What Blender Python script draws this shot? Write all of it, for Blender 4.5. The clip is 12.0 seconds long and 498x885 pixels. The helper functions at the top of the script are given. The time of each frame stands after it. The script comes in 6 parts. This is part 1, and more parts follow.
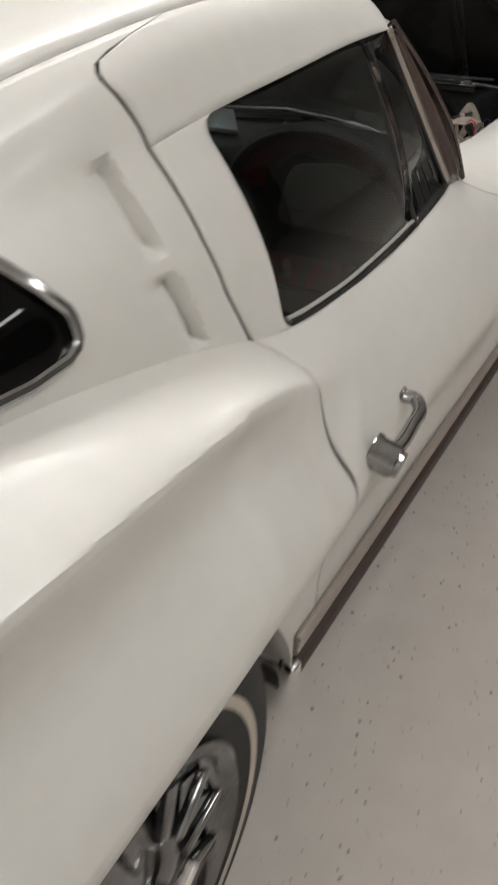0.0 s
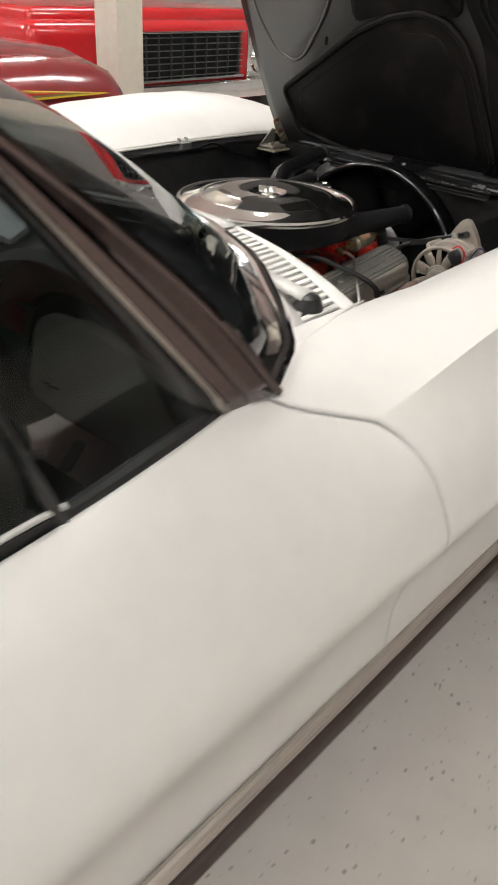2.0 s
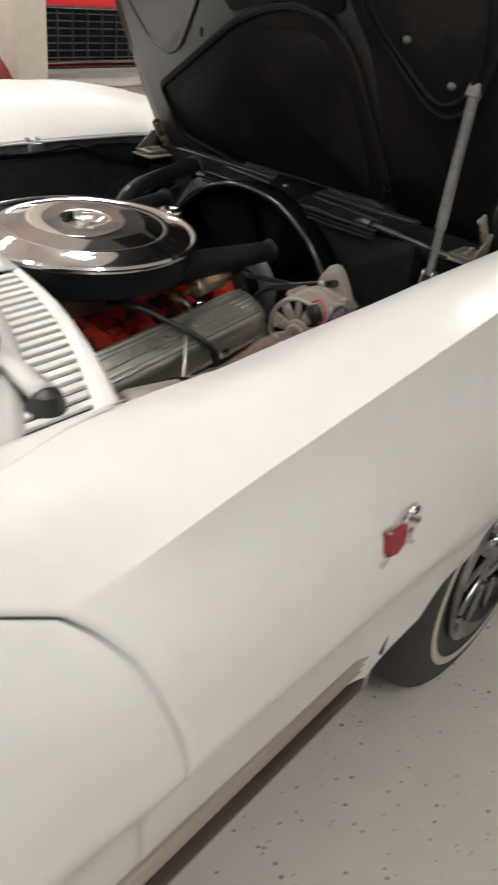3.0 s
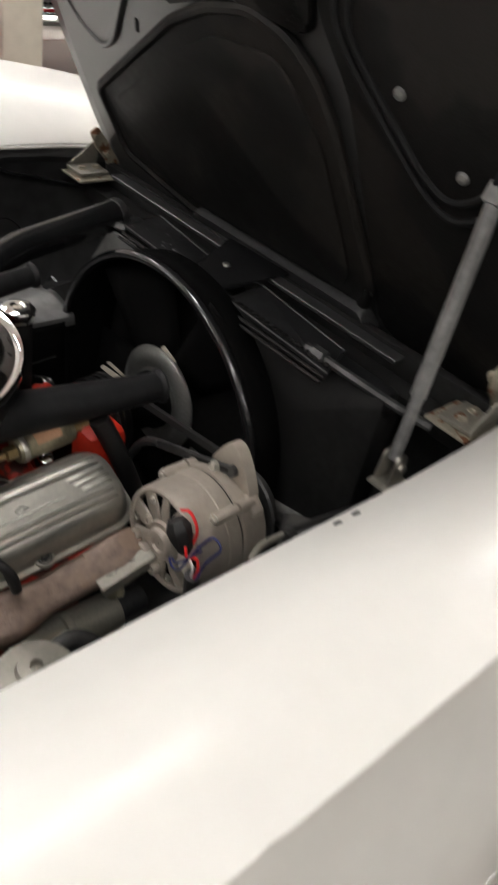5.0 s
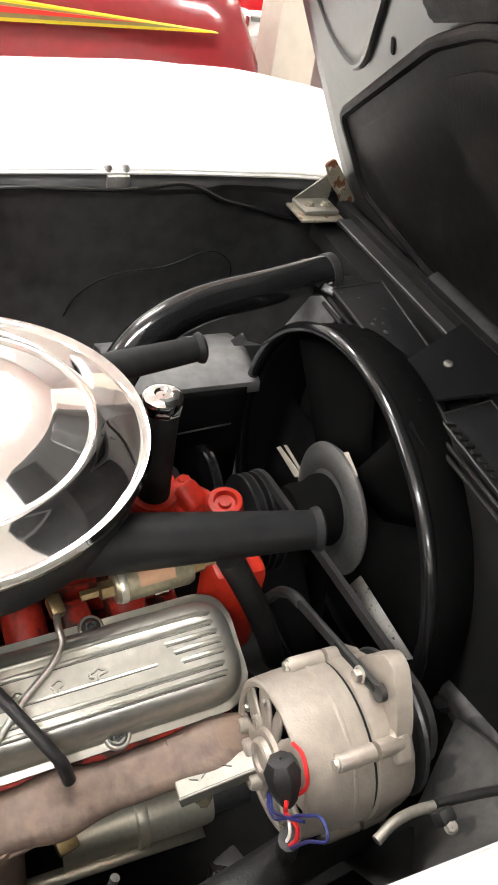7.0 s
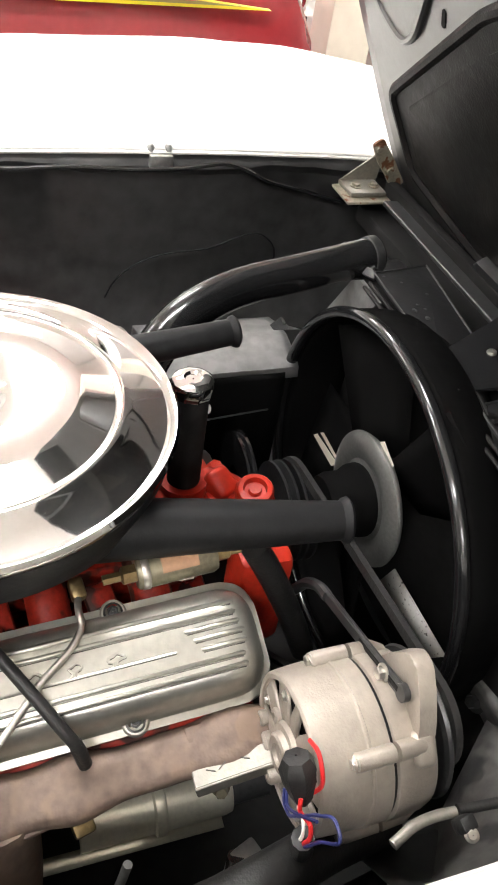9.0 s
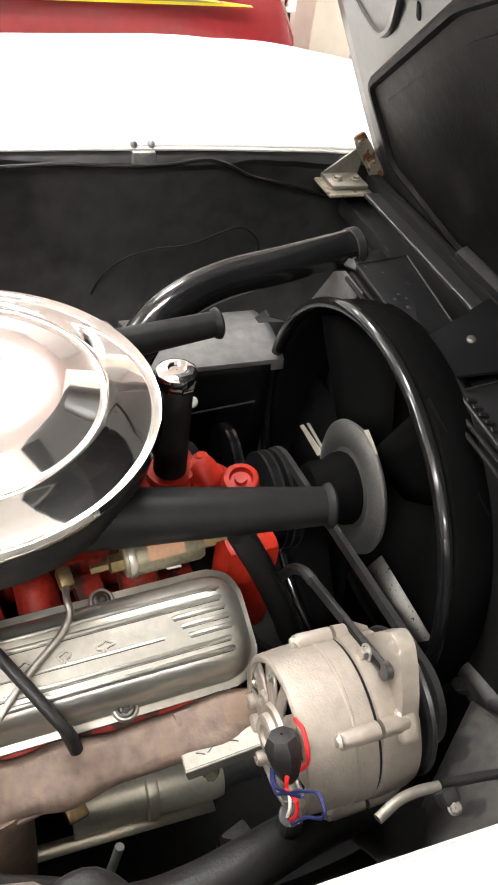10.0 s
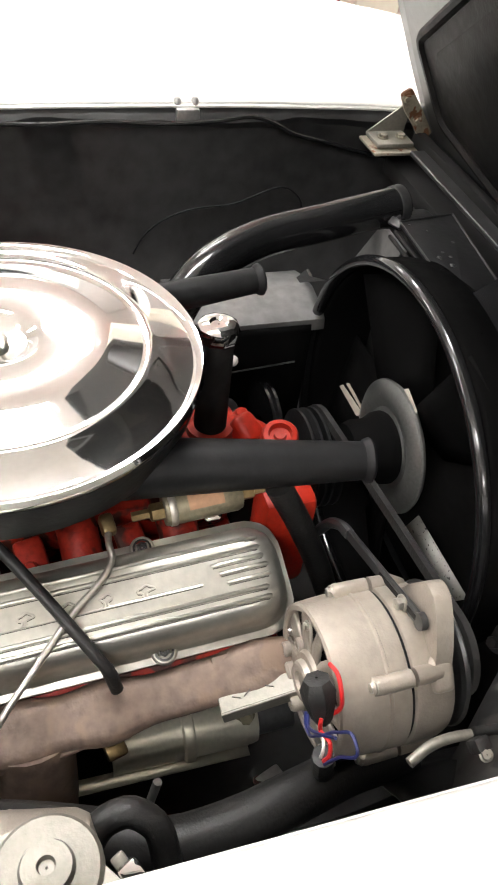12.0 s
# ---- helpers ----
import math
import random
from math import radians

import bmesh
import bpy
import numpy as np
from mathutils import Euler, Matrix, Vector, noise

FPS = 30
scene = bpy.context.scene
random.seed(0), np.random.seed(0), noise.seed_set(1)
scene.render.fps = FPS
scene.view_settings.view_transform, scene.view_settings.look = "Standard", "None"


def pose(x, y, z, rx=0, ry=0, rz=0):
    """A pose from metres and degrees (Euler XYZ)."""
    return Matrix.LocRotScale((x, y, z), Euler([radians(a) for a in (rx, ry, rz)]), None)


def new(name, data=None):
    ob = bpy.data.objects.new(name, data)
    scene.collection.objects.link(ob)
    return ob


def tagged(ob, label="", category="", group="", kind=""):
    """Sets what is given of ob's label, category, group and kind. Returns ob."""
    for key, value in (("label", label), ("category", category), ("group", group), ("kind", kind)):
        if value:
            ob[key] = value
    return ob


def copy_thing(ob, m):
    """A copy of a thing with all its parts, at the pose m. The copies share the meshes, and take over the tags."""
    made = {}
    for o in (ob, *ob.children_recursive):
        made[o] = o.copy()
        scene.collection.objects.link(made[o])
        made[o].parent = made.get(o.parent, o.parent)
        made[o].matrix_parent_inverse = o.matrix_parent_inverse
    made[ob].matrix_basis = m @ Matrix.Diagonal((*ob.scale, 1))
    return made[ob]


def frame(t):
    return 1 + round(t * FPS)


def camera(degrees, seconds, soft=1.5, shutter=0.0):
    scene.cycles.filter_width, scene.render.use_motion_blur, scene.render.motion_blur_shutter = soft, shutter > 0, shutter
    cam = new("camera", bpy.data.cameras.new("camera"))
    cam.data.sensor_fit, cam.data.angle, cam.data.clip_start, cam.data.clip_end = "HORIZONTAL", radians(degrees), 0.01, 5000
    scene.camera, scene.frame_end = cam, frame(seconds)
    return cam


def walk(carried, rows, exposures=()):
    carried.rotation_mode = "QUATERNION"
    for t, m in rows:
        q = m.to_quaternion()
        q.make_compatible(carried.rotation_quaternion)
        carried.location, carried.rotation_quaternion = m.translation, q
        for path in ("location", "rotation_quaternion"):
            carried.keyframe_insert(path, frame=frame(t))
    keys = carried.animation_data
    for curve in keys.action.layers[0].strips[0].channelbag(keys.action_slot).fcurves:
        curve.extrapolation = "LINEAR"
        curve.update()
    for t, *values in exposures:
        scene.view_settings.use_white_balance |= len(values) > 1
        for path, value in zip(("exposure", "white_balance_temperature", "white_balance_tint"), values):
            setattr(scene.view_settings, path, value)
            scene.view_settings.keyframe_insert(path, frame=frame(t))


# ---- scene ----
cam = camera(35.64, 12.0, soft=1.8, shutter=0.4)
PATH = [
    (0, 1.1157, -2.7950, 1.2696, 55.866, 0.309, 30.215),
    (0.5, 1.1328, -2.4873, 1.2453, 57.964, -0.776, 34.326),
    (1, 1.1284, -2.2621, 1.2234, 58.602, -1.069, 35.880),
    (1.5, 1.1177, -2.0648, 1.2319, 57.403, -2.097, 35.381),
    (2, 1.1298, -1.6944, 1.2043, 58.727, -2.856, 41.611),
    (2.5, 1.0794, -1.4353, 1.1826, 58.401, -5.035, 42.397),
    (3, 1.0977, -1.2289, 1.2189, 57.658, -6.034, 41.079),
    (3.2, 1.1238, -1.1455, 1.2255, 57.358, -7.826, 41.716),
    (4.8, 0.8909, -0.6479, 1.2878, 52.972, -10.187, 46.392),
    (5, 0.8424, -0.6064, 1.2844, 53.225, -10.190, 48.517),
    (5.5, 0.7508, -0.4720, 1.2862, 53.165, -8.922, 60.047),
    (6, 0.6842, -0.4276, 1.2681, 51.551, -9.301, 65.952),
    (6.5, 0.6497, -0.4100, 1.2689, 50.557, -9.017, 67.194),
    (8.5, 0.6172, -0.3660, 1.2588, 48.374, -8.035, 72.427),
    (9, 0.6248, -0.3679, 1.2596, 48.208, -7.441, 72.267),
    (9.5, 0.6355, -0.3676, 1.2606, 48.011, -7.110, 71.574),
    (10, 0.6417, -0.3629, 1.2613, 48.218, -6.890, 71.188),
    (10.5, 0.6497, -0.3595, 1.2597, 48.204, -6.785, 70.800),
    (11, 0.6550, -0.3599, 1.2599, 47.726, -6.572, 70.866),
    (11.5, 0.6607, -0.3648, 1.2530, 46.416, -6.379, 72.683),
    (12, 0.6571, -0.3696, 1.2540, 45.748, -5.738, 73.893),
]
walk(cam, [(t, pose(x, y, z, rx, ry, rz)) for t, x, y, z, rx, ry, rz in PATH],
     [(0.0, -0.05), (0.5, 0.08), (1.0, 0.26), (2.0, 0.44), (3.2, 0.28), (4.8, 0.28), (5.5, 0.58), (6.2, 1.36), (8.3, 1.64), (10.5, 1.64), (12, 1.42)])

# ---- light ----
world = bpy.data.worlds.new("room_air")
scene.world = world
world.use_nodes = True
world.node_tree.nodes["Background"].inputs[0].default_value = (0.9, 0.93, 1.0, 1)
world.node_tree.nodes["Background"].inputs[1].default_value = 0.15
CEIL = 3.0
# The last one, far right, is added only to brighten flank and floor.
LIGHTS = [(-2.75, -0.5), (-0.4, -2.9), (-0.4, -0.5), (-5.0, -0.5), (-0.4, 2.2), (-2.75, 2.2), (-2.75, -2.9), (1.9, -5.2), (-0.4, -5.2), (1.9, -1.6), (4.0, -0.6)]
# ---- materials ----
def mat(name, rgb, rough=0.5, metal=0.0, spread=0.12, scale=6.0, grain=0.0, grain_scale=300.0, coat=0.0, rough_spread=0.1, spots=None, spec=0.5):
    """A surface with uneven tone at two scales, uneven gloss and fine relief."""
    m = bpy.data.materials.new(name)
    m.use_nodes = True
    nt = m.node_tree
    b = nt.nodes["Principled BSDF"]
    b.inputs["Roughness"].default_value = rough
    b.inputs["Metallic"].default_value = metal
    b.inputs["Specular IOR Level"].default_value = spec
    b.inputs["Coat Weight"].default_value = coat
    b.inputs["Coat Roughness"].default_value = 0.06
    co = nt.nodes.new("ShaderNodeTexCoord")
    n1 = nt.nodes.new("ShaderNodeTexNoise")
    n1.inputs["Scale"].default_value = scale
    n1.inputs["Detail"].default_value = 6
    n2 = nt.nodes.new("ShaderNodeTexNoise")
    n2.inputs["Scale"].default_value = scale * 9
    n2.inputs["Detail"].default_value = 3
    nt.links.new(co.outputs["Object"], n1.inputs["Vector"])
    nt.links.new(co.outputs["Object"], n2.inputs["Vector"])
    add = nt.nodes.new("ShaderNodeMath")
    add.operation = "ADD"
    nt.links.new(n1.outputs["Fac"], add.inputs[0])
    nt.links.new(n2.outputs["Fac"], add.inputs[1])
    ramp = nt.nodes.new("ShaderNodeMapRange")
    ramp.inputs["From Min"].default_value = 0.7
    ramp.inputs["From Max"].default_value = 1.3
    ramp.inputs["To Min"].default_value = 1 - spread
    ramp.inputs["To Max"].default_value = 1 + spread
    nt.links.new(add.outputs[0], ramp.inputs["Value"])
    mul = nt.nodes.new("ShaderNodeMixRGB")
    mul.blend_type = "MULTIPLY"
    mul.inputs["Fac"].default_value = 1
    mul.inputs["Color1"].default_value = (*rgb, 1)
    nt.links.new(ramp.outputs[0], mul.inputs["Color2"])
    last = mul.outputs[0]
    if spots:
        srgb, sscale, size = spots
        v = nt.nodes.new("ShaderNodeTexNoise")
        v.inputs["Scale"].default_value = sscale
        v.inputs["Detail"].default_value = 2
        nt.links.new(co.outputs["Object"], v.inputs["Vector"])
        st = nt.nodes.new("ShaderNodeMapRange")
        st.inputs["From Min"].default_value = size
        st.inputs["From Max"].default_value = size + 0.05
        nt.links.new(v.outputs["Fac"], st.inputs["Value"])
        mx = nt.nodes.new("ShaderNodeMixRGB")
        mx.inputs["Color2"].default_value = (*srgb, 1)
        nt.links.new(st.outputs[0], mx.inputs["Fac"])
        nt.links.new(last, mx.inputs["Color1"])
        last = mx.outputs[0]
    nt.links.new(last, b.inputs["Base Color"])
    rr = nt.nodes.new("ShaderNodeMapRange")
    rr.inputs["From Min"].default_value = 0.3
    rr.inputs["From Max"].default_value = 0.7
    lo, hi = rough * (1 - rough_spread), min(1.0, rough * (1 + rough_spread))
    rr.inputs["To Min"].default_value = max(lo, 0.285) if rough > 0.28 else lo
    rr.inputs["To Max"].default_value = hi if rough > 0.28 else min(hi, 0.265)
    nt.links.new(n2.outputs["Fac"], rr.inputs["Value"])
    nt.links.new(rr.outputs[0], b.inputs["Roughness"])
    if grain:
        n3 = nt.nodes.new("ShaderNodeTexNoise")
        n3.inputs["Scale"].default_value = grain_scale
        nt.links.new(co.outputs["Object"], n3.inputs["Vector"])
        bp = nt.nodes.new("ShaderNodeBump")
        bp.inputs["Strength"].default_value = grain
        bp.inputs["Distance"].default_value = 0.002
        nt.links.new(n3.outputs["Fac"], bp.inputs["Height"])
        nt.links.new(bp.outputs[0], b.inputs["Normal"])
    return m


def glass_mat(name, tint, rough=0.0):
    m = bpy.data.materials.new(name)
    m.use_nodes = True
    nt = m.node_tree
    for n in list(nt.nodes):
        if n.type == "BSDF_PRINCIPLED":
            nt.nodes.remove(n)
    out = nt.nodes["Material Output"]
    tr, gl, lw, pw, fr, mx = (nt.nodes.new("ShaderNode" + k) for k in ("BsdfTransparent", "BsdfGlossy", "LayerWeight", "Math", "Math", "MixShader"))
    tr.inputs[0].default_value = (*tint, 1)
    gl.inputs["Roughness"].default_value = 0.015
    lw.inputs[0].default_value = 0.5
    pw.operation, pw.inputs[1].default_value = "POWER", 5.0
    fr.operation, fr.inputs[1].default_value, fr.inputs[2].default_value = "MULTIPLY_ADD", 0.9, 0.025
    nt.links.new(lw.outputs["Facing"], pw.inputs[0])
    nt.links.new(pw.outputs[0], fr.inputs[0])
    nt.links.new(fr.outputs[0], mx.inputs[0])
    nt.links.new(tr.outputs[0], mx.inputs[1])
    nt.links.new(gl.outputs[0], mx.inputs[2])
    nt.links.new(mx.outputs[0], out.inputs[0])
    return m


def lamp_mat(name, rgb, strength):
    m = bpy.data.materials.new(name)
    m.use_nodes = True
    b = m.node_tree.nodes["Principled BSDF"]
    b.inputs["Emission Color"].default_value = (*rgb, 1)
    b.inputs["Emission Strength"].default_value = strength
    return m


WHITE = mat("cream_white_car_paint", (0.77, 0.755, 0.715), 0.34, 0, 0.025, 2.5, coat=0.16, rough_spread=0.05, spec=0.32)
CHROME = mat("polished_chrome", (0.86, 0.86, 0.85), 0.05, 1.0, 0.03, 20)
WORN_CHROME = mat("aged_bright_trim", (0.66, 0.64, 0.6), 0.2, 1.0, 0.15, 30)
BLACK_SAT = mat("satin_black_paint", (0.012, 0.012, 0.0125), 0.42, 0, 0.3, 8, grain=0.12, grain_scale=180, spec=0.13)
BLACK_GLOSS = mat("gloss_black_paint", (0.009, 0.009, 0.0095), 0.15, 0, 0.15, 10, rough_spread=0.0, spec=0.75)
BLACK_BAY = mat("dusty_black_bay_paint", (0.030, 0.0295, 0.0293), 0.38, 0, 0.5, 4, grain=0.12, grain_scale=40, rough_spread=0.25)
BLACK_PAD = mat("black_fibre_insulation", (0.0085, 0.0080, 0.0077), 0.55, 0, 0.5, 7, grain=0.3, grain_scale=300, spec=0.16, spots=((0.017, 0.015, 0.0135), 7.0, 0.52))
DUSTY = mat("dust_covered_black_paint", (0.075, 0.071, 0.066), 0.55, 0, 0.4, 9, grain=0.3, grain_scale=80, spots=((0.03, 0.029, 0.028), 22.0, 0.55))
RUSTY = mat("rust_spotted_plating", (0.30, 0.27, 0.21), 0.5, 0.4, 0.25, 30, grain=0.2, spots=((0.17, 0.07, 0.03), 60.0, 0.55))
# Near black: the deep shade in and round the fan is put into it.
SHADE_BLACK = mat("deep_shade_black", (0.0048, 0.0047, 0.0047), 0.85, 0, 0.2, 8, spec=0.03)
# Dull black for black parts and for shade put into dark openings.
BLACK_AND_SHADE = mat("dull_black_and_shade", (0.017, 0.0166, 0.0163), 0.8, 0, 0.3, 8, spec=0.05)
RUBBER = mat("black_rubber", (0.017, 0.0165, 0.016), 0.46, 0, 0.3, 14, grain=0.25, spec=0.4)
GREY_PRIMER = mat("grey_hood_underside_paint", (0.030, 0.0295, 0.029), 0.32, 0, 0.2, 6, grain=0.06, grain_scale=120, spec=1.0)
ALU = mat("cast_aluminium", (0.36, 0.318, 0.272), 0.45, 0.45, 0.12, 12, grain=0.22, grain_scale=420)
ALU_COVER = mat("satin_cast_alloy_cover", (0.50, 0.49, 0.44), 0.33, 0.85, 0.12, 14, grain=0.05, grain_scale=500)
ORANGE = mat("orange_engine_enamel", (0.38, 0.022, 0.010), 0.42, 0, 0.25, 14, grain=0.35, grain_scale=110, spec=0.32)
GRIMY_ORANGE = mat("grimy_orange_engine_enamel", (0.30, 0.020, 0.010), 0.5, 0, 0.4, 18, grain=0.4, grain_scale=110, spots=((0.05, 0.016, 0.011), 34.0, 0.50), spec=0.3)
IRON = mat("brown_heat_stained_cast_iron", (0.183, 0.131, 0.104), 0.57, 0.28, 0.36, 9, grain=0.5, grain_scale=120, spots=((0.215, 0.150, 0.112), 24.0, 0.57))
ZINC = mat("zinc_plated_steel", (0.55, 0.53, 0.48), 0.3, 0.9, 0.15, 25)
SHIELD = mat("plated_shield_metal", (0.72, 0.69, 0.58), 0.32, 0.75, 0.1, 25)
SILLM = mat("dulled_sill_metal", (0.40, 0.355, 0.315), 0.34, 0.5, 0.04, 6)
BROWN = mat("brown_rubber_edge", (0.045, 0.026, 0.021), 0.6)
PLATE = mat("grey_painted_plate", (0.15, 0.148, 0.145), 0.42, 0.2, 0.3, 9, grain=0.2, grain_scale=90)
SHELF = mat("worn_grey_shelf_paint", (0.15, 0.148, 0.146), 0.36, 0.15, 0.3, 7, grain=0.35, grain_scale=45, spec=0.6)
STEEL = mat("bare_grey_steel", (0.42, 0.42, 0.405), 0.35, 0.9, 0.2, 20)
DARK_STEEL = mat("dark_grey_steel", (0.06, 0.06, 0.06), 0.38, 0.6, 0.25, 20)
BRASS = mat("dull_brass", (0.27, 0.20, 0.10), 0.4, 0.9, 0.2, 30)
RED_WIRE = mat("red_wire_insulation", (0.6, 0.02, 0.02), 0.4, 0, 0.1)
BLUE_WIRE = mat("blue_wire_insulation", (0.015, 0.02, 0.1), 0.4, 0, 0.1)
WHITE_WIRE = mat("white_wire_insulation", (0.75, 0.73, 0.68), 0.4, 0, 0.1)
GREY_CAP = mat("grey_beige_metal_cap", (0.23, 0.216, 0.185), 0.42, 0.5, 0.15, 25, grain=0.1)
MAROON = mat("maroon_gloss_paint", (0.23, 0.018, 0.022), 0.2, 0, 0.08, 4, coat=0.5)
RED_PAINT = mat("bright_red_car_paint", (0.55, 0.015, 0.02), 0.2, 0, 0.06, 4, coat=0.5)
BADGE_RED = mat("dull_red_enamel", (0.30, 0.018, 0.03), 0.4, 0, 0.2, 60)
RED_TRIM = mat("dark_red_vinyl", (0.15, 0.011, 0.015), 0.45, 0, 0.2, 15)
DARK_TRIM = mat("black_vinyl", (0.014, 0.014, 0.014), 0.5, 0, 0.2, 15)
YELLOW = mat("yellow_stripe_paint", (0.75, 0.55, 0.02), 0.3, 0, 0.05)
OLIVE = mat("olive_gold_stripe_paint", (0.25, 0.2, 0.07), 0.35, 0, 0.08)
FLAME_RED = mat("red_stripe_paint", (0.6, 0.03, 0.02), 0.3, 0, 0.05)
TYRE = mat("tyre_rubber", (0.028, 0.027, 0.026), 0.7, 0, 0.25, 18, grain=0.3)
WHITEWALL = mat("aged_white_sidewall", (0.55, 0.50, 0.42), 0.6, 0, 0.12, 14)
FLOOR = mat("cream_epoxy_floor", (0.62, 0.575, 0.53), 0.32, 0, 0.05, 1.3, grain=0.05, grain_scale=30)
FLECK = mat("dark_paint_flake", (0.09, 0.085, 0.08), 0.5, 0, 0.3, 40)
# Grey chosen to throw less light onto the car's right side.
DIMWALL = mat("dimming_wall_grey", (0.22, 0.215, 0.205), 0.7, 0, 0.06, 1.5, grain=0.1, grain_scale=90)
WALLP = mat("white_wall_paint", (0.78, 0.77, 0.75), 0.7, 0, 0.04, 1.5, grain=0.1, grain_scale=90)
CEILP = mat("white_ceiling_paint", (0.8, 0.79, 0.76), 0.8, 0, 0.04, 1.5)
POSTP = mat("cream_post_paint", (0.68, 0.63, 0.53), 0.55, 0, 0.06, 3)
GLASS = glass_mat("clear_glass", (0.55, 0.58, 0.575))
DASH_GREY = mat("grey_dash_plastic", (0.17, 0.17, 0.15), 0.4, 0, 0.1, 15)
DASH_SHEEN = mat("silver_dash_sheen", (0.55, 0.58, 0.60), 0.31, 0.8, 0.1, 30)
ARM = mat("satin_bright_arm_metal", (0.62, 0.61, 0.58), 0.45, 0.35, 0.08, 20)
# Two chromes darkened by colour for the dim surroundings they mirror.
WHEEL_CHROME = mat("darkened_wheel_chrome", (0.2, 0.2, 0.2), 0.12, 1.0, 0.3, 25)
HANDLE = mat("darkened_chrome", (0.40, 0.40, 0.40), 0.14, 1.0, 0.2, 25)
GRILLE = mat("dull_grille_metal", (0.20, 0.20, 0.20), 0.3, 0.9, 0.2, 25)
# Chrome pillar trim; its dark brown and pale reflections are put into colour.
PILLAR = mat("brown_mirroring_trim", (0.115, 0.088, 0.083), 0.05, 1.0, 0.12, 18)
PALE_TRIM = mat("pale_mirroring_trim", (0.40, 0.36, 0.33), 0.2, 1.0, 0.1, 18)
# Dark tone for shading lines on the cover and scratches on the brace.
DARK_LINE = mat("dark_line_tone", (0.055, 0.05, 0.042), 0.6, 0, 0.3, 30)
CLUTCH = mat("dull_machined_steel", (0.30, 0.30, 0.285), 0.36, 0.8, 0.15, 25)
# Pale tone of the one fan blade that the light reaches.
LIT_BLADE = mat("speckled_lit_metal", (0.50, 0.49, 0.45), 0.5, 0.2, 0.1, 25, spots=((0.04, 0.035, 0.03), 190.0, 0.64))
FILTER = mat("olive_plated_steel", (0.26, 0.235, 0.165), 0.38, 0.7, 0.25, 25)
PAPER = mat("brown_paper_label", (0.42, 0.24, 0.14), 0.7, 0, 0.15, 25)
GLASS_DARK = glass_mat("tinted_rear_glass", (0.12, 0.13, 0.13))
LAMP_GLASS = mat("headlamp_lens", (0.6, 0.6, 0.58), 0.1, 0.6, 0.1, 30)
LIGHT = lamp_mat("lit_diffuser", (1.0, 0.985, 0.97), 19.0)
GREEN_GLOW = lamp_mat("green_indicator", (0.1, 1.0, 0.35), 0.9)


# ---- mesh helpers ----
def part(name, bm, material, parent=None, label="", smooth=35.0, solid=0.0):
    me = bpy.data.meshes.new(name)
    bmesh.ops.remove_doubles(bm, verts=bm.verts, dist=1e-5)
    bmesh.ops.recalc_face_normals(bm, faces=bm.faces)
    bm.to_mesh(me)
    bm.free()
    for p in me.polygons:
        p.use_smooth = True
    me.set_sharp_from_angle(angle=radians(smooth))
    me.materials.append(material)
    ob = new(name, me)
    if parent is not None:
        ob.parent = parent
    if label:
        tagged(ob, label=label)
    if solid:
        md = ob.modifiers.new("thickness", "SOLIDIFY")
        md.thickness, md.offset = solid, 0
    return ob


def thing(name, label, category, at=(0, 0, 0), group="", kind=""):
    return tagged(at_place(new(name), at), label, category, group, kind)


def at_place(ob, p):
    ob.location = p
    return ob


def grid(bm, rows, closed=False):
    """Quads over rows of points; closed joins each row's end to its start."""
    vs = [[bm.verts.new(p) for p in r] for r in rows]
    n = len(vs[0])
    for a, b in zip(vs, vs[1:]):
        for i in range(n if closed else n - 1):
            j = (i + 1) % n
            try:
                bm.faces.new((a[i], a[j], b[j], b[i]))
            except ValueError:
                pass
    return vs


def spline(pts, n):
    """n points on a smooth curve through pts (any dimension)."""
    p = np.array(pts, float)
    k = len(p)
    if k == 2:
        return [p[0] + (p[1] - p[0]) * i / (n - 1) for i in range(n)]
    d = np.r_[0, np.cumsum(np.linalg.norm(np.diff(p, axis=0), axis=1))]
    m = np.gradient(p, d, axis=0)
    out = []
    for s in np.linspace(0, d[-1], n):
        i = min(max(np.searchsorted(d, s) - 1, 0), k - 2)
        h = d[i + 1] - d[i]
        u = (s - d[i]) / h
        out.append(p[i] * (1 + 2 * u) * (1 - u) ** 2 + m[i] * h * u * (1 - u) ** 2 + p[i + 1] * u * u * (3 - 2 * u) + m[i + 1] * h * u * u * (u - 1))
    return out


def tube(bm, pts, r, n=12, samples=0, caps=True, r_end=None):
    path = [Vector(p) for p in (spline(pts, samples) if samples else pts)]
    up = Vector((0.13, 0.21, 1)).normalized()
    rings = []
    for i, p in enumerate(path):
        d = (path[min(i + 1, len(path) - 1)] - path[max(i - 1, 0)]).normalized()
        a = d.cross(up)
        if a.length < 0.05:
            a = d.cross(Vector((1, 0, 0)))
        a.normalize()
        up = a.cross(d).normalized()
        rad = r if r_end is None else r + (r_end - r) * i / (len(path) - 1)
        rings.append([p + rad * (math.cos(t) * a + math.sin(t) * up) for t in [2 * math.pi * k / n for k in range(n)]])
    vs = grid(bm, rings, True)
    if caps:
        bm.faces.new(vs[0])
        bm.faces.new(vs[-1])


def lathe(bm, prof, m=None, n=40, caps=True, arc=None):
    """Turns (radius, height) points about the local z, placed by m."""
    m = m or Matrix()
    a0, a1 = arc or (0, 2 * math.pi)
    steps = [a0 + (a1 - a0) * k / (n if arc is None else n - 1) for k in range(n)]
    rings = [[m @ Vector((r * math.cos(t), r * math.sin(t), h)) for t in steps] for r, h in prof]
    vs = grid(bm, rings, arc is None)
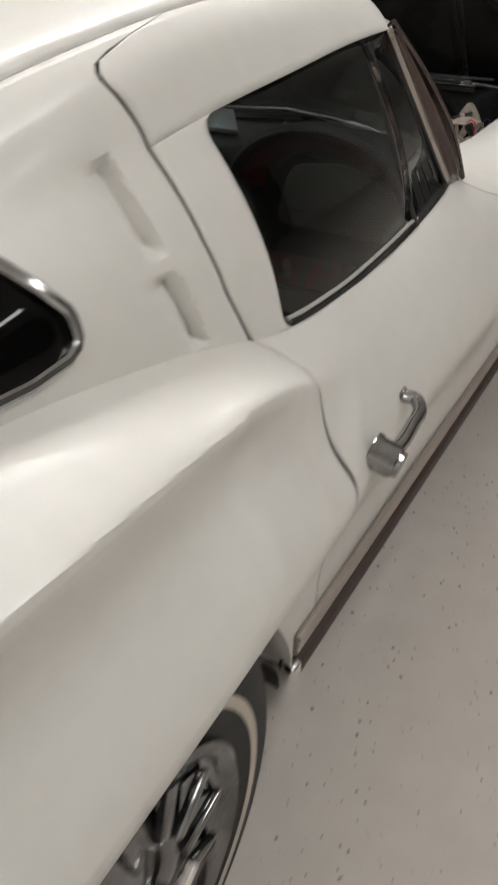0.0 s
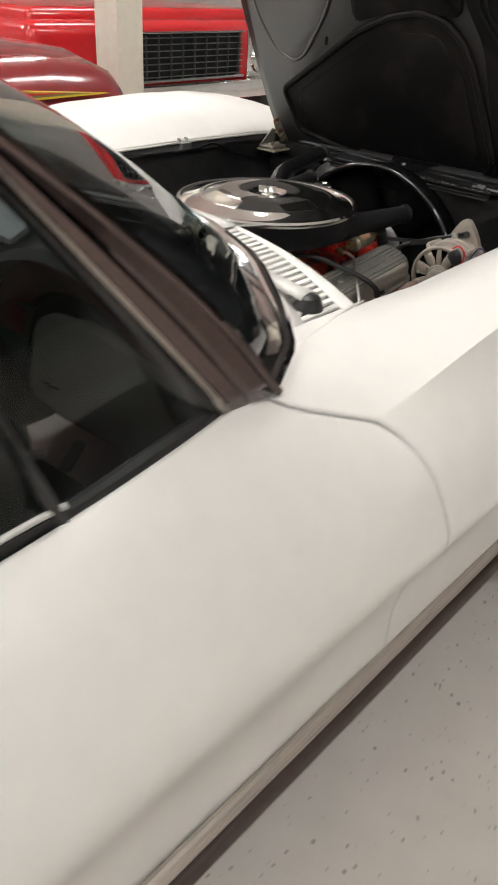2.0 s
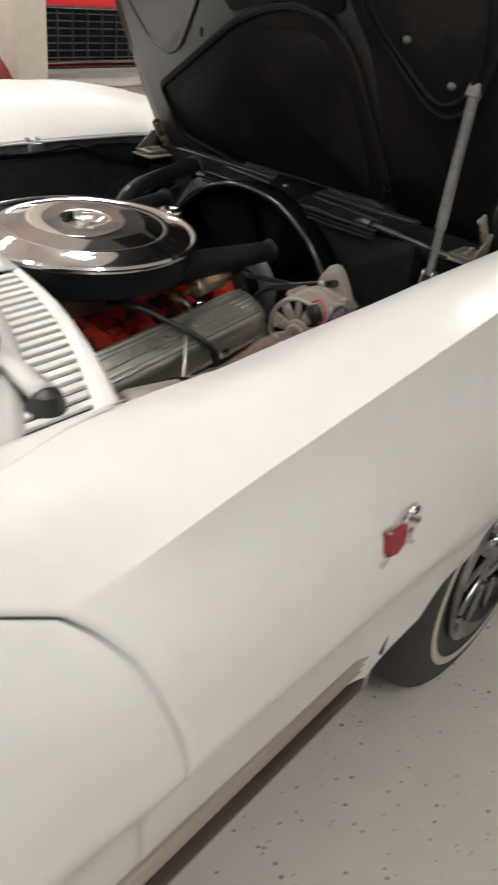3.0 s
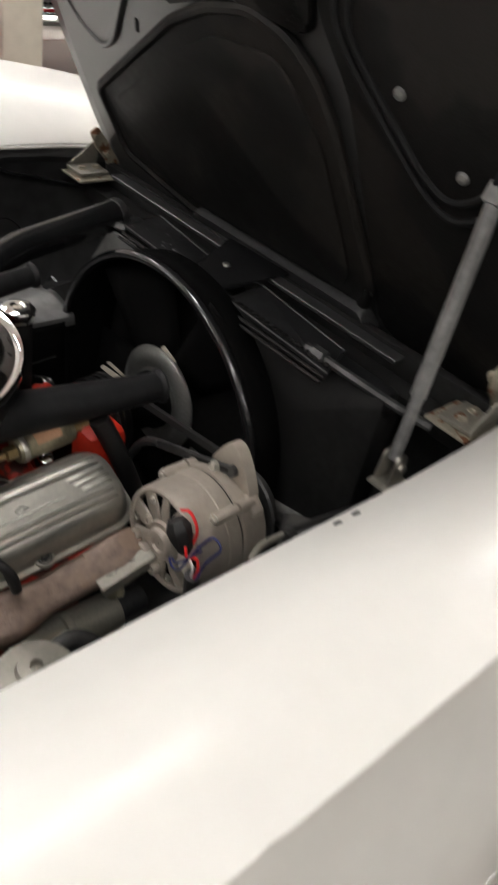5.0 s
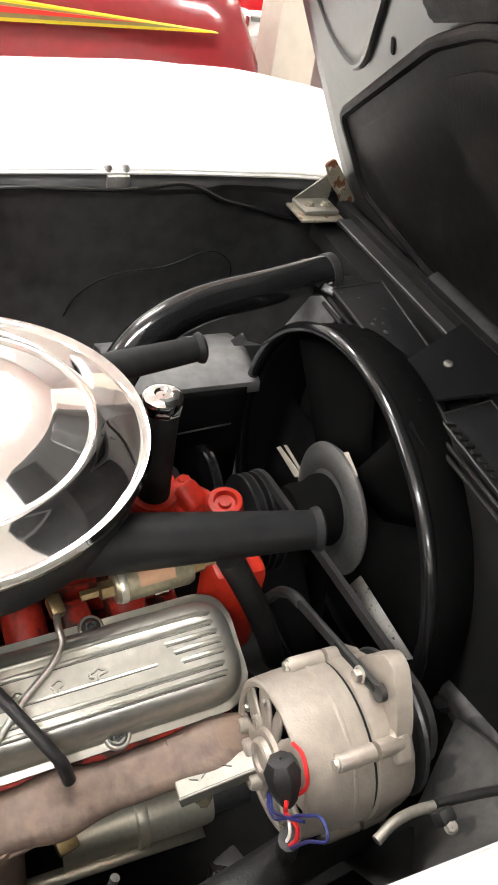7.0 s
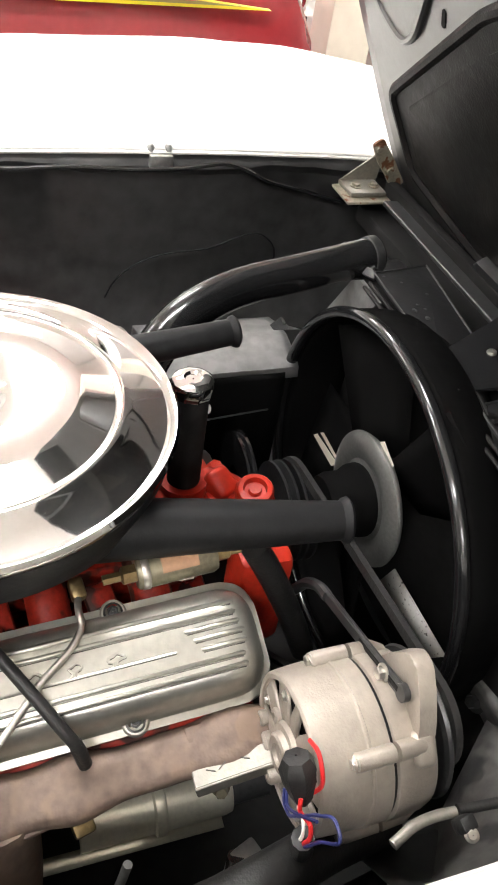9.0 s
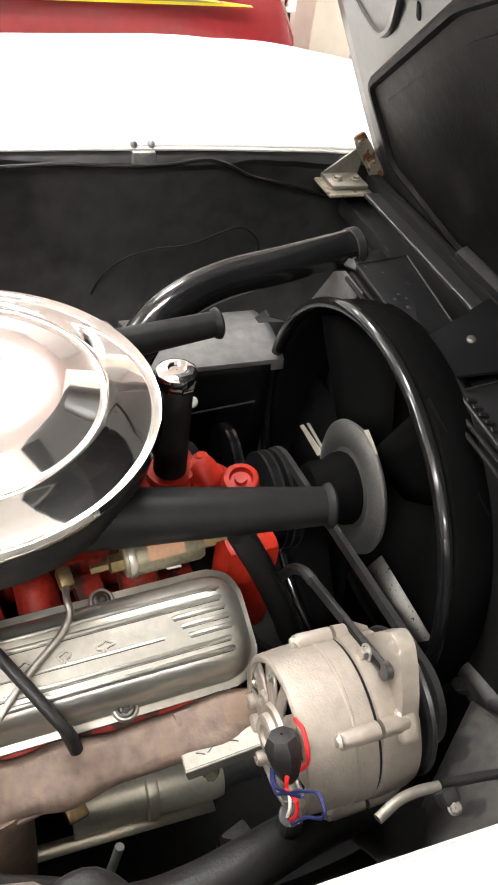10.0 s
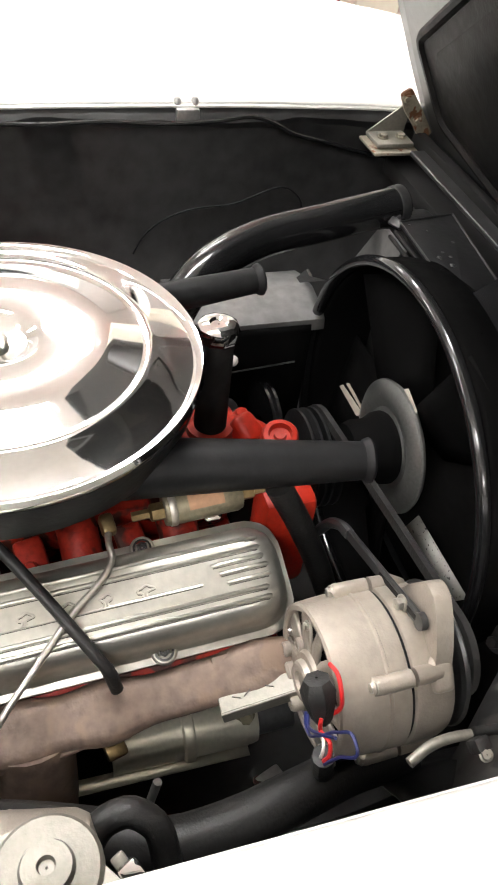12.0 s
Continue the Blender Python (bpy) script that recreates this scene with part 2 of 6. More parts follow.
    if caps and arc is None:
        for ring, (r, _) in ((vs[0], prof[0]), (vs[-1], prof[-1])):
            if r > 1e-4:
                bm.faces.new(ring)


def block(bm, size, m=None, bevel=0.003, seg=2):
    r = bmesh.ops.create_cube(bm, size=1, matrix=(m or Matrix()) @ Matrix.Diagonal((*size, 1)))
    if bevel:
        es = list({e for v in r["verts"] for e in v.link_edges})
        bmesh.ops.bevel(bm, geom=es, offset=bevel, segments=seg, affect="EDGES", profile=0.5)


def prism(bm, outline, depth, m=None, bevel=0.0):
    """A slab: outline in local x and y, from z = 0 to depth."""
    m = m or Matrix()
    lo = [bm.verts.new(m @ Vector((x, y, 0))) for x, y in outline]
    hi = [bm.verts.new(m @ Vector((x, y, depth))) for x, y in outline]
    fs = [bm.faces.new(lo), bm.faces.new(hi)]
    k = len(lo)
    for i in range(k):
        bm.faces.new((lo[i], lo[(i + 1) % k], hi[(i + 1) % k], hi[i]))
    if bevel:
        es = list(fs[1].edges)
        bmesh.ops.bevel(bm, geom=es, offset=bevel, segments=2, affect="EDGES", profile=0.5)


def rounded(pts, r, n=5):
    """Outline with rounded corners."""
    out = []
    k = len(pts)
    for i in range(k):
        p, a, b = (Vector((*pts[j % k], 0)).to_2d() for j in (i, i - 1, i + 1))
        da, db = (a - p), (b - p)
        ra = min(r, da.length * 0.45, db.length * 0.45)
        pa, pb = p + da.normalized() * ra, p + db.normalized() * ra
        for j in range(n + 1):
            u = j / n
            out.append(tuple(pa * (1 - u) ** 2 + p * 2 * u * (1 - u) + pb * u * u))
    return out


def along(a, b, roll=0.0):
    """A pose at a whose local z points to b."""
    a, b = Vector(a), Vector(b)
    return Matrix.Translation(a) @ (b - a).to_track_quat("Z", "Y").to_matrix().to_4x4() @ Matrix.Rotation(radians(roll), 4, "Z")


def beam(bm, a, b, w, h, bevel=0.001, roll=0.0):
    """A bar of width w and height h from a to b."""
    a, b = Vector(a), Vector(b)
    block(bm, (w, h, (b - a).length), along(a, b, roll) @ Matrix.Translation((0, 0, (b - a).length / 2)), bevel, 1)


def bolt(bm, at, way, r=0.008, h=0.006, washer=1.35):
    m = along(at, Vector(at) + Vector(way))
    lathe(bm, [(r * washer, 0), (r * washer, 0.0015), (r * 0.98, 0.002)], m, 16, False)
    lathe(bm, [(r, 0.001), (r, h * 0.85), (r * 0.85, h), (0.0005, h)], m, 6, False)
# ---- room ----
X0, X1, Y0, Y1 = -6.5, 6.0, -6.5, 6.0


def room_part(name, label, category, size, centre, material, bevel=0.0):
    bm = bmesh.new()
    block(bm, size, Matrix.Translation(centre), bevel)
    return tagged(part(name, bm, material), label, category, kind="structure")


room_part("floor", "cream epoxy garage floor with scattered dark paint flakes", "floor", (X1 - X0, Y1 - Y0, 0.2), ((X0 + X1) / 2, (Y0 + Y1) / 2, -0.1), FLOOR)
room_part("wall_north", "plain white painted garage wall", "wall", (X1 - X0, 0.2, CEIL), ((X0 + X1) / 2, Y1 + 0.1, CEIL / 2), WALLP)
room_part("wall_south", "plain white painted garage wall", "wall", (X1 - X0, 0.2, CEIL), ((X0 + X1) / 2, Y0 - 0.1, CEIL / 2), WALLP)
# Out-of-view wall, greyed so that the car's right flank stays dim.
room_part("wall_east", "unseen garage wall, greyed to keep the car flank dim", "wall", (0.2, Y1 - Y0, CEIL), (X1 + 0.1, (Y0 + Y1) / 2, CEIL / 2), DIMWALL)
room_part("wall_west", "plain white painted garage wall", "wall", (0.2, Y1 - Y0, CEIL), (X0 - 0.1, (Y0 + Y1) / 2, CEIL / 2), WALLP)
room_part("ceiling", "plain white garage ceiling", "ceiling", (X1 - X0, Y1 - Y0, 0.2), ((X0 + X1) / 2, (Y0 + Y1) / 2, CEIL + 0.1), CEILP)


def ceiling_light(x, y, length=1.2, width=0.3):
    ob = thing("ceiling_light", "lit white fluorescent ceiling fixture with a diffuser", "ceiling light", (x, y, CEIL), "ceiling lights")
    bm = bmesh.new()
    block(bm, (width + 0.04, length + 0.04, 0.05), Matrix.Translation((0, 0, -0.025)), 0.004)
    part("housing", bm, CEILP, ob)
    bm = bmesh.new()
    block(bm, (width, length, 0.03), Matrix.Translation((0, 0, -0.062)), 0.01)
    part("diffuser", bm, LIGHT, ob)
    return ob


first_light = ceiling_light(*LIGHTS[0])
# The last copy is that added flank light.
for lx, ly in LIGHTS[1:]:
    copy_thing(first_light, pose(lx, ly, CEIL))

# ---- the car's body ----
# Sections from front to rear: y, then (x, z) of inner edge, mid top, ridge, upper side, crease, lower side, sill, foot.
SECTIONS = [
    (0.86, (0.450, 0.655), (0.570, 0.665), (0.670, 0.655), (0.740, 0.610), (0.770, 0.550), (0.718, 0.450), (0.680, 0.340), (0.668, 0.280)),
    (0.60, (0.460, 0.735), (0.590, 0.775), (0.700, 0.785), (0.775, 0.680), (0.805, 0.560), (0.768, 0.450), (0.740, 0.300), (0.733, 0.240)),
    (0.30, (0.511, 0.782), (0.620, 0.840), (0.735, 0.866), (0.798, 0.720), (0.825, 0.560), (0.766, 0.450), (0.746, 0.300), (0.738, 0.225)),
    (0.10, (0.523, 0.787), (0.640, 0.855), (0.750, 0.878), (0.804, 0.730), (0.830, 0.560), (0.768, 0.450), (0.746, 0.300), (0.738, 0.222)),
    (-0.20, (0.525, 0.790), (0.640, 0.848), (0.743, 0.851), (0.803, 0.720), (0.828, 0.560), (0.768, 0.450), (0.746, 0.300), (0.738, 0.222)),
    (-0.50, (0.525, 0.788), (0.630, 0.822), (0.731, 0.809), (0.794, 0.700), (0.820, 0.557), (0.763, 0.450), (0.744, 0.300), (0.738, 0.222)),
    (-0.72, (0.527, 0.782), (0.620, 0.795), (0.718, 0.772), (0.784, 0.675), (0.815, 0.556), (0.758, 0.450), (0.742, 0.300), (0.738, 0.222)),
    (-0.94, (0.570, 0.785), (0.630, 0.775), (0.706, 0.732), (0.774, 0.660), (0.811, 0.555), (0.755, 0.450), (0.740, 0.300), (0.738, 0.222)),
    (-1.16, (0.645, 0.800), (0.676, 0.789), (0.718, 0.752), (0.771, 0.660), (0.807, 0.555), (0.752, 0.440), (0.738, 0.300), (0.738, 0.222)),
    (-1.40, (0.660, 0.778), (0.683, 0.770), (0.718, 0.740), (0.767, 0.660), (0.803, 0.555), (0.748, 0.440), (0.736, 0.300), (0.738, 0.222)),
    (-1.70, (0.664, 0.774), (0.687, 0.768), (0.722, 0.738), (0.767, 0.660), (0.802, 0.555), (0.748, 0.440), (0.736, 0.300), (0.738, 0.222)),
    (-1.92, (0.660, 0.790), (0.690, 0.782), (0.735, 0.754), (0.778, 0.670), (0.812, 0.556), (0.753, 0.440), (0.738, 0.300), (0.738, 0.222)),
    (-2.12, (0.632, 0.835), (0.690, 0.828), (0.762, 0.812), (0.783, 0.705), (0.820, 0.560), (0.758, 0.450), (0.740, 0.300), (0.738, 0.222)),
    (-2.40, (0.610, 0.880), (0.680, 0.866), (0.773, 0.843), (0.792, 0.718), (0.828, 0.565), (0.768, 0.460), (0.744, 0.320), (0.738, 0.240)),
    (-2.80, (0.580, 0.870), (0.660, 0.856), (0.765, 0.832), (0.786, 0.708), (0.822, 0.570), (0.778, 0.470), (0.740, 0.360), (0.728, 0.300)),
    (-3.50, (0.480, 0.800), (0.560, 0.790), (0.640, 0.760), (0.690, 0.680), (0.710, 0.580), (0.668, 0.500), (0.640, 0.430), (0.638, 0.400)),
]
# The cabin above the inner edge, rear of the windscreen: four steps from the belt to the middle of the roof.
CABIN = [
    (-1.395, (0.655, 0.778), (0.575, 1.112), (0.548, 1.142), (0.34, 1.182), (0.0, 1.195)),
    (-1.55, (0.662, 0.776), (0.577, 1.108), (0.548, 1.152), (0.34, 1.203), (0.0, 1.218)),
    (-1.75, (0.664, 0.776), (0.577, 1.093), (0.545, 1.158), (0.34, 1.208), (0.0, 1.222)),
    (-1.965, (0.655, 0.797), (0.575, 1.075), (0.545, 1.150), (0.34, 1.205), (0.0, 1.220)),
    (-2.12, (0.632, 0.835), (0.572, 1.055), (0.540, 1.130), (0.34, 1.190), (0.0, 1.208)),
    (-2.40, (0.610, 0.880), (0.556, 1.010), (0.515, 1.075), (0.33, 1.145), (0.0, 1.165)),
    (-2.80, (0.580, 0.870), (0.520, 0.945), (0.460, 0.995), (0.30, 1.04), (0.0, 1.06)),
    (-3.50, (0.480, 0.80), (0.44, 0.815), (0.38, 0.825), (0.25, 0.835), (0.0, 0.84)),
]


def smooth_table(table):
    ys = np.array([r[0] for r in table][::-1])
    pts = np.array([r[1:] for r in table][::-1], float)
    slope = np.gradient(pts, ys, axis=0)

    def at(y):
        y = min(max(y, ys[0]), ys[-1])
        i = min(max(np.searchsorted(ys, y) - 1, 0), len(ys) - 2)
        h = ys[i + 1] - ys[i]
        u = (y - ys[i]) / h
        return pts[i] * (1 + 2 * u) * (1 - u) ** 2 + slope[i] * h * u * (1 - u) ** 2 + pts[i + 1] * u * u * (3 - 2 * u) + slope[i + 1] * h * u * u * (u - 1)

    return at


side_at, cabin_at = smooth_table(SECTIONS), smooth_table(CABIN)


def foot_height(y):
    """The lower rim of the side: the sill, lifted over the wheels."""
    def arch(c, half, top, steep):
        d = abs(y - c)
        if d > half:
            return 0.0
        return top * min(1.0, (half - d) / steep) ** 0.55
    return 0.222 + max(arch(0.0, 0.39, 0.225, 0.25), arch(-2.489, 0.472, 0.275, 0.16)) + (0.10 * min(1.0, max(0.0, (y - 0.44) / 0.3))) + (0.15 * min(1.0, max(0.0, (-2.95 - y) / 0.4)))


def side_profile(y, n=52):
    c = side_at(y)
    pts = list(spline(c[0:3], 17)) + list(spline(c[2:5], 17))[1:] + list(spline(c[4:8], 22))[1:]
    p = np.array(pts)
    soft = int(14 * min(1.0, max(0.0, (-0.91 - y) / 0.26)))
    if y < -1.9:
        soft = int(max(5, 14 - (-1.9 - y) * 45))
    for _ in range(soft):
        p[1:-1] = (p[:-2] + 2 * p[1:-1] + p[2:]) / 4
    for _ in range(2):
        p[29:37] = (p[28:36] + 2 * p[29:37] + p[30:38]) / 4
    low = foot_height(y)
    k = len(p) - 1
    while k > 1 and p[k - 1][1] < low:
        k -= 1
    if p[k][1] < low:
        u = (p[k - 1][1] - low) / (p[k - 1][1] - p[k][1])
        p = np.vstack([p[:k], p[k - 1] + (p[k] - p[k - 1]) * u])
    # the lip over the front wheel flares out
    flare = 0.032 * min(1.0, max(0.0, (0.43 - abs(y)) / 0.13))
    if flare:
        p[33:, 0] += flare * np.clip((p[32, 1] - p[33:, 1]) / 0.13, 0, 1)
    d = np.r_[0, np.cumsum(np.linalg.norm(np.diff(p, axis=0), axis=1))]
    return p, d


KEPT = {}


def kept_profile(k):
    """The profile at k steps of 4 mm: its share of the length, x and z."""
    if k not in KEPT:
        p, d = side_profile(k * 0.004)
        KEPT[k] = d / d[-1], p[:, 0].copy(), p[:, 1].copy()
    return KEPT[k]


def hip_sink(y, v):
    """The hollow below the crease that runs from the door's rear edge over the hip."""
    if y > -1.868 or y < -3.2 or v < 0.1:
        return 0.0
    top = float(np.interp(y, [-3.0, -2.45, -2.2, -2.0, -1.868], HIP_TOP))
    deep = float(np.interp(y, [-3.2, -2.7, -2.2, -2.0, -1.93, -1.868], [0.0, 0.050, 0.052, 0.026, 0.014, 0.0]))
    w = v - top
    wide = float(np.interp(y, [-2.3, -2.0, -1.868], [0.52, 0.36, 0.03]))
    if w <= 0 or w >= wide:
        return 0.0
    u = w / wide
    return deep * (math.sin(math.pi * min(u / 1.0, 0.5)) if u < 0.5 else 0.5 + 0.5 * math.cos(math.pi * (u - 0.5) / 0.5))


RIDGE_Y = [-1.1 + 0.01 * k for k in range(197)]
RIDGE_V = []


def ridge_at(y):
    """Where the front wing's ridge runs, as a share of the profile."""
    if not RIDGE_V:
        for yy in RIDGE_Y:
            p, d = side_profile(yy)
            RIDGE_V.append(float(d[16] / d[-1]))
    return float(np.interp(y, RIDGE_Y, RIDGE_V))


def ridge_sink(y, v):
    """The flank falls away crisply below the front wing's ridge."""
    if y < -0.93:
        return 0.0
    u = (v - ridge_at(y)) / 0.26
    if not 0 < u < 1:
        return 0.0
    return 0.012 * min(1.0, (y + 0.93) / 0.15) * (math.sin(math.pi * min(u / 0.7, 0.5)) if u < 0.35 else 0.5 + 0.5 * math.cos(math.pi * (u - 0.35) / 0.65))


HIP_TOP = [0.315, 0.308, 0.285, 0.158, 0.160]


def side_point(y, v):
    k = math.floor(y / 0.004)
    u = y / 0.004 - k
    a, b = kept_profile(k), kept_profile(k + 1)
    x = np.interp(v, a[0], a[1]) * (1 - u) + np.interp(v, b[0], b[1]) * u
    z = np.interp(v, a[0], a[2]) * (1 - u) + np.interp(v, b[0], b[2]) * u
    return float(x) - hip_sink(y, v) - ridge_sink(y, v), float(z)


ROOFS = {}


def cabin_point(y, v):
    """v: 0 at the belt, 0.5 at the window's upper rim, 1 in the middle of the roof."""
    c = cabin_at(y)
    if v <= 0.5:
        u = v / 0.5
        x, z = c[0] + (c[1] - c[0]) * u
        return x + 0.022 * math.sin(math.pi * u) * (1 if y < -1.0 else 0), z
    key = round(y, 4)
    if key not in ROOFS:
        ROOFS[key] = spline(c[1:], 41)
    q = ROOFS[key]
    k = (v - 0.5) / 0.5 * 40
    i = min(int(k), 39)
    return tuple(q[i] + (q[i + 1] - q[i]) * (k - i))


def edge_drop(y, v):
    """The right wing's inner rim lies a little lower than the left one's."""
    if y < -0.80 or v > 0.2:
        return 0.0
    return 0.026 * (1 - v / 0.2) ** 1.6 * min(1.0, max(0.0, (y + 0.80) / 0.25))


def right_side_point(y, v):
    x, z = side_point(y, v)
    return x - 0.3 * edge_drop(y, v), z - edge_drop(y, v)


def left_side_point(y, v):
    """The left wing's ridge runs flatter and farther out than the right one's."""
    x, z = side_point(y, v)
    if not -0.9 < y < 0.75:
        return x, z
    r = ridge_at(y)
    near = (v / r) ** 1.2 if v <= r else max(0.0, 1 - (v - r) / 0.25)
    near *= min(1.0, (y + 0.9) / 0.4, (0.75 - y) / 0.3)
    return x + 0.052 * near, z + near * float(np.interp(y, [-0.6, -0.5, -0.28, -0.08, 0.1, 0.2, 0.3, 0.5], [0.030, 0.034, 0.027, 0.006, -0.008, -0.006, -0.008, 0.0]))


def panel(name, point, y_from, y_to, v_from, v_to, ny, nv, parent, side, material=WHITE, rim=0.0, sink=None, label="", fold=None):
    """A skin between two cut lines; y_from and y_to may follow v. rim: depth of the turned-in edge at the last row. fold(y): the v that one row of the mesh follows."""
    bm = bmesh.new()
    rows = []
    f0 = y_from if callable(y_from) else (lambda v: y_from)
    f1 = y_to if callable(y_to) else (lambda v: y_to)
    for j in range(nv + 1):
        v = v_from + (v_to - v_from) * j / nv
        row = []
        for i in range(ny + 1):
            w = v
            y = f0(w) + (f1(w) - f0(w)) * i / ny
            if fold:
                mid = nv * 2 // 5
                for _ in range(3):
                    r = fold(y)
                    w = v_from + (r - v_from) * j / mid if j <= mid else r + (v_to - r) * (j - mid) / (nv - mid)
                    y = f0(w) + (f1(w) - f0(w)) * i / ny
            x, z = point(y, w)
            if sink:
                x -= sink(y, z)
            row.append((side * x, y, z))
        rows.append(row)
    if rim:
        rows.append([(side * (abs(x) - rim * 0.25), y, z - 0.004) for x, y, z in rows[-1]])
        rows.append([(side * (abs(x) - rim), y, z + 0.004) for x, y, z in rows[-1]])
    grid(bm, rows)
    return part(name, bm, material, parent, label, smooth=28, solid=0.004)


GAP = 0.0032


def seam_front(v):
    """The cut between wing and door, by the side's v."""
    return float(np.interp(v, [0, 0.042, 0.073, 0.105, 0.165, 0.211, 0.252, 0.313, 0.388, 0.478, 1.0], [-1.095, -1.079, -1.065, -1.04, -0.983, -0.942, -0.924, -0.905, -0.892, -0.879, -0.865]))


def front_gap(v):
    """Wide over the top of the door, nearly closed down its side."""
    return float(np.interp(v, [0.0, 0.20, 0.27, 0.36], [0.0052, 0.0050, 0.0024, 0.0011]))


def seam_rear(v):
    return float(np.interp(v, [0, 0.08, 0.16, 0.228, 0.305, 0.396, 0.49, 1.0], [-1.998, -1.995, -1.984, -1.977, -1.971, -1.962, -1.949, -1.935]))


def seam_cabin(v):
    """The rear cut of the door's upper frame, from belt to roof."""
    return float(np.interp(v, [0, 0.012, 0.144, 0.278, 0.426, 0.516, 0.54, 0.563, 0.575, 0.583, 0.588, 0.60], [-1.997, -2.002, -2.041, -2.062, -2.077, -2.088, -2.10, -2.115, -2.112, -2.098, -2.06, -1.96]))


def window_rear(v):
    y = float(np.interp(v, [0, 0.5], [-1.918, -1.988]))
    for edge, r in ((v, 0.045), (0.5 - v, 0.05)):
        if edge < r:
            y += 0.026 * (1 - math.sqrt(max(0.0, 1 - ((r - edge) / r) ** 2)))
    return y


def vent_sink(y, z):
    """Two shallow scoops behind the door."""
    out = 0.0
    for (y0, z0, y1, z1) in ((-2.145, 1.066, -2.125, 0.958), (-2.125, 0.945, -2.075, 0.835)):
        if z1 <= z <= z0:
            u = (z0 - z) / (z0 - z1)
            edge = y0 + (y1 - y0) * u ** 0.8
            d = edge - y
            wide = 0.034 + 0.040 * (1 - u) ** 3
            ends = min(1.0, (z0 - z) / 0.02, (z - z1) / 0.012)
            if 0 <= d < wide:
                out = max(out, 0.030 * ends * (1 - d / wide) * min(1.0, d / 0.008))
    return out


car = thing("sports_car", "cream white vintage coupe with its hood open over the engine", "car", (0, 0, 0))
for s, tag in ((1, "right"), (-1, "left")):
    fender = panel("front_fender", right_side_point if s > 0 else left_side_point, seam_front, 0.86, 0, 1, 170, 150, car, s, rim=0.05, fold=ridge_at, label="cream white front wing with a raised ridge")
    fender.data.update()
    panel("door", side_point, lambda v: seam_rear(v) + GAP, lambda v: seam_front(v) - front_gap(v), 0, 1, 110, 110, car, s, label="cream white closed door").name = "door_skin"
    panel("rear_quarter", side_point, -3.5, lambda v: seam_rear(v) - GAP, 0, 1, 170, 190, car, s, rim=0.05, label="cream white rear quarter panel swelling over the wheel")
    panel("roof_quarter", cabin_point, -3.5, lambda v: seam_cabin(v) - GAP, 0, 0.60, 260, 84, car, s, sink=vent_sink, label="cream white roof side with two sunk vents")
    panel("roof_panel", cabin_point, -3.5, -1.395, 0.602, 1.0, 80, 24, car, s)
    panel("door_frame_top", cabin_point, lambda v: seam_cabin(v) + GAP, -1.395, 0.5, 0.60, 50, 10, car, s)
    panel("door_frame_rear", cabin_point, lambda v: seam_cabin(v) + GAP, window_rear, 0, 0.5, 10, 72, car, s)
    # Dark strips set behind the panel gaps to give them their shade.
    for point, seam, v1 in ((side_point, seam_front, 0.80), (side_point, seam_rear, 0.80), (cabin_point, seam_cabin, 0.60)):
        bm = bmesh.new()
        rows = []
        for v in np.linspace(0.0, v1, 70):
            yc = seam(v)
            rows.append([(s * (point(yy, v)[0] - 0.0045), yy, point(yy, v)[1] - 0.002) for yy in (yc - 0.009, yc, yc + 0.009)])
        grid(bm, rows)
        part("gap_shade", bm, RUBBER, car, "black strip behind the panel gap for its shade")
# ---- gutter, cowl, windscreen, doors' glass ----
def opening_edge(y, side=-1):
    x, z = side_at(y)[0]
    d = edge_drop(y, 0.0) if side > 0 else 0.0
    return x - 0.3 * d, z - d


for s in (1, -1):
    bm = bmesh.new()
    rows = []
    for y in np.linspace(-0.70, 0.30, 40):
        x, z = opening_edge(y, s)
        rows.append([(s * x, y, z - 0.001), (s * (x - 0.0025), y, z - 0.003), (s * (x - 0.001), y, z - 0.005), (s * (x + 0.004), y, z - 0.006)])
    grid(bm, rows)
    part("hood_gutter", bm, WHITE, car, "cream white gutter along the hood opening", solid=0.003)
    bm = bmesh.new()
    rows = []
    for y in np.linspace(-0.70, 0.46, 46):
        x, z = opening_edge(y, s)
        wob = 0.003 * math.sin(y * 13 + s) + 0.0025 * math.sin(y * 31 + 2 * s) + 0.0012 * math.sin(y * 77)
        rows.append([(s * (x + 0.002), y, z - 0.005), (s * (x - 0.006 + wob * 0.4), y, z - 0.022 + wob), (s * (x + 0.006), y, z - 0.036 + wob), (s * (x + 0.012), y, z - 0.20), (s * (x - 0.02), y, z - 0.30), (s * (x - 0.07), y, z - 0.36), (s * (x - 0.10), y, 0.22)])
    grid(bm, rows)
    part("inner_wing", bm, BLACK_BAY, car, "dusty black inner wing panel", solid=0.003)
    # pairs of rubber-capped studs and their bracket
    for dy in (-0.014, 0.014):
        x, z = opening_edge(-0.078, s)
        bm = bmesh.new()
        lathe(bm, [(0.0065, -0.004), (0.0065, 0.003), (0.004, 0.007), (0.0005, 0.0075)], Matrix.Translation((s * (x + 0.003) if s < 0 else 0.536, (-0.080 if s < 0 else -0.078) + dy, z + 0.001 if s < 0 else z + 0.012)), 10)
        part("stud", bm, STEEL if s < 0 else DARK_STEEL, car)
    if s < 0:
        bm = bmesh.new()
        block(bm, (0.012, 0.036, 0.022), Matrix.Translation((-0.515, -0.080, 0.775)), 0.002)
        part("bumper_bracket", bm, STEEL, car, "bare metal hood bumper bracket")


def screen_base(x):
    """The windscreen's foot line: y and z over x."""
    a = abs(x)
